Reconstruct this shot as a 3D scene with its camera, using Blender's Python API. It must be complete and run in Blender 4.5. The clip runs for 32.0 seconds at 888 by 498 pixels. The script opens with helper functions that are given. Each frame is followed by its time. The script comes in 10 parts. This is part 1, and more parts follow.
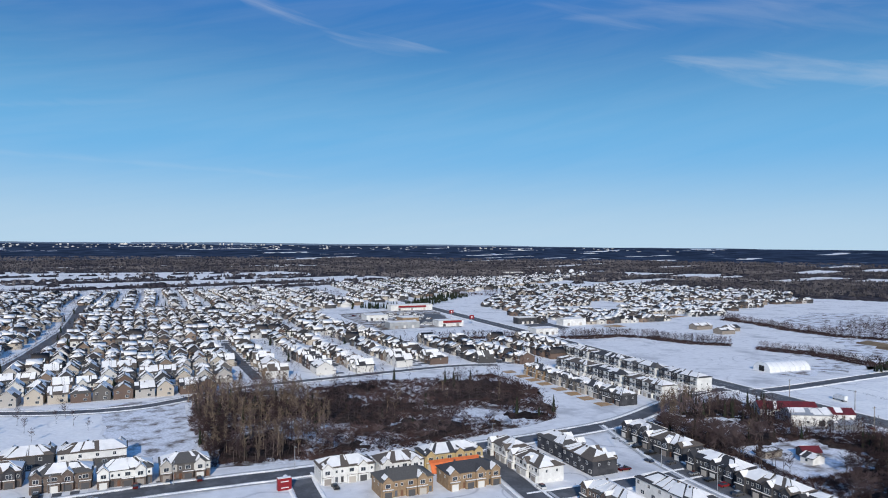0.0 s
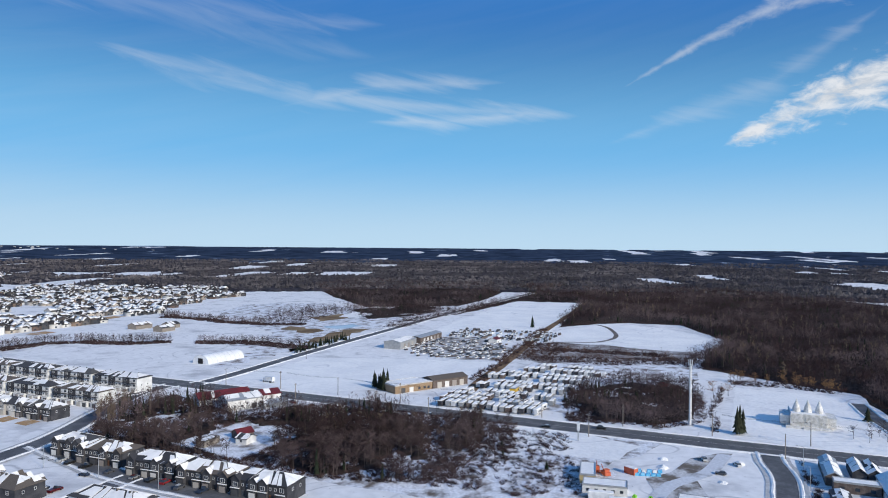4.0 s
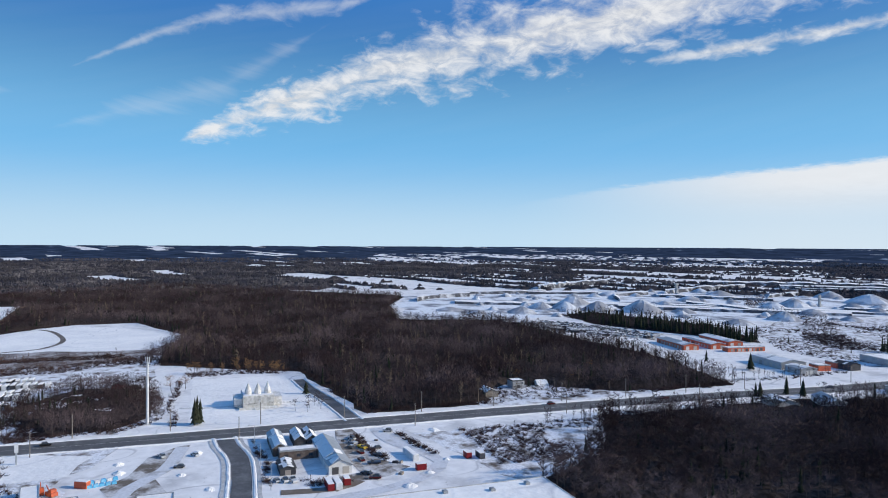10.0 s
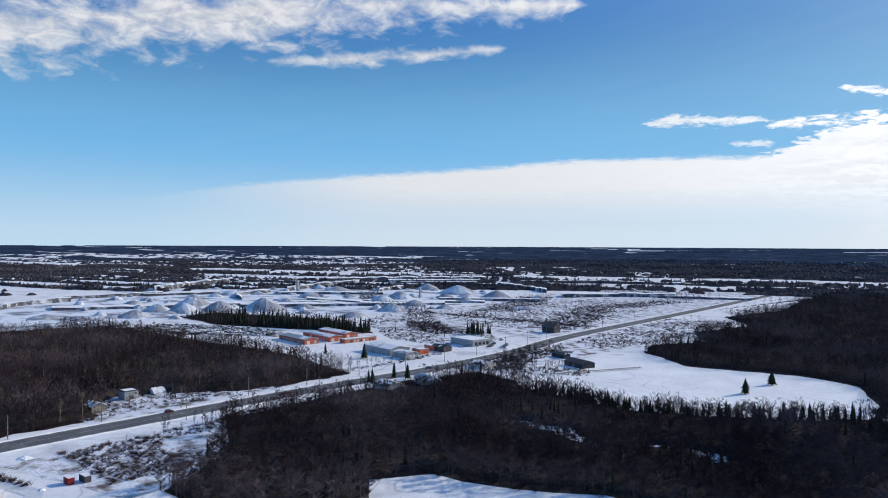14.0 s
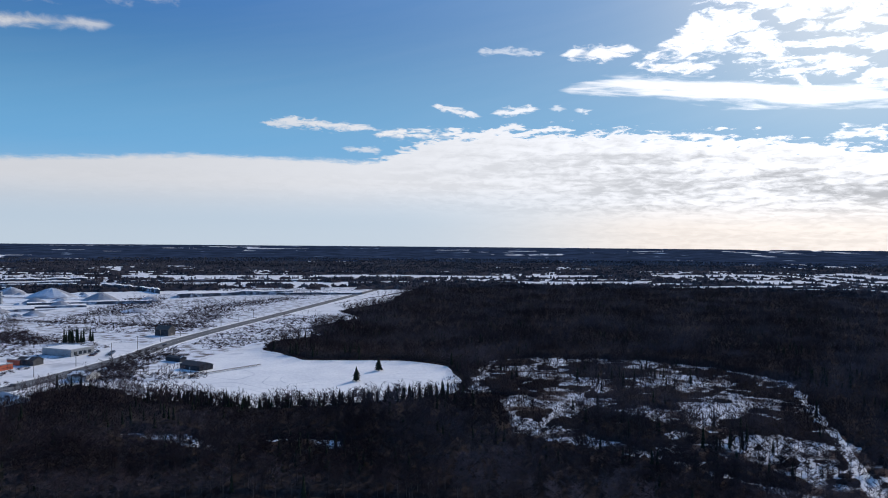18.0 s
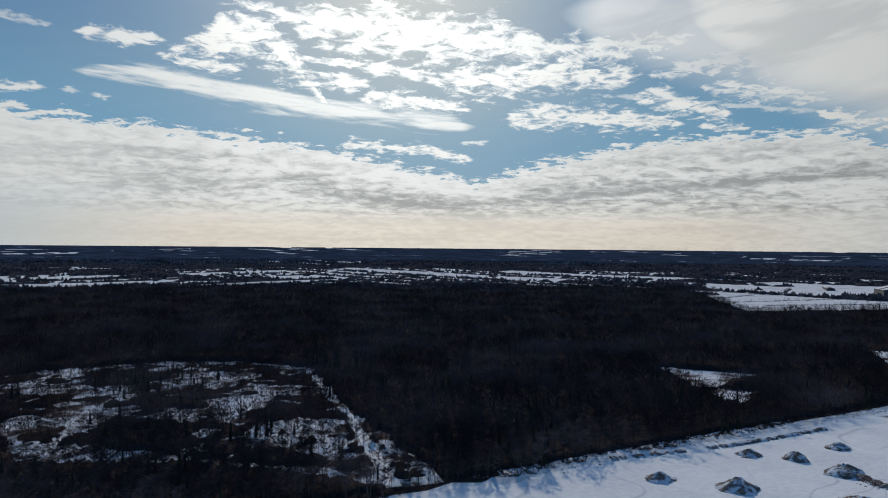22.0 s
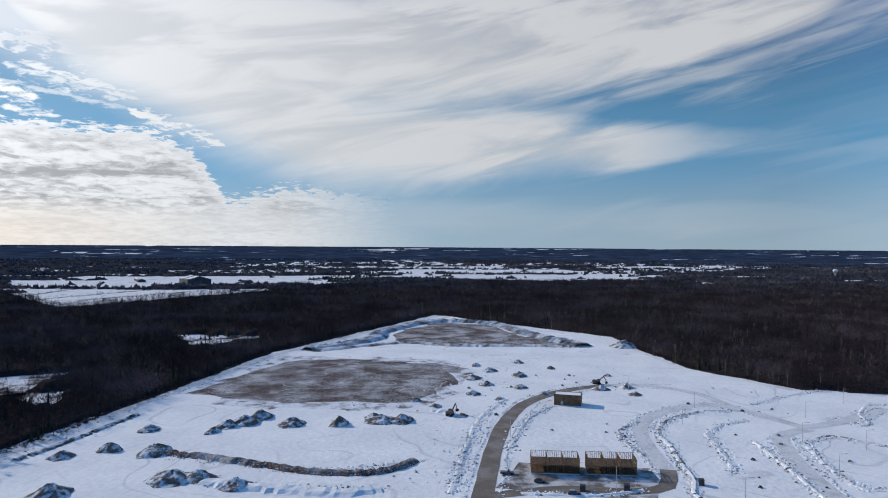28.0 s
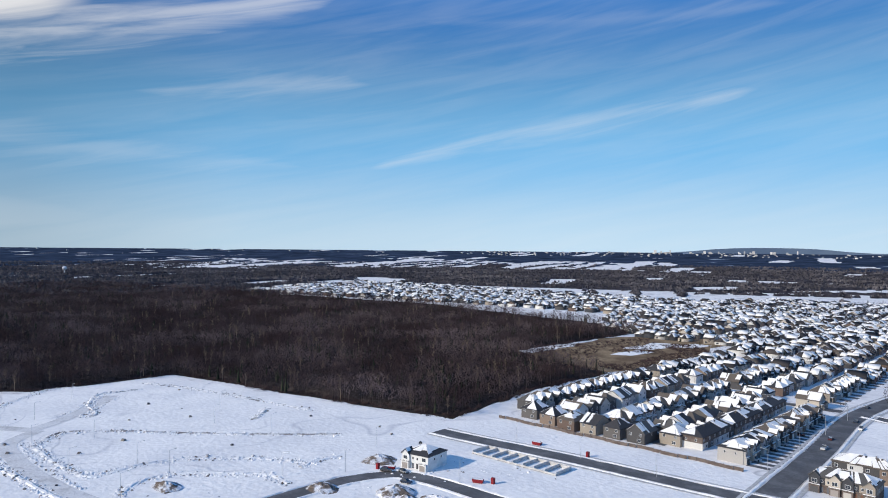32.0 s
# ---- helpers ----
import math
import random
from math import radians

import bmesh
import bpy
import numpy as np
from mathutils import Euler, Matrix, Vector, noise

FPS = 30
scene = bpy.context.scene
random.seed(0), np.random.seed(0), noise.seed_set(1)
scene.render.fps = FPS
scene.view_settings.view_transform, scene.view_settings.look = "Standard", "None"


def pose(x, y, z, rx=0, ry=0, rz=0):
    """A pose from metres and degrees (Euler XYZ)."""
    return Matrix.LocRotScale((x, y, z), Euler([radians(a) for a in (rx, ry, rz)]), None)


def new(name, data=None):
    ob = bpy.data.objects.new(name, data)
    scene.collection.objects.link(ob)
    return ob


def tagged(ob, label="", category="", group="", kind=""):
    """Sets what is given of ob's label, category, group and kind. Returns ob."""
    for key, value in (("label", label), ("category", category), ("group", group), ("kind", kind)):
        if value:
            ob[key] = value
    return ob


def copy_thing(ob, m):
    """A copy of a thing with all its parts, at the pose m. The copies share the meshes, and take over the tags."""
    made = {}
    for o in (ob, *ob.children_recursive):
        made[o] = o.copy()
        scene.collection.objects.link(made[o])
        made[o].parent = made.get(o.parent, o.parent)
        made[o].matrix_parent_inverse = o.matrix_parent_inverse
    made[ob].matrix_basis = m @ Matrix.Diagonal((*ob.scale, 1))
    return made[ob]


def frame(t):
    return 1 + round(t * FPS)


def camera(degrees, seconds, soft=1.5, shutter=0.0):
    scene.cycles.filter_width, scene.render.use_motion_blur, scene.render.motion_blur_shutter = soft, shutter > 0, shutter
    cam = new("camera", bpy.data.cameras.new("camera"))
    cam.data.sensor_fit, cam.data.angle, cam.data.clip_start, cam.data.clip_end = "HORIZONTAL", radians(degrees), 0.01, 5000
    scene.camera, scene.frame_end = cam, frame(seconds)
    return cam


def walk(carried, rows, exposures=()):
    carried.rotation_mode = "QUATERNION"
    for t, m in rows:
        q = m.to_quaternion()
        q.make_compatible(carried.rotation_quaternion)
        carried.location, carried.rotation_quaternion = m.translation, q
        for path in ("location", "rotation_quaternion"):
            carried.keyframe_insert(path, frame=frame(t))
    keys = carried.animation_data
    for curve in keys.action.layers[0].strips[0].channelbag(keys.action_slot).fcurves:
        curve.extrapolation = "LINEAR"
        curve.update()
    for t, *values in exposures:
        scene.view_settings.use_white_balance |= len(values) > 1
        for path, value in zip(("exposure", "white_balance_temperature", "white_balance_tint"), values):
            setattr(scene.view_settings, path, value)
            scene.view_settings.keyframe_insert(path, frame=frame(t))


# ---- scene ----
SKY, CLOUD, SUN = 0.065, 0.80, 3.4
EXPOSURES = [(0, -0.06, 6450, 10), (2, -0.03, 6450, 10), (4, 0.04, 6500, 10), (7, 0.08, 6600, 10), (9, 0.1, 6650, 10), (14, 0.04, 6650, 11), (17, -0.1, 6600, 13), (19, -0.38, 6600, 11), (21, -0.68, 6900, 7), (23, -0.68, 6900, 7), (25.5, -0.5, 6600, 10), (28, -0.2, 6620, 10), (29, -0.17, 6620, 10), (30, -0.12, 6620, 10), (32, 0.14, 6750, 11)]
DEPTH = [(0, 1.0), (150, 1.0), (200, 0.9), (240, 0.85), (262, 0.72), (285, 0.66), (300, 0.9), (325, 1.0), (360, 1.0)]
# cloud groups: (weight, (azimuth, elevation, half-width in degrees), ...) along each cloud's spine
STREET = (
    (1, (90.4, 8.31, 0.99), (96.7, 11.09, 2.35), (105.7, 14, 2.8), (114.9, 16.49, 3.39)),
    (1, (107.7, 14.62, 3.39), (123.6, 17.72, 3.53), (137.3, 18.79, 2.35), (149.6, 18.48, 1.08)),
    (0.95, (125.9, 14.1, 0.45), (135.1, 14.76, 0.81), (144.1, 15.47, 0.5)),
)
TRAIL = (
    (0.42, (82.3, 12.76, 0.23), (87.4, 15.41, 0.5), (92, 17.14, 0.81), (95.8, 17.6, 0.81), (100.7, 18.5, 0.9)),
)
PUFFS_SOUTH = (
    (0.8, (156.1, 9.4, 0.5), (159.9, 9.44, 0.45), (164, 9.16, 0.36)),
    (0.7, (162, 7.63, 0.23), (164.3, 7.53, 0.36)),
    (0.5, (173, 15.27, 0.36), (177.4, 15.17, 0.36)),
    (0.9, (180.4, 14.92, 0.72), (184.4, 14.99, 0.63)),
    (0.9, (169.5, 10.98, 0.41), (172.2, 10.39, 0.41)),
    (0.9, (174.4, 10.59, 0.45), (176.8, 10.77, 0.45)),
    (0.9, (157.1, 9.61, 0.41), (163.5, 9.24, 0.36)),
    (1, (164.9, 8.79, 0.5), (172.2, 8.81, 0.63)),
    (0.8, (180.8, 10.66, 0.27), (181.4, 10.63, 0.27)),
    (0.7, (178.7, 10.85, 0.23), (179.3, 10.82, 0.23)),
)
PUFFS_SUN = (
    (0.85, (197, 17.4, 2.4), (204, 16.6, 2.8), (212, 16, 2.2)),
    (1, (188.2, 15.22, 1.54), (192.5, 16.65, 3.84), (195.1, 13.82, 1.58)),
    (1, (185.9, 13.93, 0.72), (190, 13.46, 0.63)),
    (1, (196.4, 12.7, 0.72), (199.6, 12.96, 0.9)),
    (1, (201.2, 11.71, 0.72), (203.8, 11.73, 1.08), (208.1, 11.01, 0.63)),
    (0.9, (195.9, 14.62, 0.32), (207.4, 13.22, 0.41)),
    (0.5, (174.5, 15.25, 0.32), (177.2, 15.04, 0.23)),
    (0.9, (197.6, 14.62, 0.41), (207.3, 13.63, 0.36)),
    (0.6, (220.9, 11.78, 0.23), (228.1, 10.85, 0.27), (234.7, 9.88, 0.27)),
)
PUFFS_WEST = (
    (1, (207.8, 13.23, 1.36), (213.2, 13.54, 1.99), (220.1, 13.38, 1.63)),
    (0.9, (217.1, 15.55, 1.36), (223.4, 15.65, 2.08)),
    (0.85, (210, 16.01, 0.99), (213.1, 16.33, 1.08)),
    (0.7, (207.3, 15.9, 0.45), (208.6, 15.79, 0.36)),
    (1, (213, 10.25, 0.9), (216.3, 10.51, 1.36), (221.4, 9.95, 1.08), (225, 9.59, 0.54)),
    (1, (223.2, 11.36, 0.81), (228.1, 10.29, 0.72)),
    (1, (201.3, 11.64, 0.68), (208.2, 11.04, 0.59)),
    (1, (199.3, 8.04, 0.5), (206, 7.74, 0.54)),
    (1, (206.4, 7.47, 0.63), (208.5, 7.1, 0.54)),
    (1, (227.7, 9.18, 0.54), (229.9, 9.03, 0.45)),
)
PUFFS_LATE = (
    (1, (196.3, 13.19, 0.9), (199.7, 12.85, 0.77)),
    (0.8, (208.7, 8.36, 0.27), (210.3, 8.44, 0.27)),
    (0.8, (224.6, 13.38, 0.9), (230.6, 13.97, 1.81), (234.7, 12.73, 2.03)),
    (0.8, (228.8, 11.82, 1.13), (234.7, 10.86, 0.99)),
    (0.9, (228.9, 12.14, 0.45), (234.9, 11.02, 0.72)),
    (1, (235.9, 9.49, 0.72), (239, 8.5, 0.99), (240.7, 7.91, 0.81)),
    (1, (228.1, 9.16, 0.45), (229.8, 9.03, 0.36)),
    (0.9, (224.5, 11.61, 0.9), (227.6, 10.31, 0.63)),
)
SILK = (
    (0.25, (8.4, 18.32, 0.63), (15.5, 16.27, 1.08), (20.9, 15.62, 0.81)),
    (0.25, (42.8, 13.95, 0.615), (50.2, 12.53, 0.945), (55.9, 11.48, 1.08)),
    (0.11, (38.1, 17.86, 1.81), (50.2, 16.32, 2.49)),
    (0.14, (-8.3, 9.24, 0.36), (0.7, 10.39, 0.41)),
    (0.19, (-8.3, 6.07, 0.41), (2.7, 5.77, 0.41), (13.3, 5.2, 0.36)),
    (0.28, (43.2, 13.76, 0.675), (48.5, 12.94, 1.48), (56.7, 11.44, 0.81)),
)
SILK_EAST = (
    (0.34, (56.7, 11.44, 0.63), (62.2, 12.8, 1.36), (68.5, 12.95, 0.882)),
    (0.34, (62.2, 11.48, 1.26), (74.7, 10.58, 0.826)),
    (0.45, (63.6, 9.92, 0.63), (67.2, 9.97, 1.13), (73, 10.47, 0.7)),
    (0.16, (41.5, 17.5, 2.03), (52.1, 17.42, 2.26)),
    (0.2, (86, 9.94, 1.26), (92, 11.91, 1.54), (94.7, 13.59, 1.26)),
)
FIBRES = (
    (0.24, (293.9, 11.55, 0.576), (300.8, 12.47, 1.89), (308.3, 12.86, 0.864)),
    (0.24, (311.7, 6.86, 0.512), (319.6, 8.67, 1.44), (325.4, 9.96, 1.3)),
    (0.32, (311.7, 6.68, 0.576), (319.5, 8.57, 1.58), (330.7, 10.6, 1.09), (339, 11.7, 0.656)),
    (0.19, (317.2, 7.66, 0.576), (324.1, 8.37, 0.576)),
    (0.14, (317.1, 17.8, 1.01), (338.9, 17.68, 1.3)),
    (0.079, (319.5, 14.4, 1.36), (328.5, 14.19, 1.36)),
    (0.19, (282.6, 7.28, 1.81), (299.3, 6.59, 1.81)),
    (0.24, (295.2, 11.62, 0.72), (301.4, 12.73, 1.73), (308, 12.79, 0.72)),
    (0.51, (281.6, 13.76, 2.71), (295.1, 16.93, 2.17), (306.2, 19.47, 1.18)),
)
FIBRES_SUN = (
    (0.9, (180, 12.31, 0.36), (184.8, 12.46, 0.9), (194.3, 11.16, 1.18)),
    (0.85, (180, 12.27, 0.36), (185.1, 12.53, 0.81), (193.9, 11.25, 1.18), (207.4, 9.84, 0.81)),
)
SHEET = (
    (0.7, (220, 17.5, 2.6), (234.7, 15.3, 5.88)),
    (0.95, (232.8, 16.33, 4.97), (242.7, 13.07, 6.33), (248.7, 10.55, 4.97)),
    (0.95, (231.4, 15.77, 4.97), (238.8, 12.89, 5.42), (247, 8.84, 4.52)),
    (0.95, (235.8, 16.01, 6.33), (250.6, 15.18, 7.68), (268.9, 16.51, 6.33), (285.3, 17.11, 3.39)),
    (0.95, (248.9, 8.61, 4.75), (264.4, 8.14, 3.6), (276, 7.6, 1.7), (284, 8.3, 0.6)),
    (0.28, (255.2, 2.4, 1.81), (276, 2.1, 1.6), (298, 1.9, 0.3)),
)
BANK = ((0, 0.5), (112, 1.5), (114, 3.2), (124, 4.8), (132, 5.55), (141, 6.15), (150, 6.85), (158.5, 6.85), (164.3, 6.7), (167, 8.0), (170, 9.0), (174, 9.5), (180, 9.1), (185, 9.0), (190, 8.5), (195, 8.05), (199, 7.6), (205.5, 6.2), (210, 5.3), (214.5, 6.8), (219, 7.6), (223, 8.4), (229, 8.6), (234, 8.6), (237.5, 8.4), (239.6, 7.4), (240.8, 5.2), (241.8, 3.2), (243.2, 3.6), (245.5, 4.4), (248, 4.6), (252, 4.2), (258, 3.4), (350, 0.5))
# The town's street grid runs along x and y; y is about 24 degrees east of its true north.
cam = camera(64.5, 32.0, soft=1.0)
EYE = 90.0
# seconds, yaw, pitch, roll: the drone hovers and turns once round
PATH = (
    (0.0, -24.00, -0.41, -0.49),
    (0.5, -27.74, -0.40, -0.51),
    (1.0, -33.89, -0.37, -0.57),
    (1.5, -40.29, -0.34, -0.55),
    (2.0, -46.63, -0.32, -0.56),
    (2.5, -53.70, -0.27, -0.58),
    (3.0, -58.81, -0.26, -0.50),
    (3.5, -63.10, -0.24, -0.48),
    (4.0, -67.42, -0.25, -0.45),
    (4.5, -71.93, -0.25, -0.42),
    (6.5, -86.71, -0.32, -0.23),
    (7.0, -89.90, -0.35, -0.24),
    (7.5, -93.07, -0.36, -0.33),
    (8.0, -96.31, -0.37, -0.28),
    (8.5, -99.52, -0.38, -0.32),
    (9.0, -102.74, -0.39, -0.26),
    (9.5, -105.94, -0.39, -0.27),
    (10.0, -109.64, -0.39, -0.27),
    (10.5, -113.40, -0.39, -0.20),
    (11.0, -117.08, -0.38, -0.27),
    (11.5, -120.79, -0.37, -0.31),
    (12.0, -124.54, -0.37, -0.30),
    (12.5, -128.30, -0.39, -0.23),
    (13.0, -132.09, -0.41, -0.24),
    (13.5, -135.88, -0.40, -0.27),
    (14.0, -139.68, -0.39, -0.25),
    (14.5, -143.47, -0.38, -0.30),
    (16.5, -158.56, -0.38, -0.43),
    (17.0, -162.39, -0.36, -0.37),
    (17.5, -166.18, -0.34, -0.37),
    (18.0, -169.95, -0.37, -0.50),
    (18.5, -173.75, -0.35, -0.53),
    (19.0, -177.57, -0.35, -0.52),
    (19.5, -183.81, -0.32, -0.56),
    (20.0, -192.57, -0.26, -0.57),
    (20.5, -198.47, -0.27, -0.51),
    (21.0, -202.56, -0.25, -0.53),
    (21.5, -204.96, -0.25, -0.55),
    (22.0, -207.07, -0.24, -0.51),
    (22.5, -211.25, -0.22, -0.54),
    (23.0, -216.50, -0.17, -0.52),
    (23.5, -221.19, -0.17, -0.49),
    (24.0, -225.46, -0.17, -0.49),
    (24.5, -229.68, -0.19, -0.39),
    (25.0, -233.87, -0.22, -0.39),
    (25.5, -238.13, -0.25, -0.34),
    (27.5, -254.95, -0.35, -0.42),
    (28.0, -259.13, -0.33, -0.40),
    (28.5, -262.78, -0.33, -0.39),
    (29.0, -263.40, -0.35, -0.38),
    (29.5, -263.54, -0.36, -0.42),
    (30.0, -270.48, -0.32, -0.44),
    (30.5, -281.81, -0.26, -0.54),
    (31.0, -293.27, -0.19, -0.51),
    (31.5, -304.91, -0.08, -0.42),
    (32.0, -316.55, -0.05, -0.52),
)
walk(cam, [(t, pose(0, 0, EYE, 90 + p, r, y)) for t, y, p, r in PATH],
     exposures=EXPOSURES)

# ---- sky and sun ----
SUN_AZ, SUN_EL = 203.0, 24.0      # degrees, clockwise from +y


def build_world():
    w = bpy.data.worlds.new("sky")
    scene.world = w
    w.use_nodes = True
    nt = w.node_tree
    nt.nodes.clear()
    N, K = nt.nodes.new, nt.links.new

    def put(sock, v):
        if isinstance(v, (int, float)):
            sock.default_value = v
        else:
            K(v, sock)

    def m(op, a, b=0.0, c=0.0, clamp=False):
        n = N("ShaderNodeMath")
        n.operation, n.use_clamp = op, clamp
        put(n.inputs[0], a), put(n.inputs[1], b), put(n.inputs[2], c)
        return n.outputs[0]

    def step(v, lo, hi):
        n = N("ShaderNodeMapRange")
        n.interpolation_type = "SMOOTHSTEP"
        put(n.inputs[0], v)
        n.inputs[1].default_value, n.inputs[2].default_value = (lo, hi) if lo < hi else (hi, lo)
        n.inputs[3].default_value, n.inputs[4].default_value = (0, 1) if lo < hi else (1, 0)
        return n.outputs[0]

    def vec(x, y, z=0.0):
        n = N("ShaderNodeCombineXYZ")
        put(n.inputs[0], x), put(n.inputs[1], y), put(n.inputs[2], z)
        return n.outputs[0]

    def fbm(p, scale, detail=6.0, rough=0.55, warp=0.0):
        n = N("ShaderNodeTexNoise")
        n.inputs["Scale"].default_value, n.inputs["Detail"].default_value = scale, detail
        n.inputs["Roughness"].default_value, n.inputs["Distortion"].default_value = rough, warp
        K(p, n.inputs["Vector"])
        return n.outputs["Fac"]

    def by_az(az, stops, lo=-10.0, hi=350.0, most=20.0):
        """A value that follows the azimuth, straight between the stops."""
        n = N("ShaderNodeFloatCurve")
        c = n.mapping.curves[0]
        for i in range(len(stops) - len(c.points)):
            c.points.new((i + 1) / (len(stops) + 1), 0.5)
        for p, (a, v) in zip(c.points, sorted(stops)):
            p.location, p.handle_type = ((a - lo) / (hi - lo), v / most), "VECTOR"
        n.mapping.update()
        put(n.inputs["Value"], m("MULTIPLY_ADD", az, 1.0 / (hi - lo), -lo / (hi - lo), clamp=True))
        return m("MULTIPLY", n.outputs[0], most)

    tc = N("ShaderNodeTexCoord")
    sep = N("ShaderNodeSeparateXYZ")
    K(tc.outputs["Generated"], sep.inputs[0])
    x, y, z = sep.outputs
    el = m("MULTIPLY", m("ARCSINE", z), 57.29578)
    az = m("SUBTRACT", m("MODULO", m("ADD", m("MULTIPLY", m("ARCTAN2", x, y), 57.29578), 370.0), 360.0), 10.0)

    def sheet(lift):
        """A level sheet overhead; `lift` keeps it from crowding too hard at the horizon."""
        zs = m("ADD", m("MAXIMUM", z, 0.0), lift)
        return vec(m("DIVIDE", x, zs), m("DIVIDE", y, zs))

    def slanted(slope, along, across):
        return vec(m("MULTIPLY", az, along), m("MULTIPLY", m("SUBTRACT", el, m("MULTIPLY", az, slope)), across))

    def clouds(groups, ragged, lo, hi, cap=0.8, soft=0.12):
        """How thick the clouds of the groups are, their outlines frayed by `ragged`."""
        layers = []
        for weight, *spine in sorted(groups, key=lambda g: g[1][0]):
            (a0, e0, w0), (a1, e1, w1) = spine[0], spine[-1]
            g0 = (spine[1][1] - e0) / (spine[1][0] - a0)
            g1 = (e1 - spine[-2][1]) / (a1 - spine[-2][0])
            spine = [(a0 - cap * w0, e0 - g0 * cap * w0, 0.02)] + spine + [(a1 + cap * w1, e1 + g1 * cap * w1, 0.02)]
            for one in layers:
                if one[-1][1][-1][0] < spine[0][0] - 0.5:
                    one.append((weight, spine))
                    break
            else:
                layers.append([(weight, spine)])
        west = min(q[1][0][0] for one in layers for q in one) - 2.0
        east = max(q[1][-1][0] for one in layers for q in one) + 2.0
        best = None
        for one in layers:
            mid, wide, strong = [], [], []
            for weight, spine in one:
                mid += [(a, max(e, 0.0)) for a, e, w in spine]
                wide += [(spine[0][0] - 0.2, 0.0)] + [(a, w) for a, e, w in spine] + [(spine[-1][0] + 0.2, 0.0)]
                strong += [(spine[0][0], weight), (spine[-1][0], weight)]
            c, w = by_az(az, mid, west, east), by_az(az, wide, west, east, 10.0)
            f = m("SUBTRACT", 1.0, m("DIVIDE", m("ABSOLUTE", m("SUBTRACT", el, c)), m("MAXIMUM", w, 0.02)))
            f = m("MULTIPLY", step(m("ADD", m("MAXIMUM", f, -1.5), ragged), lo, hi), by_az(az, strong, west, east, 1.0))
            f = m("MULTIPLY", f, step(w, 0.0, soft))
            best = f if best is None else m("MAXIMUM", best, f)
        return best

    def around(v, gain):
        return m("MULTIPLY", m("SUBTRACT", v, 0.5), gain)

    sky = N("ShaderNodeTexSky")
    sky.sky_type, sky.sun_disc = "NISHITA", False
    sky.sun_elevation, sky.sun_rotation = radians(SUN_EL), radians(SUN_AZ)
    sky.air_density, sky.dust_density, sky.ozone_density = 1.0, 0.35, 2.2
    deep = N("ShaderNodeHueSaturation")
    deep.inputs["Saturation"].default_value, deep.inputs["Value"].default_value = 1.45, SKY
    K(sky.outputs[0], deep.inputs["Color"])

    def haze(below, colour, fac):
        n = N("ShaderNodeMix")
        n.data_type = "RGBA"
        K(fac, n.inputs[0]), K(below, n.inputs[6])
        n.inputs[7].default_value = (*colour, 1)
        return n.outputs[2]

    # clear blue aloft, pale winter haze low down
    veil = haze(deep.outputs[0], (0.053, 0.228, 0.645), m("MULTIPLY", step(el, 6.0, 22.0), 0.75))
    veil = haze(veil, (0.172, 0.49, 0.86), m("MULTIPLY", step(el, 19.0, 6.0), 0.88))
    veil = haze(veil, (0.50, 0.69, 0.85), m("MULTIPLY", step(el, 8.0, -0.5), 0.95))
    dim = N("ShaderNodeVectorMath")
    dim.operation = "SCALE"
    K(veil, dim.inputs[0]), K(by_az(az, DEPTH), dim.inputs[3])
    veil = dim.outputs[0]
    sd = (math.sin(radians(SUN_AZ)) * math.cos(radians(SUN_EL)), math.cos(radians(SUN_AZ)) * math.cos(radians(SUN_EL)), math.sin(radians(SUN_EL)))
    dot = m("ADD", m("ADD", m("MULTIPLY", x, sd[0]), m("MULTIPLY", y, sd[1])), m("MULTIPLY", z, sd[2]))
    veil = haze(veil, (0.42, 0.70, 0.98), m("MULTIPLY", m("POWER", m("MAXIMUM", dot, 0.0), 5.0), 0.5))
    veil = haze(veil, (1.15, 1.18, 1.15), m("MULTIPLY", m("POWER", m("MAXIMUM", dot, 0.0), 45.0), 0.85))

    # altocumulus street of close-set small cells
    cells = fbm(sheet(0.26), 13.0, 6.0, 0.60, 0.4)
    edge = m("ADD", around(cells, 2.6), around(fbm(sheet(0.15), 3.0, 3.0), 1.2))
    street = m("MAXIMUM", clouds(STREET, edge, 0.0, 1.3, 1.6, 0.8), clouds(TRAIL, edge, 0.0, 1.35, 4.0, 0.5))
    # broken cumulus with crisp, flat-based heaps
    fray = fbm(sheet(0.13), 14.0, 9.0, 0.66, 0.5)
    heaps = m("ADD", around(fray, 4.6), around(fbm(sheet(0.10), 4.0, 3.0), 1.6))
    broken = clouds(PUFFS_SOUTH + PUFFS_SUN + PUFFS_WEST + PUFFS_LATE, heaps, 0.05, 1.05, 1.8, 0.3)
    # silky cirrus: sinking streaks in the east, climbing ones in the west
    sink = fbm(slanted(-0.22, 0.10, 0.75), 1.0, 6.0, 0.58, 0.5)
    silk = clouds(SILK + SILK_EAST, around(sink, 3.0), -0.05, 1.45, 5.0, 0.8)
    climb = fbm(slanted(0.20, 0.07, 0.75), 1.0, 7.0, 0.58, 0.5)
    silk = m("MAXIMUM", silk, clouds(FIBRES, around(climb, 3.2), -0.1, 1.45, 4.0, 0.8))
    silk = m("MAXIMUM", silk, clouds(FIBRES_SUN, around(fbm(slanted(-0.08, 0.2, 1.6), 1.0, 6.0, 0.6, 0.3), 3.0), -0.05, 0.95, 3.0, 0.5))
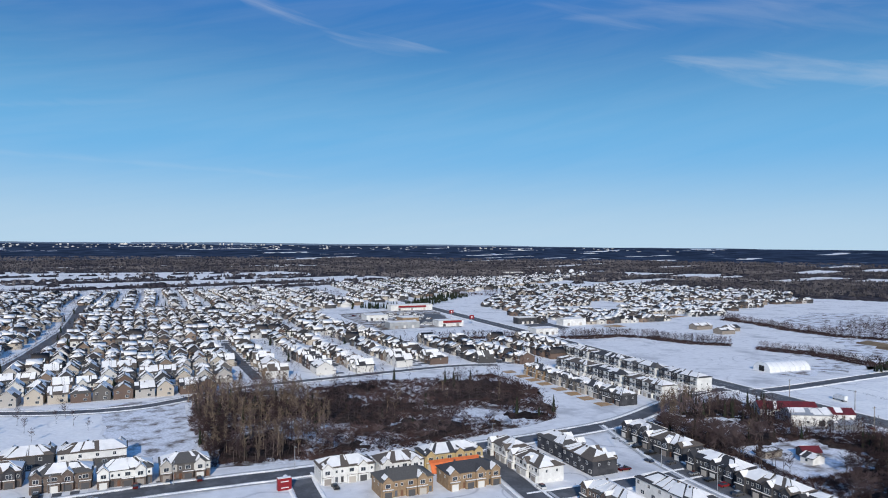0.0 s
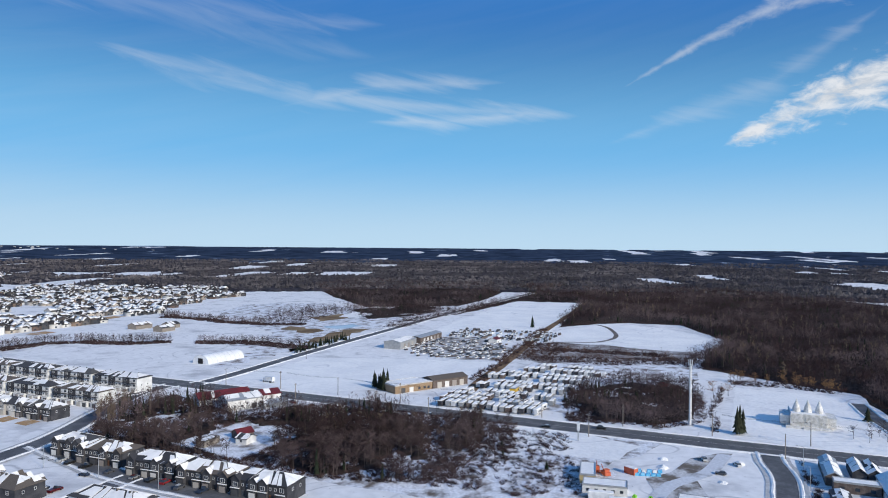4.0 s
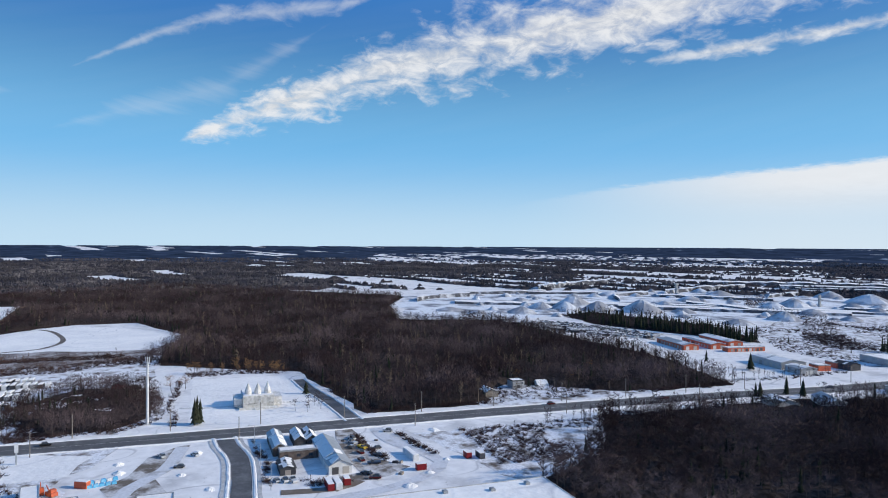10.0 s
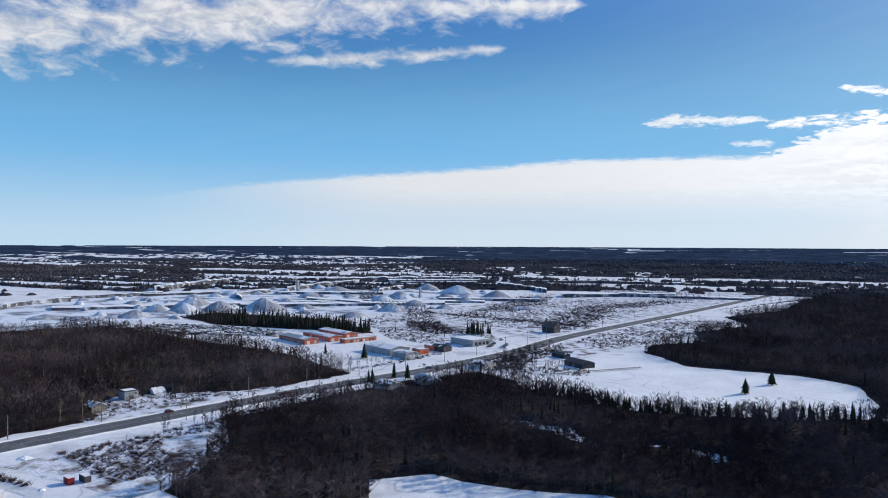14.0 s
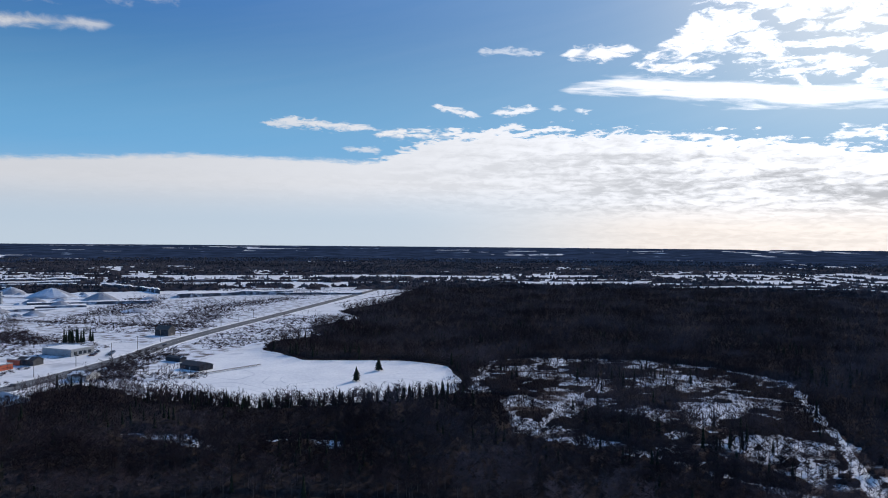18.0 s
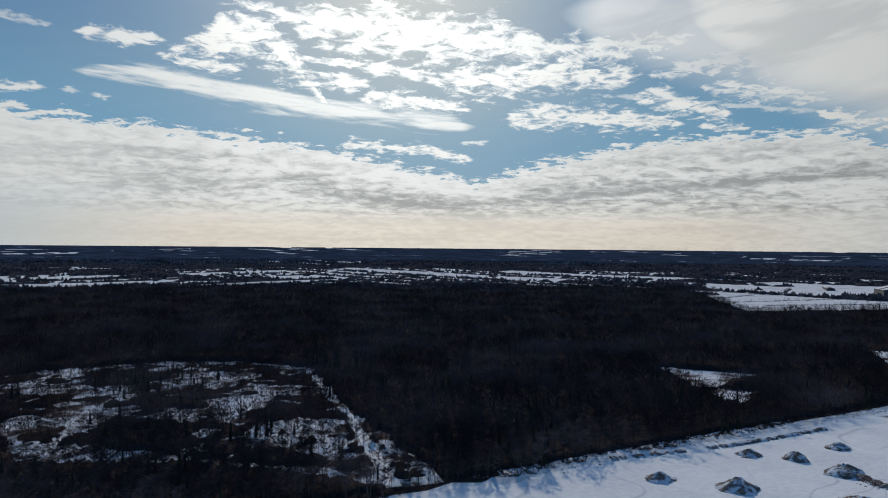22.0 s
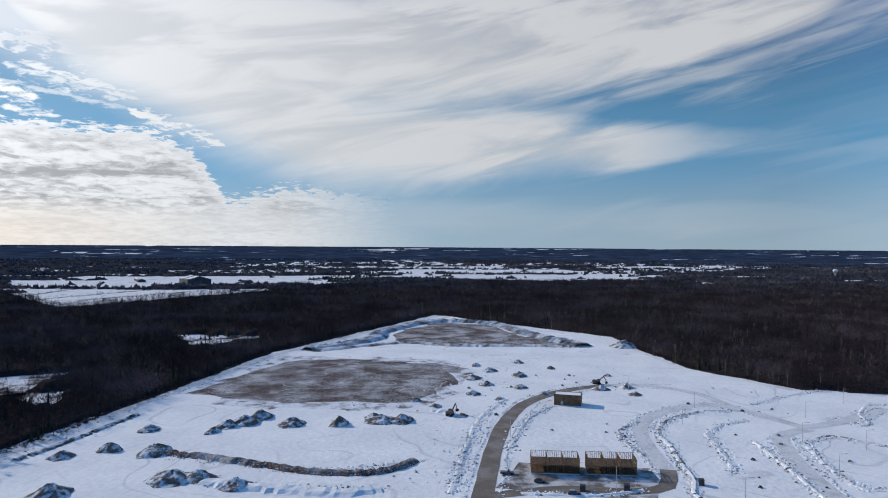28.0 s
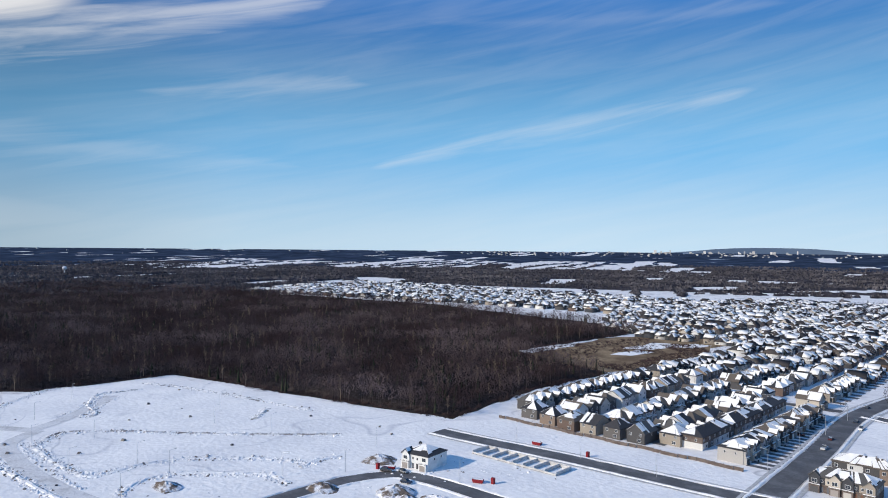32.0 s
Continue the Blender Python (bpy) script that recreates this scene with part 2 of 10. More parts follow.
    # a breath of cirrus over the whole northern half
    thin = m("MULTIPLY_ADD", step(az, 276.0, 300.0), 0.10, m("MULTIPLY_ADD", step(az, 70.0, 20.0), 0.04, 0.02))
    silk = m("MAXIMUM", silk, m("MULTIPLY", step(climb, 0.25, 0.80), thin))
    # the great thin sheet in the west, smooth at its thick end, combed out at the other
    comb = fbm(slanted(0.19, 0.065, 0.36), 1.0, 8.0, 0.55, 0.6)
    pull = m("MULTIPLY_ADD", step(az, 245.0, 278.0), 1.5, 0.6)
    layer = clouds(SHEET, m("MULTIPLY", m("SUBTRACT", comb, 0.5), pull), -0.25, 0.75, 1.6, 2.6)
    layer = m("MULTIPLY", layer, m("SUBTRACT", 1.0, m("MULTIPLY", step(comb, 0.56, 0.36), m("MULTIPLY_ADD", step(az, 248.0, 285.0), 0.40, 0.08))))

    # low bank on the southern horizon: flat top, thin level bands
    top = by_az(az, BANK)
    level = vec(m("MULTIPLY", az, 0.05), m("MULTIPLY", el, 0.95))
    lumps = m("ADD", around(fray, 1.6), around(fbm(sheet(0.10), 6.0, 4.0), 1.2))
    calm = m("MULTIPLY_ADD", step(az, 160.0, 172.0), 2.0, 0.35)
    above = m("SUBTRACT", m("MULTIPLY_ADD", lumps, calm, top), el)
    bank = m("MULTIPLY", step(above, -0.1, 0.45), step(az, 112.0, 138.0))
    clear = m("MULTIPLY", step(el, 5.0, 1.5), m("MULTIPLY", step(az, 190.0, 165.0), 0.55))
    bank = m("MULTIPLY", bank, m("MULTIPLY", step(m("MULTIPLY_ADD", lumps, 3.0, az), 260.0, 244.0), m("SUBTRACT", 0.95, clear)))
    mottled = m("ADD", m("MULTIPLY", fbm(sheet(0.20), 11.0, 6.0, 0.62, 0.5), 0.5), m("MULTIPLY", fbm(vec(m("MULTIPLY", az, 0.075), m("MULTIPLY", el, 0.75)), 1.0, 8.0, 0.62, 0.4), 0.5))
    bands = step(mottled, 0.60, 0.40)

    dens = m("MAXIMUM", m("MAXIMUM", street, bank), m("MAXIMUM", broken, m("MAXIMUM", silk, layer)))
    dens = m("MINIMUM", m("MULTIPLY", dens, 0.97), 1.0)
    # near the sun the clouds shine through
    near = m("POWER", m("MAXIMUM", dot, 0.0), 60.0)
    near2 = m("POWER", m("MAXIMUM", dot, 0.0), 5.0)
    # thick middles are greyer, thin rims brighter
    thick = m("MULTIPLY", step(fray, 0.50, 0.36), m("MULTIPLY", broken, 0.22))
    low = m("MULTIPLY", m("MULTIPLY", bands, bank), m("MULTIPLY_ADD", step(az, 158.0, 200.0), 0.52, 0.05))
    low = m("MULTIPLY", low, m("MULTIPLY", m("MULTIPLY_ADD", step(above, 0.2, 2.6), 0.80, 0.20), m("MULTIPLY_ADD", step(el, 1.8, 3.4), 0.7, 0.3)))
    grey = m("MULTIPLY", step(cells, 0.62, 0.40), m("MULTIPLY", street, 0.20))
    dull = m("MULTIPLY", layer, m("MULTIPLY_ADD", step(comb, 0.58, 0.40), 0.14, 0.07))
    shade = m("SUBTRACT", 1.0, m("MAXIMUM", m("MAXIMUM", thick, low), m("MAXIMUM", grey, dull)))
    lum = m("MULTIPLY", shade, m("ADD", m("ADD", CLOUD, m("MULTIPLY", near2, 0.75)), m("MULTIPLY", near, 1.6)))
    warm = N("ShaderNodeMix")
    warm.data_type = "RGBA"
    K(m("MULTIPLY", step(el, 4.0, 1.0), m("MULTIPLY", step(az, 155.0, 190.0), step(az, 245.0, 225.0))), warm.inputs[0])
    warm.inputs[6].default_value, warm.inputs[7].default_value = (0.955, 0.985, 1.03, 1), (0.98, 0.91, 0.84, 1)
    tint = N("ShaderNodeVectorMath")
    tint.operation = "SCALE"
    K(warm.outputs[2], tint.inputs[0]), K(lum, tint.inputs[3])
    mix = N("ShaderNodeMix")
    mix.data_type = "RGBA"
    K(dens, mix.inputs[0]), K(veil, mix.inputs[6]), K(tint.outputs[0], mix.inputs[7])
    bg, out = N("ShaderNodeBackground"), N("ShaderNodeOutputWorld")
    K(mix.outputs[2], bg.inputs[0]), K(bg.outputs[0], out.inputs[0])


build_world()
lamp = new("sun", bpy.data.lights.new("sun", "SUN"))
lamp.data.energy, lamp.data.angle, lamp.data.color = SUN, radians(0.6), (1.0, 0.93, 0.82)
lamp.matrix_world = pose(0, 0, 300, 90 - SUN_EL, 0, 180 - SUN_AZ)


# ---- materials ----
def material(name, colour, rough=0.85, metal=0.0, other=None, scale=0.5, mixed=(0.35, 0.65), fine=None, bump=0.0,
             spread=None, detail=5.0, spec=0.3, by_island=False, lines=None, specks=None):
    """Two colours mixed by noise at `scale` per metre; `fine` = (scale, amount) of small grain; spread = colours picked by each object."""
    mat = bpy.data.materials.new(name)
    mat.use_nodes = True
    nt = mat.node_tree
    N, K = nt.nodes.new, nt.links.new
    bsdf = nt.nodes["Principled BSDF"]
    bsdf.inputs["Roughness"].default_value, bsdf.inputs["Metallic"].default_value = rough, metal
    bsdf.inputs["Specular IOR Level"].default_value = spec
    pos = N("ShaderNodeNewGeometry")
    if spread:
        ramp = N("ShaderNodeValToRGB")
        ramp.color_ramp.interpolation = "CONSTANT"
        el = ramp.color_ramp.elements
        while len(el) < len(spread):
            el.new(0.5)
        for i, c in enumerate(spread):
            el[i].position, el[i].color = i / len(spread), (*c, 1)
        if by_island:
            K(pos.outputs["Random Per Island"], ramp.inputs[0])
        else:
            info = N("ShaderNodeObjectInfo")
            K(info.outputs["Random"], ramp.inputs[0])
        base = ramp.outputs[0]
    else:
        rgb = N("ShaderNodeRGB")
        rgb.outputs[0].default_value = (*colour, 1)
        base = rgb.outputs[0]
    if other is not None:
        noise_ = N("ShaderNodeTexNoise")
        noise_.inputs["Scale"].default_value, noise_.inputs["Detail"].default_value = scale, detail
        noise_.inputs["Roughness"].default_value = 0.6
        K(pos.outputs["Position"], noise_.inputs["Vector"])
        rng = N("ShaderNodeMapRange")
        rng.interpolation_type = "SMOOTHSTEP"
        K(noise_.outputs["Fac"], rng.inputs[0])
        rng.inputs[1].default_value, rng.inputs[2].default_value = mixed
        mix = N("ShaderNodeMix")
        mix.data_type = "RGBA"
        K(rng.outputs[0], mix.inputs[0]), K(base, mix.inputs[6])
        mix.inputs[7].default_value = (*other, 1)
        base = mix.outputs[2]
    if lines:
        # thin winding tracks: (scale, width, colour, strength)
        ln = N("ShaderNodeTexNoise")
        ln.inputs["Scale"].default_value, ln.inputs["Detail"].default_value = lines[0], 1.5
        K(pos.outputs["Position"], ln.inputs["Vector"])
        off, size = N("ShaderNodeMath"), N("ShaderNodeMath")
        off.operation, size.operation = "PINGPONG", "SUBTRACT"
        K(ln.outputs["Fac"], off.inputs[0])
        off.inputs[1].default_value = 0.045
        K(off.outputs[0], size.inputs[0])
        size.inputs[1].default_value = 0.0
        thin = N("ShaderNodeMapRange")
        thin.inputs[1].default_value, thin.inputs[2].default_value = 0.0, lines[1]
        thin.inputs[3].default_value, thin.inputs[4].default_value = lines[3], 0.0
        K(size.outputs[0], thin.inputs[0])
        where = N("ShaderNodeTexNoise")
        where.inputs["Scale"].default_value, where.inputs["Detail"].default_value = lines[0] * 1.3, 3.0
        K(pos.outputs["Position"], where.inputs["Vector"])
        some = N("ShaderNodeMapRange")
        some.inputs[1].default_value, some.inputs[2].default_value = 0.44, 0.60
        K(where.outputs["Fac"], some.inputs[0])
        both = N("ShaderNodeMath")
        both.operation = "MULTIPLY"
        K(thin.outputs[0], both.inputs[0]), K(some.outputs[0], both.inputs[1])
        mx = N("ShaderNodeMix")
        mx.data_type = "RGBA"
        K(both.outputs[0], mx.inputs[0]), K(base, mx.inputs[6])
        mx.inputs[7].default_value = (*lines[2], 1)
        base = mx.outputs[2]
    if specks:
        # weed tips and clods: (scale, threshold, colour)
        sp = N("ShaderNodeTexNoise")
        sp.inputs["Scale"].default_value, sp.inputs["Detail"].default_value = specks[0], 6.0
        sp.inputs["Roughness"].default_value = 0.7
        K(pos.outputs["Position"], sp.inputs["Vector"])
        dot = N("ShaderNodeMapRange")
        dot.inputs[1].default_value, dot.inputs[2].default_value = specks[1], specks[1] + 0.07
        dot.inputs[4].default_value = 0.85
        K(sp.outputs["Fac"], dot.inputs[0])
        mx = N("ShaderNodeMix")
        mx.data_type = "RGBA"
        K(dot.outputs[0], mx.inputs[0]), K(base, mx.inputs[6])
        mx.inputs[7].default_value = (*specks[2], 1)
        base = mx.outputs[2]
    if fine:
        n2 = N("ShaderNodeTexNoise")
        n2.inputs["Scale"].default_value, n2.inputs["Detail"].default_value = fine[0], 4.0
        K(pos.outputs["Position"], n2.inputs["Vector"])
        hsv = N("ShaderNodeHueSaturation")
        r2 = N("ShaderNodeMapRange")
        K(n2.outputs["Fac"], r2.inputs[0])
        r2.inputs[1].default_value, r2.inputs[2].default_value = 0.3, 0.7
        r2.inputs[3].default_value, r2.inputs[4].default_value = 1 - fine[1], 1 + fine[1]
        K(r2.outputs[0], hsv.inputs["Value"]), K(base, hsv.inputs["Color"])
        base = hsv.outputs[0]
        if bump:
            bp = N("ShaderNodeBump")
            bp.inputs["Strength"].default_value, bp.inputs["Distance"].default_value = 1.0, bump
            K(n2.outputs["Fac"], bp.inputs["Height"]), K(bp.outputs[0], bsdf.inputs["Normal"])
    K(base, bsdf.inputs["Base Color"])
    return mat


SNOW = material("snow", (0.92, 0.895, 0.86), 0.75, other=(0.82, 0.805, 0.79), scale=0.03, fine=(0.40, 0.06), bump=0.30, detail=9.0, lines=(0.012, 0.006, (0.50, 0.50, 0.53), 0.6), specks=(0.35, 0.685, (0.30, 0.26, 0.24)), spec=0.0)
GROUND = material("snowy_ground", (0.82, 0.80, 0.785), 0.8, other=(0.56, 0.55, 0.55), scale=0.03, mixed=(0.50, 0.70), fine=(0.2, 0.08), bump=0.12, detail=9.0, lines=(0.016, 0.007, (0.42, 0.41, 0.42), 0.7), specks=(0.35, 0.63, (0.20, 0.16, 0.14)), spec=0.0)
QUARRYFLOOR = material("quarry_snow", (0.78, 0.80, 0.83), 0.85, other=(0.22, 0.23, 0.26), scale=0.022, mixed=(0.47, 0.64), fine=(0.25, 0.15), bump=1.2, detail=10.0, spec=0.0)
ROUGH = material("snow_over_grass", (0.78, 0.78, 0.80), 0.85, other=(0.16, 0.13, 0.11), scale=0.10, mixed=(0.44, 0.68), fine=(0.9, 0.2), bump=0.3, detail=9.0, spec=0.0)
GLADE = material("snow_between_stems", (0.70, 0.70, 0.71), 0.85, other=(0.085, 0.062, 0.054), scale=0.045, mixed=(0.45, 0.60), fine=(0.7, 0.25), detail=10.0, spec=0.0)
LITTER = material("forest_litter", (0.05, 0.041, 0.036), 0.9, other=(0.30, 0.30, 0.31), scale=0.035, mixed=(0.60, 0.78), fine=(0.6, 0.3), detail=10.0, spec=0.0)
MARSH = material("dead_marsh_grass", (0.30, 0.22, 0.14), 0.9, other=(0.17, 0.12, 0.08), scale=0.03, mixed=(0.4, 0.6), fine=(0.4, 0.2), detail=9.0, spec=0.0)
SCRUB = material("brown_stubble", (0.098, 0.066, 0.056), 0.9, other=(0.50, 0.485, 0.48), scale=0.045, mixed=(0.38, 0.72), fine=(0.5, 0.35), detail=14.0, specks=(1.3, 0.545, (0.62, 0.62, 0.63)), lines=(0.02, 0.005, (0.7, 0.7, 0.7), 0.9), spec=0.0)
DIRT = material("packed_dirt", (0.135, 0.108, 0.09), 0.9, other=(0.42, 0.40, 0.39), scale=0.16, mixed=(0.50, 0.78), fine=(1.2, 0.2), detail=9.0)
TANDIRT = material("tan_subsoil", (0.44, 0.27, 0.13), 0.9, other=(0.55, 0.50, 0.45), scale=0.12, mixed=(0.5, 0.75), fine=(0.8, 0.15), detail=9.0)
TANWEED = material("tan_weedy_soil", (0.26, 0.17, 0.105), 0.95, other=(0.13, 0.09, 0.066), scale=0.12, mixed=(0.42, 0.60), fine=(0.6, 0.25), detail=9.0, spec=0.0)
ASPHALT = material("asphalt", (0.095, 0.095, 0.10), 0.85, other=(0.16, 0.16, 0.165), scale=0.12, mixed=(0.4, 0.7), fine=(1.0, 0.12))
YARD = material("trodden_yard", (0.60, 0.585, 0.58), 0.9, other=(0.17, 0.145, 0.125), scale=0.10, mixed=(0.40, 0.60), fine=(0.9, 0.15), detail=11.0, spec=0.0)
PACKED = material("packed_snow_lane", (0.72, 0.71, 0.70), 0.8, other=(0.50, 0.485, 0.475), scale=0.09, mixed=(0.44, 0.74), fine=(0.8, 0.10), bump=0.15, detail=9.0, lines=(0.05, 0.010, (0.44, 0.43, 0.43), 0.7), spec=0.0)
SPOIL = material("snowy_spoil", (0.66, 0.655, 0.66), 0.9, other=(0.21, 0.185, 0.175), scale=0.06, mixed=(0.42, 0.62), fine=(0.7, 0.2), bump=0.4, detail=12.0, spec=0.0)
MUD = material("frozen_gravel", (0.165, 0.132, 0.105), 0.9, other=(0.27, 0.235, 0.21), scale=0.10, mixed=(0.42, 0.72), fine=(0.9, 0.15), detail=9.0)
LANE = material("icy_lane", (0.66, 0.66, 0.68), 0.7, other=(0.40, 0.39, 0.39), scale=0.12, mixed=(0.48, 0.72), fine=(0.8, 0.1))
ICE = material("pond_ice", (0.45, 0.52, 0.58), 0.25, other=(0.62, 0.66, 0.70), scale=0.02)
HIGHWAY = material("worn_highway_asphalt", (0.105, 0.102, 0.104), 0.85, other=(0.19, 0.185, 0.182), scale=0.1, mixed=(0.45, 0.75), fine=(0.9, 0.12))
PAINT = material("road_paint", (0.62, 0.60, 0.52), 0.7, other=(0.4, 0.39, 0.36), scale=0.6)
CURB = material("concrete", (0.42, 0.41, 0.40), 0.85, other=(0.55, 0.54, 0.53), scale=0.4, fine=(2.0, 0.1))
# distance haze is painted into these two base colours as blue
FARLAND_HAZE = material("distant_land_haze_tint", (0.034, 0.050, 0.082), 0.95, spec=0.0, other=(0.36, 0.43, 0.52), scale=0.0055, mixed=(0.63, 0.72), fine=(0.012, 0.45), detail=9.0)
RIDGE_HAZE = material("distant_ridge_haze_tint", (0.09, 0.135, 0.215), 0.95, other=(0.12, 0.17, 0.25), scale=0.004, spec=0.0)
BARK = material("bark", (0.050, 0.039, 0.037), 0.95, other=(0.115, 0.095, 0.088), scale=0.03, fine=(0.25, 0.35), spec=0.0)
TWIG = material("bare_twigs", (0.043, 0.029, 0.031), 0.95, other=(0.158, 0.121, 0.127), scale=0.014, mixed=(0.40, 0.70), fine=(0.10, 0.28), spec=0.0)
BIRCH = material("pale_birch_bark", (0.27, 0.215, 0.165), 0.85, other=(0.15, 0.118, 0.095), scale=0.05, spec=0.0)
# far darker than twigs: self-shadow between the stems is put into this colour
CANOPY_SHADE = material("bare_canopy_shade", (0.026, 0.0205, 0.020), 0.95, spec=0.0, other=(0.050, 0.040, 0.037), scale=0.012, fine=(0.5, 0.5), detail=9.0)
CONIFER = material("conifer_needles", (0.020, 0.029, 0.020), 0.9, spec=0.0, other=(0.036, 0.040, 0.028), scale=0.05, fine=(0.5, 0.3))
# twig browns shifted to blue-grey: haze over the far woods, put into the colour
FARWOOD_HAZE = material("hazed_far_woods", (0.040, 0.038, 0.045), 0.95, spec=0.0, other=(0.064, 0.058, 0.064), scale=0.006, fine=(0.09, 0.5), detail=8.0)
FARTWIG_HAZE = material("far_bare_trees_haze_tint", (0.075, 0.071, 0.081), 0.95, spec=0.0, other=(0.170, 0.157, 0.164), scale=0.004, mixed=(0.42, 0.66), fine=(0.02, 0.4), detail=8.0)
WILLOW = material("willow_twigs", (0.30, 0.17, 0.08), 0.9, other=(0.22, 0.12, 0.07), scale=0.1, spec=0.0)

SIDINGS = ((0.12, 0.112, 0.108), (0.30, 0.26, 0.215), (0.075, 0.073, 0.075), (0.40, 0.38, 0.36), (0.135, 0.095, 0.078), (0.05, 0.052, 0.06), (0.22, 0.165, 0.13), (0.58, 0.57, 0.55), (0.46, 0.41, 0.35), (0.62, 0.61, 0.59))
WALL = material("house_siding", (0.5, 0.5, 0.5), 0.8, spread=SIDINGS, other=(0.3, 0.28, 0.26), scale=0.4, mixed=(0.62, 0.9), fine=(3.0, 0.08))
WALLMANY = material("suburb_siding", (0.5, 0.5, 0.5), 0.85, spread=SIDINGS, by_island=True, fine=(2.0, 0.06))
WHITEWALL = material("white_siding", (0.76, 0.76, 0.75), 0.75, other=(0.62, 0.62, 0.61), scale=0.3, fine=(3.0, 0.05))
DARKWALL = material("charcoal_siding", (0.036, 0.038, 0.046), 0.8, other=(0.07, 0.07, 0.078), scale=0.3, fine=(2.5, 0.1))
BRICK = material("grey_brown_brick", (0.10, 0.075, 0.066), 0.85, other=(0.16, 0.13, 0.115), scale=0.7, fine=(4.0, 0.15))
TANWALL = material("tan_brick", (0.25, 0.17, 0.105), 0.85, other=(0.31, 0.225, 0.145), scale=0.6, fine=(3.0, 0.12))
YELLOW = material("yellow_sheathing", (0.50, 0.39, 0.20), 0.8, other=(0.42, 0.33, 0.18), scale=0.5)
ORANGE = material("orange_tarpaulin", (0.80, 0.20, 0.06), 0.6, other=(0.62, 0.15, 0.05), scale=0.5, fine=(1.0, 0.12), bump=0.2)
LUMBER = material("raw_lumber", (0.29, 0.165, 0.085), 0.8, other=(0.17, 0.097, 0.052), scale=1.0)
SHEATH = material("plywood_sheathing", (0.21, 0.12, 0.068), 0.8, other=(0.12, 0.07, 0.04), scale=0.5)
SHINGLE = material("asphalt_shingle", (0.07, 0.07, 0.075), 0.9, spread=((0.06, 0.06, 0.065), (0.10, 0.095, 0.09), (0.045, 0.045, 0.05), (0.12, 0.10, 0.085)), fine=(3.0, 0.18))
SHINGLEMANY = material("suburb_shingle", (0.045, 0.045, 0.048), 0.9, other=(0.10, 0.085, 0.078), scale=0.02, fine=(1.5, 0.15), spec=0.0)
GLASS = material("window_glass", (0.04, 0.05, 0.065), 0.12, spec=0.6)
TRIM = material("white_trim", (0.72, 0.72, 0.71), 0.6, other=(0.6, 0.6, 0.6), scale=1.0)
GARAGE = material("garage_door_paint", (0.6, 0.6, 0.6), 0.6, spread=((0.65, 0.64, 0.62), (0.30, 0.27, 0.25), (0.08, 0.08, 0.085), (0.45, 0.42, 0.38)))
DOOR = material("front_door_paint", (0.10, 0.08, 0.07), 0.5, spread=((0.05, 0.05, 0.055), (0.16, 0.08, 0.05), (0.10, 0.11, 0.13)))
METAL = material("galvanised_metal", (0.55, 0.57, 0.59), 0.45, 0.6, other=(0.42, 0.43, 0.45), scale=0.5)
POLE = material("weathered_pole", (0.20, 0.17, 0.14), 0.9, other=(0.3, 0.27, 0.24), scale=1.0)
REDROOF = material("red_metal_roof", (0.15, 0.022, 0.026), 0.6, other=(0.10, 0.02, 0.022), scale=0.4, fine=(1.0, 0.1))
ORANGEDOOR = material("orange_red_metal", (0.60, 0.14, 0.07), 0.6, other=(0.48, 0.11, 0.06), scale=0.5)
GREYMETAL = material("grey_steel_cladding", (0.33, 0.34, 0.35), 0.5, 0.3, other=(0.42, 0.43, 0.44), scale=0.3)
FABRIC = material("white_fabric_cover", (0.80, 0.81, 0.82), 0.6, other=(0.7, 0.71, 0.73), scale=0.2)
STONE = material("pale_carved_stone", (0.76, 0.75, 0.73), 0.8, other=(0.54, 0.53, 0.50), scale=0.6, fine=(2.0, 0.1))
CONCRETE = CURB
PLASTICBLUE = material("blue_tarpaulin", (0.08, 0.42, 0.70), 0.5, other=(0.25, 0.58, 0.80), scale=0.8)
CARPAINT = material("car_paint", (0.3, 0.3, 0.3), 0.3, 0.2, spread=((0.02, 0.02, 0.022), (0.55, 0.56, 0.57), (0.10, 0.10, 0.11), (0.30, 0.31, 0.33), (0.72, 0.72, 0.72), (0.03, 0.045, 0.08), (0.10, 0.01, 0.012)))
RED = material("red_enamel", (0.27, 0.016, 0.022), 0.5, other=(0.19, 0.016, 0.02), scale=0.8)
YELLOWPAINT = material("yellow_enamel", (0.70, 0.45, 0.03), 0.45, other=(0.55, 0.35, 0.05), scale=0.8)
WHITEPAINT = material("white_enamel", (0.74, 0.75, 0.76), 0.45, other=(0.60, 0.61, 0.62), scale=0.6)
TYRE = material("tyre_rubber", (0.02, 0.02, 0.02), 0.9)
DARK = material("black_and_unlit_opening", (0.02, 0.02, 0.022), 0.9)
SOIL = material("frozen_soil", (0.16, 0.13, 0.11), 0.95, other=(0.66, 0.67, 0.70), scale=0.28, mixed=(0.44, 0.58), fine=(1.2, 0.2), bump=0.3, detail=9.0, spec=0.0)
LIME = material("lime_green_paint", (0.25, 0.60, 0.04), 0.5, other=(0.2, 0.5, 0.04), scale=0.8)
GRAVELHEAP = material("quarry_stone_heap", (0.34, 0.345, 0.37), 0.95, other=(0.66, 0.68, 0.72), scale=0.03, mixed=(0.44, 0.60), fine=(0.3, 0.12), detail=9.0, spec=0.0)
QUARRYROCK = material("quarry_rock_face", (0.09, 0.095, 0.11), 0.95, other=(0.42, 0.44, 0.48), scale=0.05, mixed=(0.48, 0.62), fine=(0.2, 0.3), detail=10.0, spec=0.0)
PALETWIG = material("pale_tan_twigs", (0.17, 0.13, 0.098), 0.9, other=(0.10, 0.076, 0.062), scale=0.08, spec=0.0)
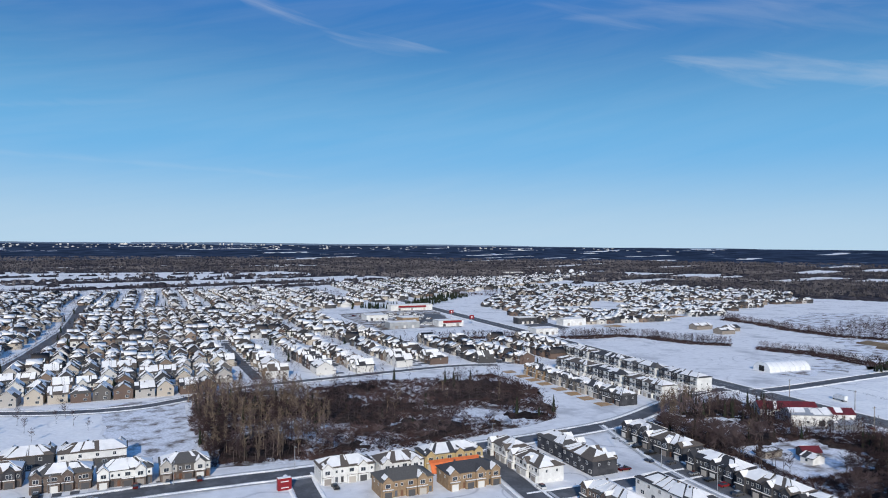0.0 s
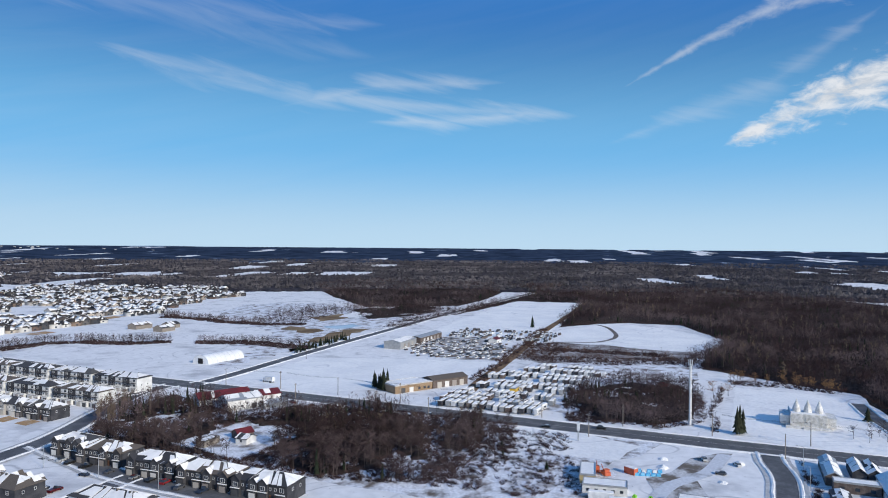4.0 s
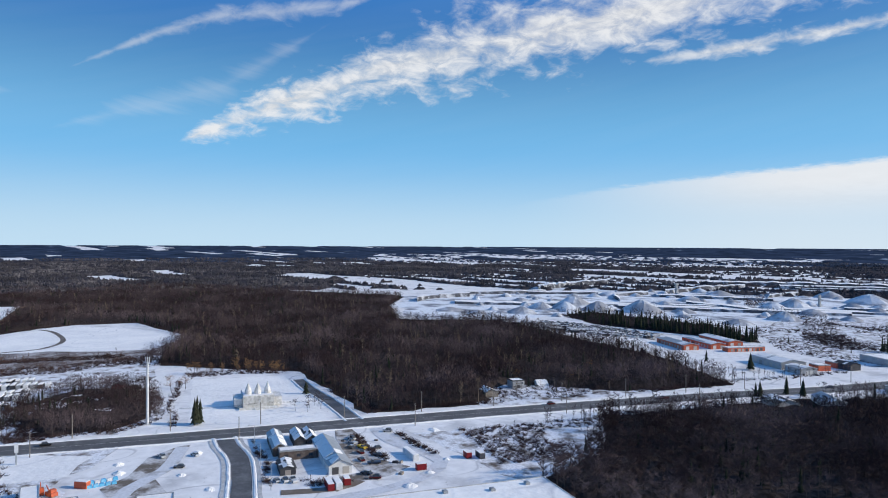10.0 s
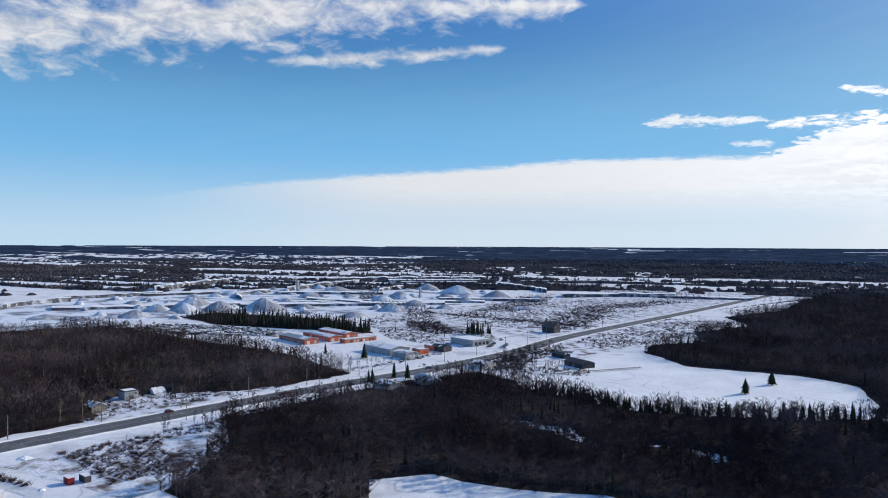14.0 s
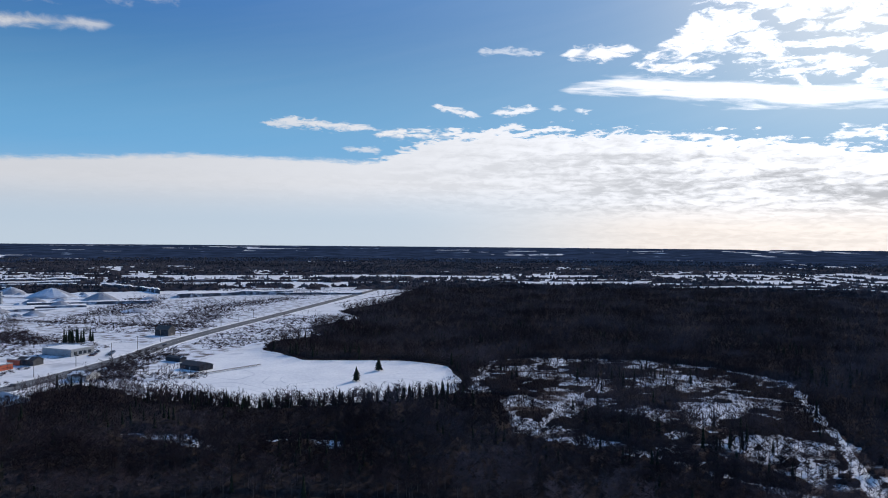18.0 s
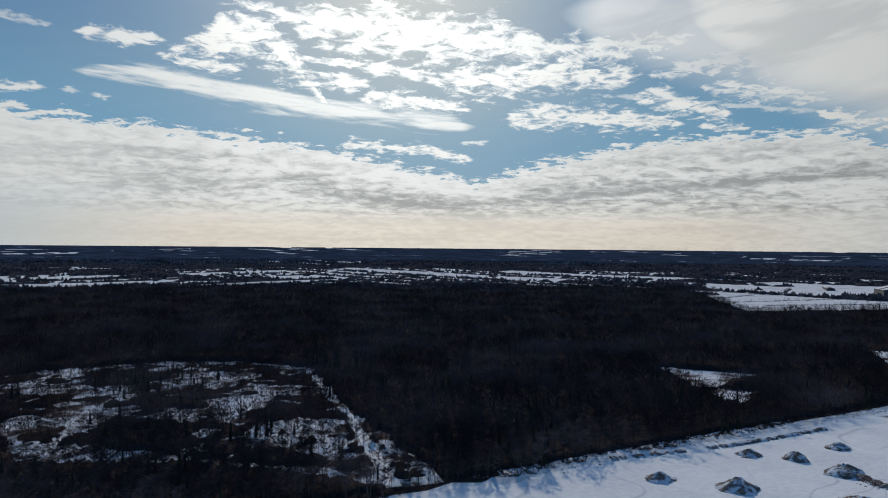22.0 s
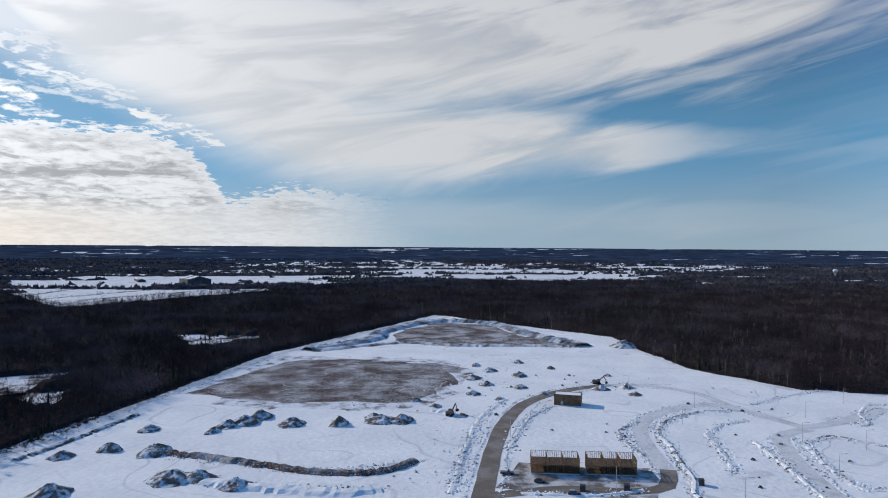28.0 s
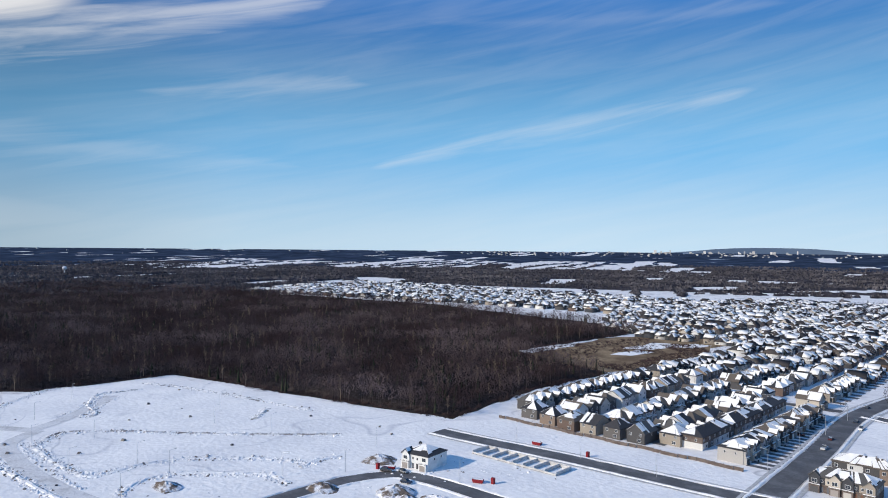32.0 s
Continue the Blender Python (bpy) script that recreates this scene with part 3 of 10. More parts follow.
RUSTY = material("rust_brown_weeds", (0.175, 0.088, 0.05), 0.95, other=(0.10, 0.058, 0.042), scale=0.05, fine=(0.3, 0.3), spec=0.0)
BUSHY = material("bramble_twigs", (0.088, 0.059, 0.058), 0.95, other=(0.050, 0.036, 0.038), scale=0.05, fine=(0.3, 0.35), spec=0.0)


# ---- geometry helpers ----
def land(x, y):
    """Height of the ground: flat near by, rising gently towards the far horizon."""
    r = math.hypot(x, y)
    return 66.0 * max(0.0, (r - 1500.0) / 3400.0) ** 2


def land_many(p):
    r = np.hypot(p[:, 0], p[:, 1])
    return 66.0 * np.maximum(0.0, (r - 1500.0) / 3400.0) ** 2


class Shell:
    """Collects faces of one mesh."""

    def __init__(self):
        self.v, self.f, self.k, self.weld = [], [], [], False

    def face(self, pts, k=0):
        n = len(self.v)
        self.v += [tuple(p) for p in pts]
        self.f.append(tuple(range(n, n + len(pts))))
        self.k.append(k)
        return self

    def box(self, x0, y0, z0, x1, y1, z1, k=0, floor=True):
        n = len(self.v)
        self.v += [(x0, y0, z0), (x1, y0, z0), (x1, y1, z0), (x0, y1, z0), (x0, y0, z1), (x1, y0, z1), (x1, y1, z1), (x0, y1, z1)]
        fs = [(0, 1, 5, 4), (1, 2, 6, 5), (2, 3, 7, 6), (3, 0, 4, 7), (4, 5, 6, 7)] + ([(3, 2, 1, 0)] if floor else [])
        self.f += [tuple(n + i for i in q) for q in fs]
        self.k += [k] * len(fs)
        return self

    def solid(self, base, top, k=0):
        """A closed prism between two rings of equal length."""
        n, c = len(self.v), len(base)
        self.v += [tuple(p) for p in base] + [tuple(p) for p in top]
        self.f += [(n + i, n + (i + 1) % c, n + c + (i + 1) % c, n + c + i) for i in range(c)]
        self.f += [tuple(n + c + i for i in range(c)), tuple(n + i for i in reversed(range(c)))]
        self.k += [k] * (c + 2)
        return self

    def tube(self, p0, p1, r0, r1, sides=6, k=0):
        a, b = Vector(p0), Vector(p1)
        q = (b - a).to_track_quat("Z", "Y")
        ring = [q @ Vector((math.cos(2 * math.pi * i / sides), math.sin(2 * math.pi * i / sides), 0)) for i in range(sides)]
        return self.solid([a + w * r0 for w in ring], [b + w * r1 for w in ring], k)

    def mesh(self, name, mats):
        me = bpy.data.meshes.new(name)
        if self.weld:
            seen, idx, keep = {}, [], []
            for p in self.v:
                q = (round(p[0], 3), round(p[1], 3), round(p[2], 3))
                if q not in seen:
                    seen[q] = len(keep)
                    keep.append(p)
                idx.append(seen[q])
            fs = [tuple(dict.fromkeys(idx[i] for i in f)) for f in self.f]
            good = [i for i, f in enumerate(fs) if len(f) > 2]
            me.from_pydata(keep, [], [fs[i] for i in good])
            self.k = [self.k[i] for i in good]
        else:
            me.from_pydata(self.v, [], self.f)
        for mt in mats if isinstance(mats, (list, tuple)) else [mats]:
            me.materials.append(mt)
        if any(self.k):
            me.polygons.foreach_set("material_index", self.k)
        return me


def part(name, shell, mats, parent, label=""):
    ob = new(name, shell if isinstance(shell, bpy.types.Mesh) else shell.mesh(name, mats))
    ob.parent = parent
    if label:
        ob["label"] = label
    return ob


def thing(name, label, category, group="", at=(0, 0, 0), turn=0.0, kind=""):
    ob = new(name)
    ob.empty_display_size = 0.5
    ob.matrix_world = pose(*at, 0, 0, turn)
    return tagged(ob, label, category, group, kind)


def single(name, shell, mats, label, category, group="", kind="", at=(0, 0, 0), turn=0.0):
    ob = new(name, shell.mesh(name, mats))
    ob.matrix_world = pose(*at, 0, 0, turn)
    return tagged(ob, label, category, group, kind)


def big_mesh(name, verts, tris, mats, index=None):
    """A mesh from numpy arrays: verts (n,3), triangles (m,3)."""
    me = bpy.data.meshes.new(name)
    nv, nt_ = len(verts), len(tris)
    me.vertices.add(nv)
    me.vertices.foreach_set("co", np.ascontiguousarray(verts, np.float32).ravel())
    me.loops.add(nt_ * 3)
    me.loops.foreach_set("vertex_index", np.ascontiguousarray(tris, np.int32).ravel())
    me.polygons.add(nt_)
    me.polygons.foreach_set("loop_start", np.arange(0, nt_ * 3, 3, dtype=np.int32))
    for mt in mats if isinstance(mats, (list, tuple)) else [mats]:
        me.materials.append(mt)
    if index is not None:
        me.polygons.foreach_set("material_index", np.ascontiguousarray(index, np.int32))
    me.update(calc_edges=True)
    return me


def inside(poly, p):
    """Which of the points p (n,2) lie in the polygon."""
    hit = np.zeros(len(p), bool)
    n = len(poly)
    for i in range(n):
        (x0, y0), (x1, y1) = poly[i], poly[(i + 1) % n]
        if y0 == y1:
            continue
        cross = ((y0 > p[:, 1]) != (y1 > p[:, 1])) & (p[:, 0] < (x1 - x0) * (p[:, 1] - y0) / (y1 - y0) + x0)
        hit ^= cross
    return hit


def wavy(p, scale, seed=0.0):
    """Smooth noise of about -1..1 at points (n,2), scale in metres."""
    x, y = p[:, 0] / scale + seed * 7.31, p[:, 1] / scale - seed * 3.77
    s = np.sin(x * 1.7 + 1.3 * np.sin(y * 1.1 + seed)) + np.sin(y * 1.9 - 1.1 * np.sin(x * 0.9 + 2.0 * seed))
    s += 0.6 * np.sin(2.7 * x + 3.1 * y + seed) + 0.5 * np.sin(4.3 * x - 3.7 * y + 2.0 * np.sin(1.3 * y))
    return s / 2.3


def outline(poly, step=12.0, wobble=2.5, seed=1):
    """The polygon with its sides cut into short, uneven pieces."""
    rnd = random.Random(seed)
    pts = []
    for i in range(len(poly)):
        a, b = Vector(poly[i]), Vector(poly[(i + 1) % len(poly)])
        n = max(1, int((b - a).length / step))
        for j in range(n):
            q = a.lerp(b, j / n)
            pts.append((q.x + rnd.uniform(-wobble, wobble), q.y + rnd.uniform(-wobble, wobble)))
    return pts


def patch(name, poly, mat, label, category="ground", z=0.06, wobble=2.5, step=12.0, kind="structure"):
    """A thin sheet lying on the ground, cut so that it follows the land."""
    bm = bmesh.new()
    pts = outline(poly, step, wobble, len(poly) + int(abs(poly[0][0])))
    bm.faces.new([bm.verts.new((x, y, 0)) for x, y in pts])
    if max(math.hypot(*p) for p in poly) > 1450:
        for axis in (0, 1):
            lo, hi = min(p[axis] for p in pts), max(p[axis] for p in pts)
            c = lo + 100
            while c < hi:
                no = (1, 0, 0) if axis == 0 else (0, 1, 0)
                bmesh.ops.bisect_plane(bm, geom=bm.verts[:] + bm.edges[:] + bm.faces[:], plane_co=(c, c, 0), plane_no=no)
                c += 100
    bmesh.ops.triangulate(bm, faces=bm.faces[:])
    for v in bm.verts:
        v.co.z = land(v.co.x, v.co.y) + z
    for f in bm.faces:
        if f.normal.z < 0:
            f.normal_flip()
    me = bpy.data.meshes.new(name)
    bm.to_mesh(me)
    bm.free()
    me.materials.append(mat)
    return tagged(new(name, me), label, category, "", kind)


def smooth_line(pts, step=8.0):
    """Catmull-Rom line through the points."""
    P = [Vector((*p, 0)) for p in pts]
    P = [2 * P[0] - P[1]] + P + [2 * P[-1] - P[-2]]
    out = []
    for i in range(1, len(P) - 2):
        n = max(2, int((P[i + 1] - P[i]).length / step))
        for j in range(n):
            t = j / n
            a, b, c, d = P[i - 1], P[i], P[i + 1], P[i + 2]
            out.append(0.5 * ((2 * b) + (c - a) * t + (2 * a - 5 * b + 4 * c - d) * t * t + (3 * b - a - 3 * c + d) * t ** 3))
    return out + [P[-2]]


def ribbon(pts, left, right, z, jitter=0.0, seed=0, sh=None):
    """A strip along a line, between two offsets from it."""
    rnd = random.Random(seed)
    line = smooth_line(pts)
    rows = []
    for i, p in enumerate(line):
        d = (line[min(i + 1, len(line) - 1)] - line[max(i - 1, 0)]).normalized()
        n = Vector((-d.y, d.x, 0))
        a, b = p + n * (left + rnd.uniform(-jitter, jitter)), p + n * (right + rnd.uniform(-jitter, jitter))
        rows.append(((a.x, a.y, land(a.x, a.y) + z), (b.x, b.y, land(b.x, b.y) + z)))
    sh = sh or Shell()
    for (a, b), (c, d) in zip(rows, rows[1:]):
        sh.face((b, d, c, a) if left > right else (a, c, d, b))
    return sh


def road(name, pts, width, mat, label, z=0.10, bank=True, line=False, kerb=False, seed=3):
    ob = single(name, ribbon(pts, width / 2, -width / 2, z, 0.25), mat, label, "road", kind="structure")
    if kerb:
        for s in (1, -1):
            sh = Shell()
            ribbon(pts, s * (width / 2 + 0.25), s * (width / 2), z + 0.13, sh=sh)
            ribbon(pts, s * (width / 2 + 2.1), s * (width / 2 + 3.6), z + 0.03, 0.15, seed, sh=sh)
            part("kerb", sh, CURB, ob)
    if bank:
        for s in (1, -1):
            part("ploughed_snow", berm_shell(pts, s * (width / 2 + (1.2 if kerb else 1.0)), 0.9, 0.45, seed + s), SNOW, ob, "ploughed snow bank along the road edge")
    if line:
        part("centre_line", ribbon(pts, 0.12, -0.12, z + 0.012), PAINT, ob, "faded yellow centre line")
        for s in (1, -1):
            part("edge_line", ribbon(pts, s * (width / 2 - 1.4) + 0.07, s * (width / 2 - 1.4) - 0.07, z + 0.012), PAINT, ob, "faded white edge line")
    return ob


def berm_shell(pts, off, half, height, seed=0, step=3.0, gap=0.0, sh=None):
    """A low uneven heap along a line."""
    rnd = random.Random(seed)
    line = smooth_line(pts, step)
    sh = sh or Shell()
    sh.weld = True
    prev = None
    for i, p in enumerate(line):
        d = (line[min(i + 1, len(line) - 1)] - line[max(i - 1, 0)]).normalized()
        n = Vector((-d.y, d.x, 0))
        h = height * rnd.uniform(0.7, 1.15)
        w = half * rnd.uniform(0.82, 1.18)
        c = p + n * (off + rnd.uniform(-0.18, 0.18) * half)
        zb = land(c.x, c.y)
        q = [c - n * w, c - n * w * 0.45, c + n * w * 0.35, c + n * w]
        row = [(q[0].x, q[0].y, zb), (q[1].x, q[1].y, zb + h * rnd.uniform(0.6, 1.0)), (q[2].x, q[2].y, zb + h), (q[3].x, q[3].y, zb)]
        if prev and rnd.random() >= gap:
            for j in range(3):
                sh.face((prev[j], row[j], row[j + 1], prev[j + 1]))
        prev = row
    return sh

# ---- ground ----
def build_ground():
    rings = [0.0] + [20.0 * 1.16 ** i for i in range(38)]
    rings = [r for r in rings if r < 4700] + [4965.0]
    n = 120
    v = [(0, 0, 0)]
    for r in rings[1:]:
        for i in range(n):
            a = 2 * math.pi * i / n
            v.append((r * math.cos(a), r * math.sin(a), land(r, 0)))
    f = [(0, 1 + i, 1 + (i + 1) % n) for i in range(n)]
    for k in range(len(rings) - 2):
        o, q = 1 + k * n, 1 + (k + 1) * n
        f += [(o + i, q + i, q + (i + 1) % n, o + (i + 1) % n) for i in range(n)]
    me = bpy.data.meshes.new("ground")
    me.from_pydata(v, [], f)
    me.materials.append(GROUND)
    tagged(new("ground", me), "snow-covered winter plain reaching the horizon", "ground", kind="structure")


build_ground()

SITE = [(-147, -228), (-540, -240), (-640, -215), (-760, -200), (-884, -169), (-791, -76), (-716, 27), (-641, 44), (-545, 74), (-475, 133), (-470, 223), (-373, 242),
        (-250, 266), (-235, 292), (-110, 296), (-60, 250), (60, -60), (150, -205)]
patch("snowfield", SITE, SNOW, "trodden snow over a new building site", z=0.03)
patch("snowfield", [(380, 312), (362, 240), (384, 212), (430, 165), (521, 168), (506, 240), (479, 312)], SNOW, "smooth white snowfield beside the highway", z=0.05)
patch("snowfield", [(636, 291), (782, 309), (1190, 344), (1104, 215), (733, 180), (655, 200)], SNOW, "long snow-covered field with tracks", z=0.05)
patch("snowfield", [(741, 178), (814, 150), (844, 122), (804, 55), (746, 24), (666, 25), (623, 73), (635, 146), (661, 170)], SNOW, "oval snowfield beside the woods", z=0.05)
patch("snowfield", [(274, -470), (276, -530), (255, -550), (200, -512), (130, -526), (87, -508), (74, -440), (70, -418), (108, -390), (162, -364), (234, -368), (264, -398)], SNOW, "white clearing ringed by cedars", z=0.05)
patch("snowfield", [(358, -150), (398, -162), (414, -190), (406, -216), (380, -240), (360, -290)], ROUGH, "snowy clearing with houses beside the highway", z=0.06)
patch("snowfield", [(301, 46), (328, 41), (339, 64), (339, 103), (315, 98), (301, 78)], SNOW, "smooth frozen pond under snow", z=0.12, wobble=2)
patch("snowfield", [(349, -68), (488, -58), (490, 0), (362, 2)], SNOW, "snow-covered temple grounds", z=0.05, wobble=0.5)
patch("snowfield", [(-62, 428), (-14, 428), (-9, 335), (-88, 335), (-88, 430)], SNOW, "snow-covered park lawn", z=0.05)
patch("rough_ground", [(-9, 335), (-14, 428), (30, 430), (26, 300), (0, 325)], ROUGH, "weedy vacant lot under thin snow", z=0.06)
patch("rough_ground", [(230, 95), (342, 105), (346, 205), (340, 300), (232, 282)], ROUGH, "overgrown lot with snow between weeds", z=0.04)
patch("rough_ground", [(362, 30), (560, 22), (640, 30), (650, 140), (540, 150), (380, 100)], ROUGH, "weedy field under thin snow", z=0.04)
patch("rough_ground", [(330, -430), (345, -620), (352, -840), (262, -840), (264, -640), (276, -540), (285, -470), (285, -410)], ROUGH, "rough brushy field under thin snow", z=0.04)
patch("rough_ground", [(318, -100), (320, -205), (262, -170), (238, -118)], ROUGH, "brown weeds through thin snow", z=0.06)
patch("rough_ground", [(230, 70), (340, 90), (341, 30), (300, 45), (240, 60)], ROUGH, "weedy roadside strip under thin snow", z=0.07)
patch("marsh", [(-361, 469), (-300, 440), (-262, 456), (-255, 560), (-262, 640), (-276, 740), (-337, 735), (-372, 640)], MARSH, "tawny dead marsh grass", z=0.05, wobble=6)
for c, d in (((-300, 560), 22), ((-310, 610), 30), ((-285, 640), 18)):
    patch("frozen_pool", [(c[0] - d * 0.5, c[1] - d), (c[0] + d * 0.4, c[1] - d * 0.7), (c[0] + d * 0.5, c[1] + d), (c[0] - d * 0.3, c[1] + d)], SNOW, "snow-covered marsh pool", z=0.12, wobble=4)
patch("stubble", [(-390, -226), (-430, -228), (-476, -226), (-520, -205), (-528, -156), (-517, -90), (-449, -80), (-415, -86), (-390, -97), (-380, -131), (-373, -170), (-374, -196)], SCRUB, "brown stubble patch showing through snow", z=0.07, wobble=6, step=10.0)
patch("stubble", [(-384, -232), (-524, -224), (-542, -137), (-524, -80), (-449, -70), (-405, -76), (-372, -100), (-364, -182)], ROUGH, "snow-flecked weedy margin of the stubble", z=0.05, wobble=9)
road("dirt_strip", [(396, 150), (435, 156), (534, 166), (640, 178), (750, 190), (880, 200), (1010, 212), (1133, 224)], 8.0, TANWEED, "bare dirt strip between fields", z=0.09, bank=False)
road("field_track", [(820, 150), (804, 136), (760, 120), (712, 111), (671, 121), (660, 142), (650, 160)], 4.5, DIRT, "dark curved track across the oval field", z=0.09, bank=False)
patch("rough_ground", [(640, 30), (655, 140), (640, 172), (548, 164), (530, 140), (566, 84), (590, 24)], SCRUB, "rust-brown weeds beside the oval field", z=0.07, wobble=5)
patch("yard", [(524, 172), (520, 209), (535, 246), (605, 288), (640, 282), (660, 230), (600, 184)], YARD, "trodden snowy auto yard", z=0.07, wobble=3)
patch("rough_ground", [(232, 30), (296, 52), (300, 92), (342, 96), (342, 112), (236, 112)], ROUGH, "weedy lot under thin snow", z=0.055, wobble=5)
patch("rough_ground", [(600, 440), (700, 420), (860, 450), (930, 600), (860, 680), (760, 640), (660, 560)], ROUGH, "brushy flats beyond the fields", z=0.05, wobble=8)
patch("rough_ground", [(395, 350), (420, 345), (520, 352), (528, 420), (505, 460), (500, 380)], ROUGH, "weedy field corner under thin snow", z=0.045, wobble=6)
patch("stubble", [(535, 358), (600, 352), (800, 380), (870, 470), (740, 500), (640, 470), (570, 420)], ROUGH, "snowy flats around a pond", z=0.06, wobble=8)
for pts in ([(540, 360), (600, 354), (668, 366), (650, 384), (580, 376)], [(606, 402), (640, 396), (650, 450), (632, 452)], [(706, 452), (760, 440), (800, 476), (742, 492)]):
    patch("stubble", pts, MARSH, "tawny grass bank of a pond", z=0.08, wobble=5)
patch("pond", [(652, 392), (690, 386), (702, 408), (664, 416)], ICE, "frozen pond", "water", z=0.1, wobble=5)
patch("pond", [(760, 430), (840, 440), (830, 475), (770, 465)], SNOW, "snow-covered pond", "water", z=0.1, wobble=5)
patch("yard", [(-294, -24), (-276, -26), (-258, -28), (-259, 0), (-260, 30), (-280, 33), (-297, 28), (-293, 3)], YARD, "trodden mud and snow round the timber skeletons", z=0.07, wobble=2)
patch("yard", [(238, 22), (262, 24), (283, 30), (297, 22), (318, 16), (332, 8), (332, 1), (312, 7), (290, 11), (268, 9), (240, 5)], YARD, "churned gravel works yard", z=0.08)
patch("yard", [(262, -56), (266, -43), (271, -60.5), (300, -61.5), (322, -64), (334, -66), (334, -72), (306, -75), (284, -72), (272, -82), (264, -72)], YARD, "slushy gravel yard behind the workshop", z=0.08)

# ---- roads ----
HWY = [(400, 1150), (385, 900), (368, 547), (355, 385), (352, 234), (347, 27), (346, -145), (341, -290), (333, -390), (336, -492), (352, -614), (360, -919), (375, -1450)]
road("highway", HWY, 17.0, HIGHWAY, "worn four-lane highway with snowy shoulders", z=0.12, line=True)
COLLECTOR = [(-240, 250), (-213, 252), (-170, 257), (-98, 262), (-5, 273), (68, 274), (125, 278), (174, 281), (228, 290), (279, 313), (320, 331), (347, 331)]
road("collector_road", COLLECTOR, 9.5, ASPHALT, "dark asphalt collector road between snowbanks", z=0.14, kerb=True)
road("side_road", [(356, 320), (389, 320), (487, 329), (616, 338), (854, 352), (1200, 362), (1600, 372)], 9.0, ASPHALT, "straight asphalt side road", z=0.13)
road("entry_road", [(340, -14), (326, -15), (312, -17.5), (298, -18.5), (275, -17.5), (251, -16), (200, -17), (120, -20)], 7.6, ASPHALT, "asphalt entry road off the highway", z=0.13, kerb=True)
road("suburb_avenue", [(-84, 180), (-90, 269), (-94, 345), (-100, 434), (-92, 511), (-76, 600), (-62, 750), (-58, 820), (-60, 1100)], 11.0, ASPHALT, "wide asphalt suburban avenue", z=0.15, kerb=True)
road("town_street", [(221, 286), (212, 255), (203, 215), (200, 150), (198, 90)], 8.5, ASPHALT, "asphalt street between dark townhouses", z=0.15, kerb=True)
road("town_street", [(139, 276), (135, 240), (131, 200), (130, 150)], 8.5, ASPHALT, "asphalt street past white townhouses", z=0.15, kerb=True)
road("town_street", [(131, 214), (165, 214), (204, 214)], 8.0, ASPHALT, "short asphalt cross street", z=0.16)
road("town_street", [(60, 272), (58, 240), (60, 200)], 8.0, ASPHALT, "short asphalt cross street", z=0.16)
road("court_road", [(290, 318), (286, 345), (300, 350), (312, 335), (330, 335)], 7.5, ASPHALT, "asphalt loop by the townhouse court", z=0.16)
road("site_road", [(-180, -30), (-248, -33), (-303, -36), (-358, -36), (-406, -28), (-444, -7), (-466, 18)], 8.0, MUD, "muddy curved road through the building site", z=0.10, bank=False)
road("site_lane", [(-465, 16), (-471, 36), (-466, 56), (-448, 74), (-424, 82)], 7.5, PACKED, "packed snow lane beyond the muddy road", z=0.105, bank=False)
road("site_lane", [(-376, 112), (-359, 95), (-331, 91), (-307, 90), (-274, 92), (-256, 95)], 7.5, PACKED, "packed snow lane between the lots", z=0.107, bank=False)
road("site_lane", [(-380, 112), (-392, 130), (-412, 150), (-433, 170)], 7.5, PACKED, "packed snow lane towards the woods", z=0.103, bank=False)
road("site_lane", [(-250, -33), (-264, -4), (-266, 20), (-274, 33), (-295, 36)], 6.5, MUD, "muddy lane round the timber house skeletons", z=0.115, bank=False)
road("site_lane", [(-290, 36), (-327, 31), (-358, 30), (-388, 39), (-412, 58), (-422, 76), (-412, 90), (-394, 101), (-376, 113)], 7.5, PACKED, "packed snow lane round the house frames", z=0.11, bank=False)
road("site_street", [(-215, 120), (-215, 150), (-214, 172), (-206, 190), (-190, 195), (-163, 196), (-120, 198)], 8.0, ASPHALT, "new asphalt street curving past the lone house", z=0.12)
road("track", [(-140, -232), (-252, -238), (-391, -240), (-541, -240), (-640, -205), (-760, -195), (-860, -160)], 6.0, PACKED, "snowy track along the edge of the woods", z=0.10, bank=False)
road("temple_lane", [(352, -78), (400, -74), (440, -68), (470, -66)], 7.0, ASPHALT, "narrow lane beside the temple grounds", z=0.13)
road("yard_lane", [(334, -84), (312, -85), (292, -92), (274, -97), (260, -86), (250, -68), (244, -40)], 6.5, LANE, "ploughed lane across the snowy lot", z=0.11, bank=False)
road("yard_lane", [(258, -30), (256, -50), (262, -60)], 5.0, MUD, "slushy drive to the workshop", z=0.115, bank=False)
road("yard_lane", [(330, 4), (300, 10), (280, 22), (262, 26)], 6.0, LANE, "slushy yard access lane", z=0.11, bank=False)

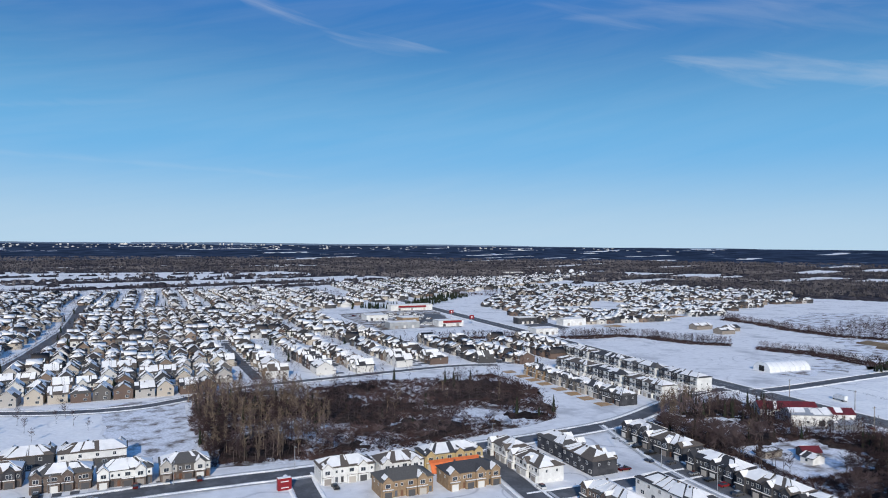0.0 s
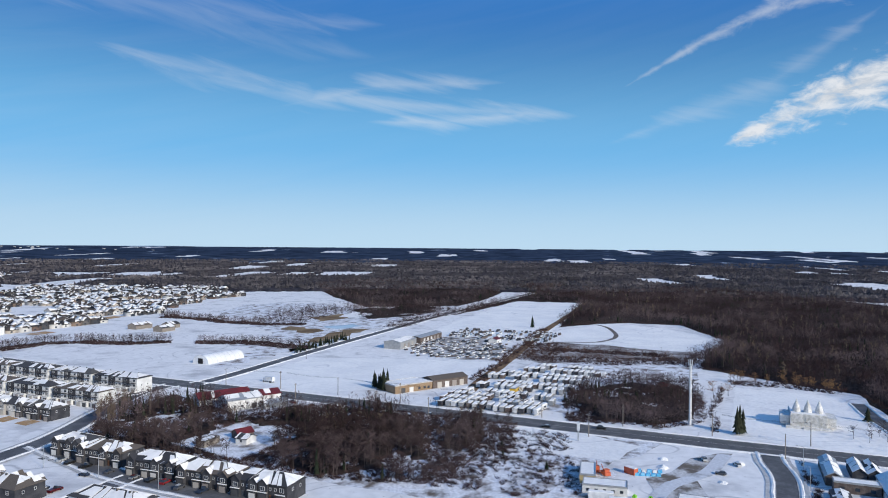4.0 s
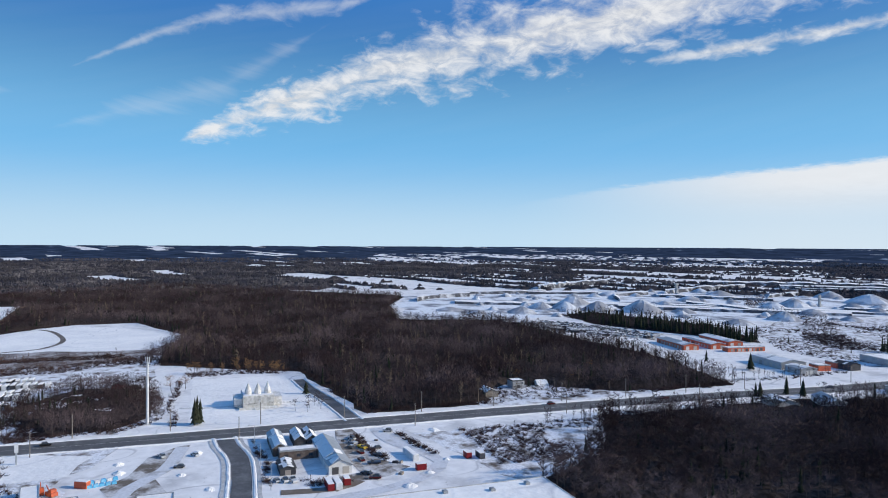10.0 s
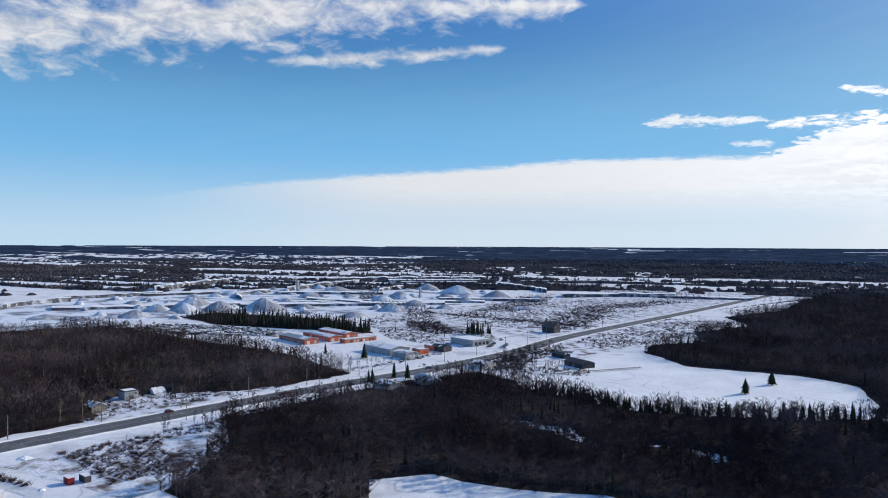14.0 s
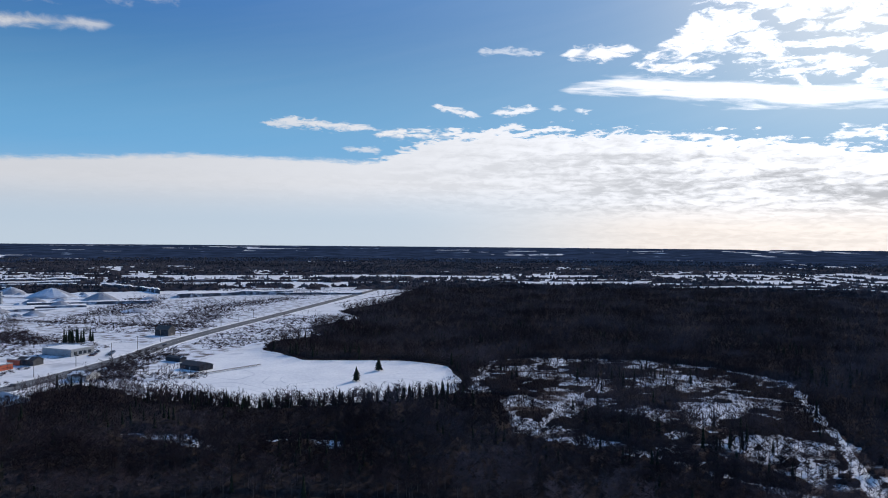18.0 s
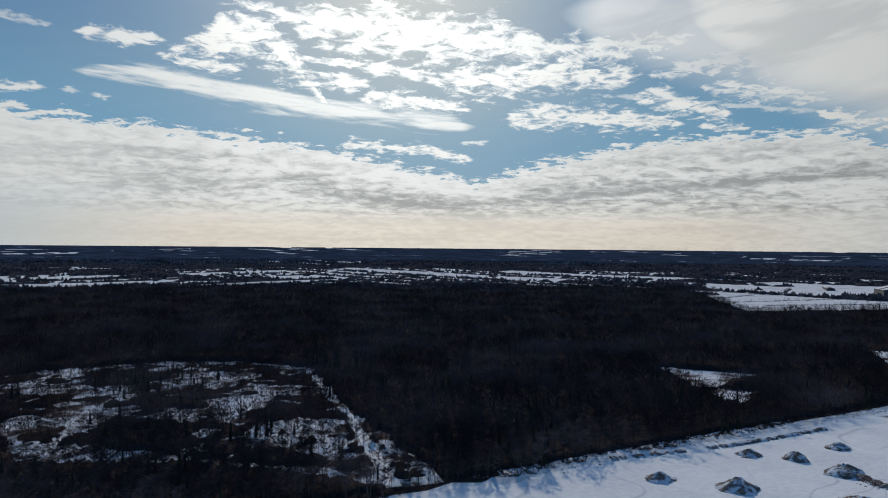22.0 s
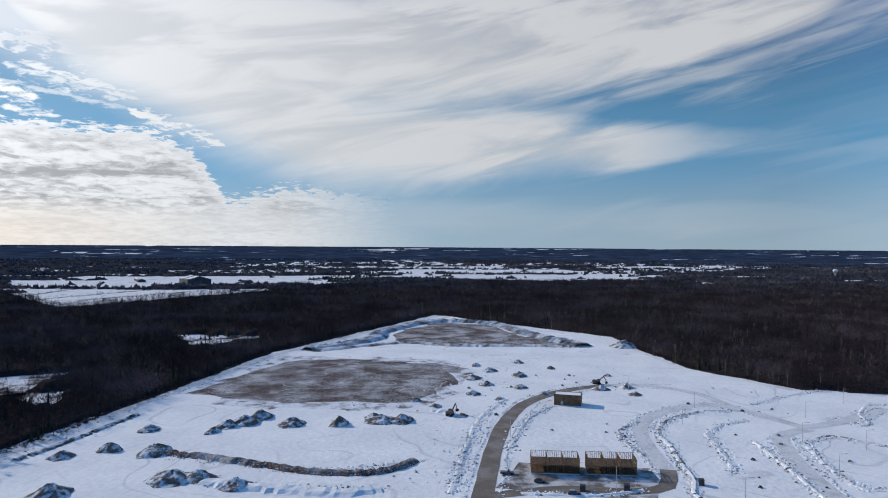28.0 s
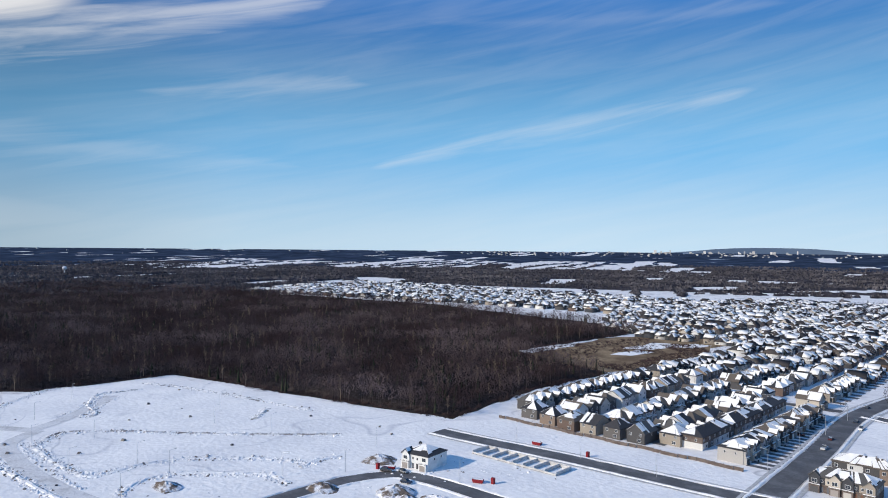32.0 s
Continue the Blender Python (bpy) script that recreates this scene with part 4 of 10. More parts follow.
# ---- woods ----
def bare_tree(seed, limbs=13, twigs=5, spread=0.34, rise=0.0):
    rnd = random.Random(seed)
    v, t, k = [], [], []

    def blade(a, b, w, mk):
        n = len(v)
        d = b - a
        out = math.hypot(d.x, d.y)
        side = Vector((-d.z * d.x / out, -d.z * d.y / out, out)).normalized() * w if out > 1e-6 else Vector((w, 0, 0))
        v.extend([tuple(a - side), tuple(a + side), tuple(b)])
        t.append((n, n + 1, n + 2)), k.append(mk)

    lean = Vector((rnd.uniform(-0.05, 0.05), rnd.uniform(-0.05, 0.05), 0))
    for i in range(3):
        a0, a1 = 2.094 * i, 2.094 * (i + 1)
        n = len(v)
        v.extend([(0.014 * math.cos(a0), 0.014 * math.sin(a0), -0.02), (0.014 * math.cos(a1), 0.014 * math.sin(a1), -0.02), (lean.x, lean.y, 0.9)])
        t.append((n, n + 1, n + 2)), k.append(0)
    for i in range(limbs):
        h = rnd.uniform(0.28, 0.85)
        az = rnd.uniform(0, 6.283)
        ln = spread * rnd.uniform(0.55, 1.1) * (1.15 - h * 0.6)
        up = rnd.uniform(0.45, 1.1) + rise
        a = lean * h + Vector((0, 0, h))
        b = a + Vector((math.cos(az), math.sin(az), up)).normalized() * ln
        b.z = min(b.z, 1.04)
        blade(a, b, 0.0055, 0)
        for j in range(twigs):
            s = a.lerp(b, rnd.uniform(0.25, 1.0))
            e = s + Vector((rnd.uniform(-1, 1), rnd.uniform(-1, 1), rnd.uniform(-0.1, 1.1))).normalized() * rnd.uniform(0.07, 0.17)
            blade(s, e, 0.0065, 1)
    return np.array(v), np.array(t), np.array(k)


def conifer(seed, tiers=6, width=0.19):
    rnd = random.Random(seed)
    v, t, k = [], [], []
    v += [(0.012, 0, 0), (-0.008, 0.01, 0), (-0.008, -0.01, 0), (0, 0, 0.5)]
    t += [(0, 1, 3), (1, 2, 3), (2, 0, 3)]
    k += [0, 0, 0]
    for i in range(tiers):
        z0 = 0.08 + 0.80 * i / tiers
        z1 = min(1.0, z0 + 0.30)
        r = width * (1 - i / tiers) ** 0.85 * rnd.uniform(0.85, 1.1) + 0.012
        n = len(v)
        m_ = 10
        v.append((0, 0, z1))
        for j in range(m_):
            rr = r * (1.0 if j % 2 else 0.55) * rnd.uniform(0.8, 1.2)
            a = 6.283 * j / m_ + i
            v.append((rr * math.cos(a), rr * math.sin(a), z0 - (0.03 if j % 2 else -0.02)))
        for j in range(m_):
            t.append((n, n + 1 + j, n + 1 + (j + 1) % m_))
            k.append(1)
    return np.array(v), np.array(t), np.array(k)


def bush(seed, blades=20):
    rnd = random.Random(seed)
    v, t, k = [], [], []
    for i in range(blades):
        az, up = rnd.uniform(0, 6.283), rnd.uniform(0.5, 1.6)
        d = Vector((math.cos(az), math.sin(az), up)).normalized()
        a = Vector((rnd.uniform(-0.3, 0.3), rnd.uniform(-0.3, 0.3), 0))
        b = a + d * rnd.uniform(0.6, 1.0)
        s = Vector((-d.x * up, -d.y * up, 1.0)).normalized() * rnd.uniform(0.018, 0.036)
        n = len(v)
        v += [tuple(a - s), tuple(a + s), tuple(b)]
        t.append((n, n + 1, n + 2)), k.append(1)
    return np.array(v), np.array(t), np.array(k)


def stalk(seed, twigs=26):
    """A bare tree for far woods: a thin stem and an open, rounded cloud of fine twigs."""
    rnd = random.Random(seed)
    v, t, k = [(-0.008, 0, -0.02), (0.008, 0, -0.02), (0, 0, 0.85), (0, -0.008, -0.02), (0, 0.008, -0.02), (0, 0, 0.85)], [(0, 1, 2), (3, 4, 5)], [0, 0]
    wide = rnd.uniform(0.20, 0.30)
    for i in range(twigs):
        a, q = rnd.uniform(0, 6.283), rnd.uniform(-0.9, 1.0)
        r = wide * math.sqrt(max(0.05, 1 - q * q)) * rnd.uniform(0.25, 1.0)
        x, y, z = math.cos(a) * r, math.sin(a) * r, 0.62 + 0.30 * q
        b, lean = rnd.uniform(0, 6.283), rnd.uniform(-0.9, 0.9)
        d = Vector((math.cos(b) * lean, math.sin(b) * lean, 1.0 - 0.5 * abs(lean))).normalized()
        side = Vector((-math.cos(b) * d.z, -math.sin(b) * d.z, lean)).normalized() * rnd.uniform(0.008, 0.014)
        ln = rnd.uniform(0.09, 0.19)
        c = Vector((x, y, z))
        n = len(v)
        v += [tuple(c - d * ln * 0.5 + side), tuple(c - d * ln * 0.5 - side), tuple(c + d * ln * 0.5)]
        t.append((n, n + 1, n + 2)), k.append(1)
    return np.array(v), np.array(t), np.array(k)


BARE = [bare_tree(s, 15, 7, 0.36) for s in range(7)]
THIN = [bare_tree(s + 50, 12, 5, 0.26, 1.1) for s in range(6)]
STALKS = [stalk(s) for s in range(8)]
FIRS = [conifer(s) for s in range(5)]
SLIM = [conifer(s + 9, 5, 0.13) for s in range(4)]
BUSHES = [bush(s) for s in range(6)]


def scatter(shapes, p, h, rng, girth=1.0):
    """Copies of the shapes at points p with heights h, joined: verts, triangles, material slots."""
    V, T, K_, n = [], [], [], 0
    pick = rng.integers(0, len(shapes), len(p))
    for s, (v, t, k) in enumerate(shapes):
        q, hh = p[pick == s], h[pick == s]
        if not len(q):
            continue
        a = rng.uniform(0, 6.283, len(q))
        c, d = np.cos(a), np.sin(a)
        x = (v[None, :, 0] * c[:, None] - v[None, :, 1] * d[:, None]) * hh[:, None] * girth + q[:, 0:1]
        y = (v[None, :, 0] * d[:, None] + v[None, :, 1] * c[:, None]) * hh[:, None] * girth + q[:, 1:2]
        z = v[None, :, 2] * hh[:, None] + land_many(q)[:, None]
        V.append(np.stack([x, y, z], 2).reshape(-1, 3))
        T.append((t[None] + (np.arange(len(q)) * len(v))[:, None, None] + n).reshape(-1, 3))
        K_.append(np.tile(k, len(q)))
        n += len(q) * len(v)
    return np.concatenate(V), np.concatenate(T), np.concatenate(K_)


def stuff(name, data, mats, label, category):
    v, t, k = data
    return tagged(new(name, big_mesh(name, v, t, mats, k)), label, category, kind="stuff")


def points_in(poly, holes, per, rng, far=(420.0, 1.3, 0.10), clump=0.0, seed=1.0):
    lo, hi = np.min(poly, 0), np.max(poly, 0)
    n = int((hi[0] - lo[0]) * (hi[1] - lo[1]) / per)
    p = rng.uniform(lo, hi, (n, 2))
    r = np.hypot(p[:, 0], p[:, 1])
    p = p[rng.uniform(0, 1, n) < np.clip((far[0] / np.maximum(r, 1)) ** far[1], far[2], 1)]
    p = p[inside(poly, p + np.stack([wavy(p, 17, 2), wavy(p, 19, 5)], 1) * 3.0)]
    for hpoly in holes:
        p = p[~inside(hpoly, p)]
    if clump:
        p = p[wavy(p, 26, seed) + rng.uniform(-0.5, 0.5, len(p)) > -1 + clump]
    return p


def edge_distance(poly, p):
    """Distance of the points to the polygon's sides."""
    best = np.full(len(p), 1e9)
    for i in range(len(poly)):
        a, b = np.array(poly[i], float), np.array(poly[(i + 1) % len(poly)], float)
        d = b - a
        t = np.clip(((p - a) @ d) / max(d @ d, 1e-9), 0, 1)
        best = np.minimum(best, np.hypot(*(p - a - t[:, None] * d).T))
    return best


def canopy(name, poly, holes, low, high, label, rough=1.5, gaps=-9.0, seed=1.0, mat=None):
    """The closed mass of twigs of a wood, as one uneven sheet that comes down at the edges; its dark colour holds the
    shade inside the wood.
    """
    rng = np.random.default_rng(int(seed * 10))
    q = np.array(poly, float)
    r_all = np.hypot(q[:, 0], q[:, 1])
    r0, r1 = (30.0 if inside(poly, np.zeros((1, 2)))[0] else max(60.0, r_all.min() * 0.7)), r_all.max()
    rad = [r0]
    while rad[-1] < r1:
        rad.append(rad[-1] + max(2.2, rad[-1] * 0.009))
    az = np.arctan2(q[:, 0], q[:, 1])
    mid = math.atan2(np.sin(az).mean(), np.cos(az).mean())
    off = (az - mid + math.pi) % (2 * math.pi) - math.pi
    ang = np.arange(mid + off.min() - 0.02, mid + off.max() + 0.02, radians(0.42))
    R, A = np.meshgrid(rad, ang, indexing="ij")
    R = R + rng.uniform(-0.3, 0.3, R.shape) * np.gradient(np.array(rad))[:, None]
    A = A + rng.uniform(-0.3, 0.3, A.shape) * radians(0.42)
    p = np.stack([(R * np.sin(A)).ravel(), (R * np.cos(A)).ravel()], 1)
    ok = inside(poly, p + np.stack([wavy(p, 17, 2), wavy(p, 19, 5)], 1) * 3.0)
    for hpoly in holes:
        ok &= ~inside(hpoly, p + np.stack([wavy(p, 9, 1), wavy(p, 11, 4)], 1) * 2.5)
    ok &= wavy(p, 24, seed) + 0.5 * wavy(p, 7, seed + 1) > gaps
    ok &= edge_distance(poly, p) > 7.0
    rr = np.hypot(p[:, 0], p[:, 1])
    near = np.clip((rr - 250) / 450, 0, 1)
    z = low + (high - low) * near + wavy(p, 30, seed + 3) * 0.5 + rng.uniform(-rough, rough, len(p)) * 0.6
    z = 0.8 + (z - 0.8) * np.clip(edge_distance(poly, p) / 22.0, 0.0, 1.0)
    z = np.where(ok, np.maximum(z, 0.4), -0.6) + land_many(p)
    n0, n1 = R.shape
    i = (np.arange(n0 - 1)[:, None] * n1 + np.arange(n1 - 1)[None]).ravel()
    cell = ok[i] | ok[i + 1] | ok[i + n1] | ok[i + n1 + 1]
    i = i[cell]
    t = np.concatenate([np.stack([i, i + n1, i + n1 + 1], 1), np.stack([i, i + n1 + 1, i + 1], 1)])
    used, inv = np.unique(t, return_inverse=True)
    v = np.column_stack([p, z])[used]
    return stuff(name, (v, inv.reshape(-1, 3), np.zeros(len(t), int)), [mat or CANOPY_SHADE], label, "woods")


def wood(name, poly, holes, per, heights, label, low=3.0, high=8.0, firs=0.0, birch=0.0, gaps=-9.0, seed=1, sheet=True, floor=None, brush=0.0, far=(520.0, 1.0, 0.30), clump=0.0, open_brush=0.72):
    rng = np.random.default_rng(seed)
    p = points_in(poly, holes, per, rng, far, clump, seed)
    if gaps > -5:
        keep = wavy(p, 24, seed) + 0.5 * wavy(p, 7, seed + 1) + rng.uniform(-0.4, 0.4, len(p)) > gaps
        p = p[keep]
    h = rng.uniform(*heights, len(p)) * (1 + 0.15 * wavy(p, 40, seed))
    kind = rng.uniform(0, 1, len(p)) + 0.16 * wavy(p, 35, seed + 2)
    near = np.hypot(p[:, 0], p[:, 1]) < 360
    a = kind < 1 - firs - birch
    if (a & near).any():
        stuff(name, scatter(BARE, p[a & near], h[a & near], rng), [BARK, TWIG], label, "woods")
    if (a & ~near).any():
        stuff(name, scatter(STALKS, p[a & ~near], h[a & ~near], rng, 1.25), [BARK, TWIG], label, "woods")
    b = (kind >= 1 - firs - birch) & (kind < 1 - firs) & (rng.uniform(0, 1, len(p)) < np.clip(700 / np.hypot(p[:, 0], p[:, 1]), 0, 1))
    if b.any():
        stuff(name, scatter(THIN, p[b], h[b] * 1.1, rng), [BIRCH, PALETWIG], "pale bare birches among darker trees", "woods")
    c = kind >= 1 - firs
    if c.any():
        stuff(name, scatter(SLIM, p[c], h[c] * 0.85, rng), [BARK, CONIFER], "dark conifers among bare trees", "woods")
    if brush:
        q = points_in(poly, holes, brush, rng, (420.0, 1.2, 0.1), open_brush, seed + 5)
        stuff("undergrowth", scatter(BUSHES, q, rng.uniform(1.0, 3.0, len(q)), rng), [BARK, BUSHY], "leafless brown undergrowth", "undergrowth")
    if sheet and floor is LITTER:
        q = points_in(poly, holes, 5.0, rng, (500.0, 1.2, 0.1))
        q = q[edge_distance(poly, q) < 12.0]
        stuff("undergrowth", scatter(BUSHES, q, rng.uniform(1.2, 3.4, len(q)), rng), [BARK, BUSHY], "leafless brown undergrowth at the edge of the woods", "undergrowth")
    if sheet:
        canopy(name + "_shade_mass", poly, holes, low, high, label + ", one dark mass with its inner shade coloured in", gaps=gaps, seed=seed)
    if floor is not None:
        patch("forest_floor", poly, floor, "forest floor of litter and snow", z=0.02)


NORTH_WOOD = [(30, 433), (27, 292), (68, 287), (127, 290), (205, 308), (232, 380), (228, 432), (140, 438), (85, 434)]
wood("north_wood", NORTH_WOOD, [], 26, (6, 12), "leafless brown thicket and trees", 0.9, 1.2, 0.04, 0.06, gaps=0.0, seed=3, floor=GLADE, brush=2.0)
wood("north_wood_edge", [(30, 430), (27, 292), (80, 290), (92, 340), (88, 430)], [], 24, (10, 16), "tall bare poplars at the edge of the thicket", birch=0.5, seed=4, sheet=False)
LOT_WOOD = [(232, 278), (285, 308), (325, 310), (318, 284), (296, 240), (330, 225), (343, 200), (343, 120), (300, 105), (245, 98), (230, 150)]
LOT_HOLE = [(238, 190), (245, 235), (292, 230), (285, 190)]
wood("lot_wood", LOT_WOOD, [LOT_HOLE], 6.5, (6, 12), "leafless scrub trees on an overgrown lot", 0.9, 1.2, 0.03, 0.03, gaps=-0.12, seed=6, floor=GLADE, brush=1.8, open_brush=0.35)
wood("lot_thicket", [(360, 80), (364, 34), (388, 14), (440, 16), (478, 30), (486, 70), (437, 96)], [], 8, (6, 10), "dense brown thicket beside the trailer lot", 1.6, 2.0, 0.03, seed=8, gaps=-0.35, floor=ROUGH, brush=2.2)
EAST_WOOD = [(365, -86), (445, -78), (500, -70), (556, 24), (635, 22), (730, 6), (860, 60), (856, 116), (828, 152), (775, 182), (842, 196), (1128, 224), (1260, 330), (1520, 480), (1560, 60), (1300, -200), (1155, -340), (1000, -272),
             (790, -228), (752, -344), (571, -350), (477, -356), (364, -330)]
RED_LOT = [(1290, 305), (1400, 190), (1525, 130), (1540, 330), (1400, 352), (1300, 345)]
EAST_HOLE = [(366, -158), (398, -166), (412, -190), (404, -214), (380, -236), (366, -262)]
patch("rough_ground", RED_LOT, ROUGH, "snowy lot with rusty soil in the woods", z=0.06, wobble=8)
patch("stubble", [(1300, 250), (1400, 195), (1480, 150), (1500, 190), (1390, 250), (1320, 290)], SCRUB, "rust-brown soil on the far lot", z=0.10, wobble=10)
wood("east_wood", EAST_WOOD, [EAST_HOLE, RED_LOT], 21, (9, 14.5), "leafless brown hardwood forest", 2.2, 4.5, 0.05, 0.05, seed=11, floor=LITTER)
wood("clearing_trees", EAST_HOLE, [], 55, (5, 9), "bare trees about the roadside sheds", 1.0, 1.3, 0.08, 0.12, seed=32, sheet=False, brush=9)
SOUTH_WOOD = [(320, -205), (262, -160), (240, -122), (212, -122), (172, -160), (184, -172), (193, -186), (180, -206), (152, -212), (120, -228), (60, -234), (-147, -234), (-540, -248), (-760, -205), (-890, -180), (-1300, -560), (-840, -690), (-1180, -1130),
              (-720, -1420), (-340, -1500), (-100, -1560), (281, -1440), (345, -1000), (300, -1264), (272, -1050), (302, -900), (246, -820), (276, -720), (234, -650), (268, -600), (252, -556), (200, -516), (128, -530), (87, -514), (72, -470), (66, -418), (108, -386), (162, -360), (234, -364), (264, -384), (300, -395), (318, -340)]
GLADES = [(-60, -575), (20, -570), (62, -545), (62, -432), (40, -400), (24, -330), (-48, -296), (-104, -240), (-125, -240), (-132, -380), (-150, -500), (-110, -550)]
SOUTH_HOLES = [[(300, -300), (325, -300), (325, -345), (285, -345)], GLADES, [(-633, -407), (-640, -300), (-616, -283), (-545, -320)], [(-385, -405), (-345, -320), (-435, -340)], [(-330, -280), (-354, -335), (-382, -300)]]
POCKETS = [[(206, -300), (176, -302), (146, -286), (148, -278), (180, -288), (206, -288)], [(136, -302), (110, -310), (92, -300), (96, -290), (112, -298), (134, -292)], [(66, -428), (40, -436), (32, -420), (40, -412), (62, -416)]]
wood("south_wood", SOUTH_WOOD, SOUTH_HOLES + POCKETS, 19, (9, 13.5), "dark leafless hardwood forest", 2.0, 4.0, 0.04, 0.0, seed=14, floor=LITTER)
for hole in SOUTH_HOLES[1:] + POCKETS:
    patch("glade", hole, GLADE, "snowy glade with bare stems", z=0.07, wobble=4)
patch("glade", [(-131, -374), (-118, -300), (-107, -241), (-100, -241), (-112, -300), (-126, -374)], SNOW, "straight snowy cut line through the woods", z=0.10, wobble=0.6)
patch("glade", [(-147, -236), (-330, -244), (-330, -262), (-150, -246)], ROUGH, "brushy edge of the woods", z=0.05)
wood("glade_wood", GLADES, [[(-131, -374), (-118, -300), (-107, -238), (-99, -238), (-112, -300), (-126, -374)]], 26, (8, 13), "thin bare stems over snowy glades", 1.2, 1.6, gaps=0.12, seed=15, brush=16)
wood("glade_stems", GLADES, [], 34, (7, 12), "thin bare stems over snowy glades", seed=16, sheet=False)
WEST_WOOD = [(-890, -185), (-795, -70), (-716, 33), (-641, 50), (-545, 80), (-478, 138), (-474, 229), (-373, 247), (-252, 272), (-266, 367), (-265, 456), (-381, 495), (-371, 728), (-763, 795),
             (-1268, 735), (-1700, 600), (-1750, 100), (-1600, -300), (-1300, -560)]
wood("west_wood", WEST_WOOD, [], 21, (9, 14.5), "leafless brown forest with scattered conifers", 2.2, 4.5, 0.06, 0.045, seed=17, floor=LITTER)


wood("pine_belt", [(800, -440), (681, -430), (607, -460), (546, -481), (512, -494), (560, -520), (640, -545), (719, -530), (813, -500)], [], 26, (8, 14), "dark pine and hardwood belt before the quarry", 2.0, 3.0, 0.45, 0.0, seed=26, floor=LITTER)
wood("quarry_scrub", [(385, -650), (460, -610), (560, -660), (600, -800), (560, -1050), (430, -1000), (395, -800)], [], 60, (4, 8), "brown scrub between the highway and the quarry", 1.0, 1.4, 0.05, 0.0, seed=27, gaps=0.1, floor=ROUGH, brush=10, sheet=False)
wood("clearing_brush", [(286, -402), (326, -405), (330, -470), (290, -440)], [], 26, (6, 10), "rusty bare trees by the highway houses", 1.0, 1.4, 0.05, 0.05, seed=28, gaps=0.2, floor=ROUGH, brush=6)
wood("roadside_brush", [(326, -520), (338, -640), (345, -840), (266, -835), (268, -650), (280, -560)], [], 70, (4, 8), "brown scrub beside the highway", 1.0, 1.4, 0.05, 0.0, seed=29, gaps=0.25, floor=GLADE, brush=7, sheet=False)
wood("depot_brush", [(384, -470), (470, -476), (600, -560), (640, -640), (470, -600), (384, -540)], [], 150, (4, 8), "bare scrub between depots and quarry", 1.0, 1.3, 0.12, 0.0, seed=30, gaps=0.3, floor=ROUGH, brush=9, sheet=False)
NE_WOOD = [(905, 500), (985, 385), (1125, 391), (1300, 420), (1560, 520), (1560, 900), (1300, 850), (1050, 640)]
wood("north_east_wood", NE_WOOD, [], 26, (7, 12), "leafless grey-brown woods beyond the fields", 2.2, 4.5, 0.04, 0.06, seed=21, floor=LITTER)
wood("pond_wood", [(840, 500), (750, 412), (812, 380), (905, 372), (985, 430), (890, 485)], [], 26, (6, 11), "leafless brush round the ponds", 1.2, 2.0, 0.04, 0.05, seed=22, gaps=-0.3, floor=GLADE, brush=6)
wood("side_road_wood", [(900, 350), (1180, 352), (1500, 366), (1500, 240), (1130, 215), (1110, 330), (900, 335)], [], 30, (7, 12), "leafless belt beside the straight road", 2.0, 3.5, 0.04, 0.06, seed=23, gaps=-0.4, floor=LITTER)


def hashed(u, v):
    return (np.sin(u * 12.9898 + v * 78.233) * 43758.5453) % 1.0


def far_open(p):
    """Where the far country is open snow: farm fields cut by hedges, rarer and thinner towards the horizon."""
    r, deg = np.hypot(p[:, 0], p[:, 1]), np.degrees(np.arctan2(p[:, 0], p[:, 1])) % 360
    x = 0.94 * p[:, 0] + 0.34 * p[:, 1] + 35 * wavy(p, 300, 2.0)
    y = 0.94 * p[:, 1] - 0.34 * p[:, 0] + 35 * wavy(p, 300, 6.0)
    west = p[:, 0] < -600.0
    x, y = np.where(west, y, x), np.where(west, x, y)
    row = np.floor(y / 105.0)
    x = x + 300.0 * hashed(row, 3.0 + 0 * row)
    col = np.floor(x / (200.0 + 260.0 * hashed(row, 1.0 + 0 * row)))
    cell = hashed(col, row)
    share = np.where(r < 2600, 0.10, 0.08) + 0.12 * (wavy(p, 420, 4.0) > 0.5)
    deg = deg + 4.0 * wavy(p, 420, 7.0) + 2.0 * wavy(p, 140, 3.0)
    r = r + 130.0 * wavy(p, 380, 5.0)
    for a0, a1, r0, r1 in FARMLAND:
        # the share of fields falls off over a few degrees at each end
        edge = np.clip(np.minimum(deg - a0, a1 - deg) / 9.0 + 0.5, 0.0, 1.0)
        share = np.where((r > r0) & (r < r1), np.maximum(share, 0.74 * edge), share)
    open_ = cell < share
    some = wavy(p, 75, 9.0) + 0.8 * wavy(p, 31, 1.0)
    broad = np.zeros(len(p), bool)
    for hpoly in OPEN_LAND:
        within = inside(hpoly, p)
        broad |= within & (p[:, 0] < -800)
        open_ |= within & ~((p[:, 1] < -400) & (((some > 0.75) & (p[:, 0] > -300)) | (cell > 0.86)))
    hedge_ = (np.abs(y / 105.0 - np.round(y / 105.0)) < 0.07) & (hashed(np.round(y / 105.0), 7.0 + 0 * row) < 0.75)
    # the broad western fields have few hedges
    hedge_ &= ~(broad & (hashed(np.round(y / 105.0), 11.0 + 0 * row) > 0.25))
    return open_ & ~hedge_ & (wavy(p, 60, 5.0) + 0.6 * wavy(p, 23, 8.0) < 1.25)


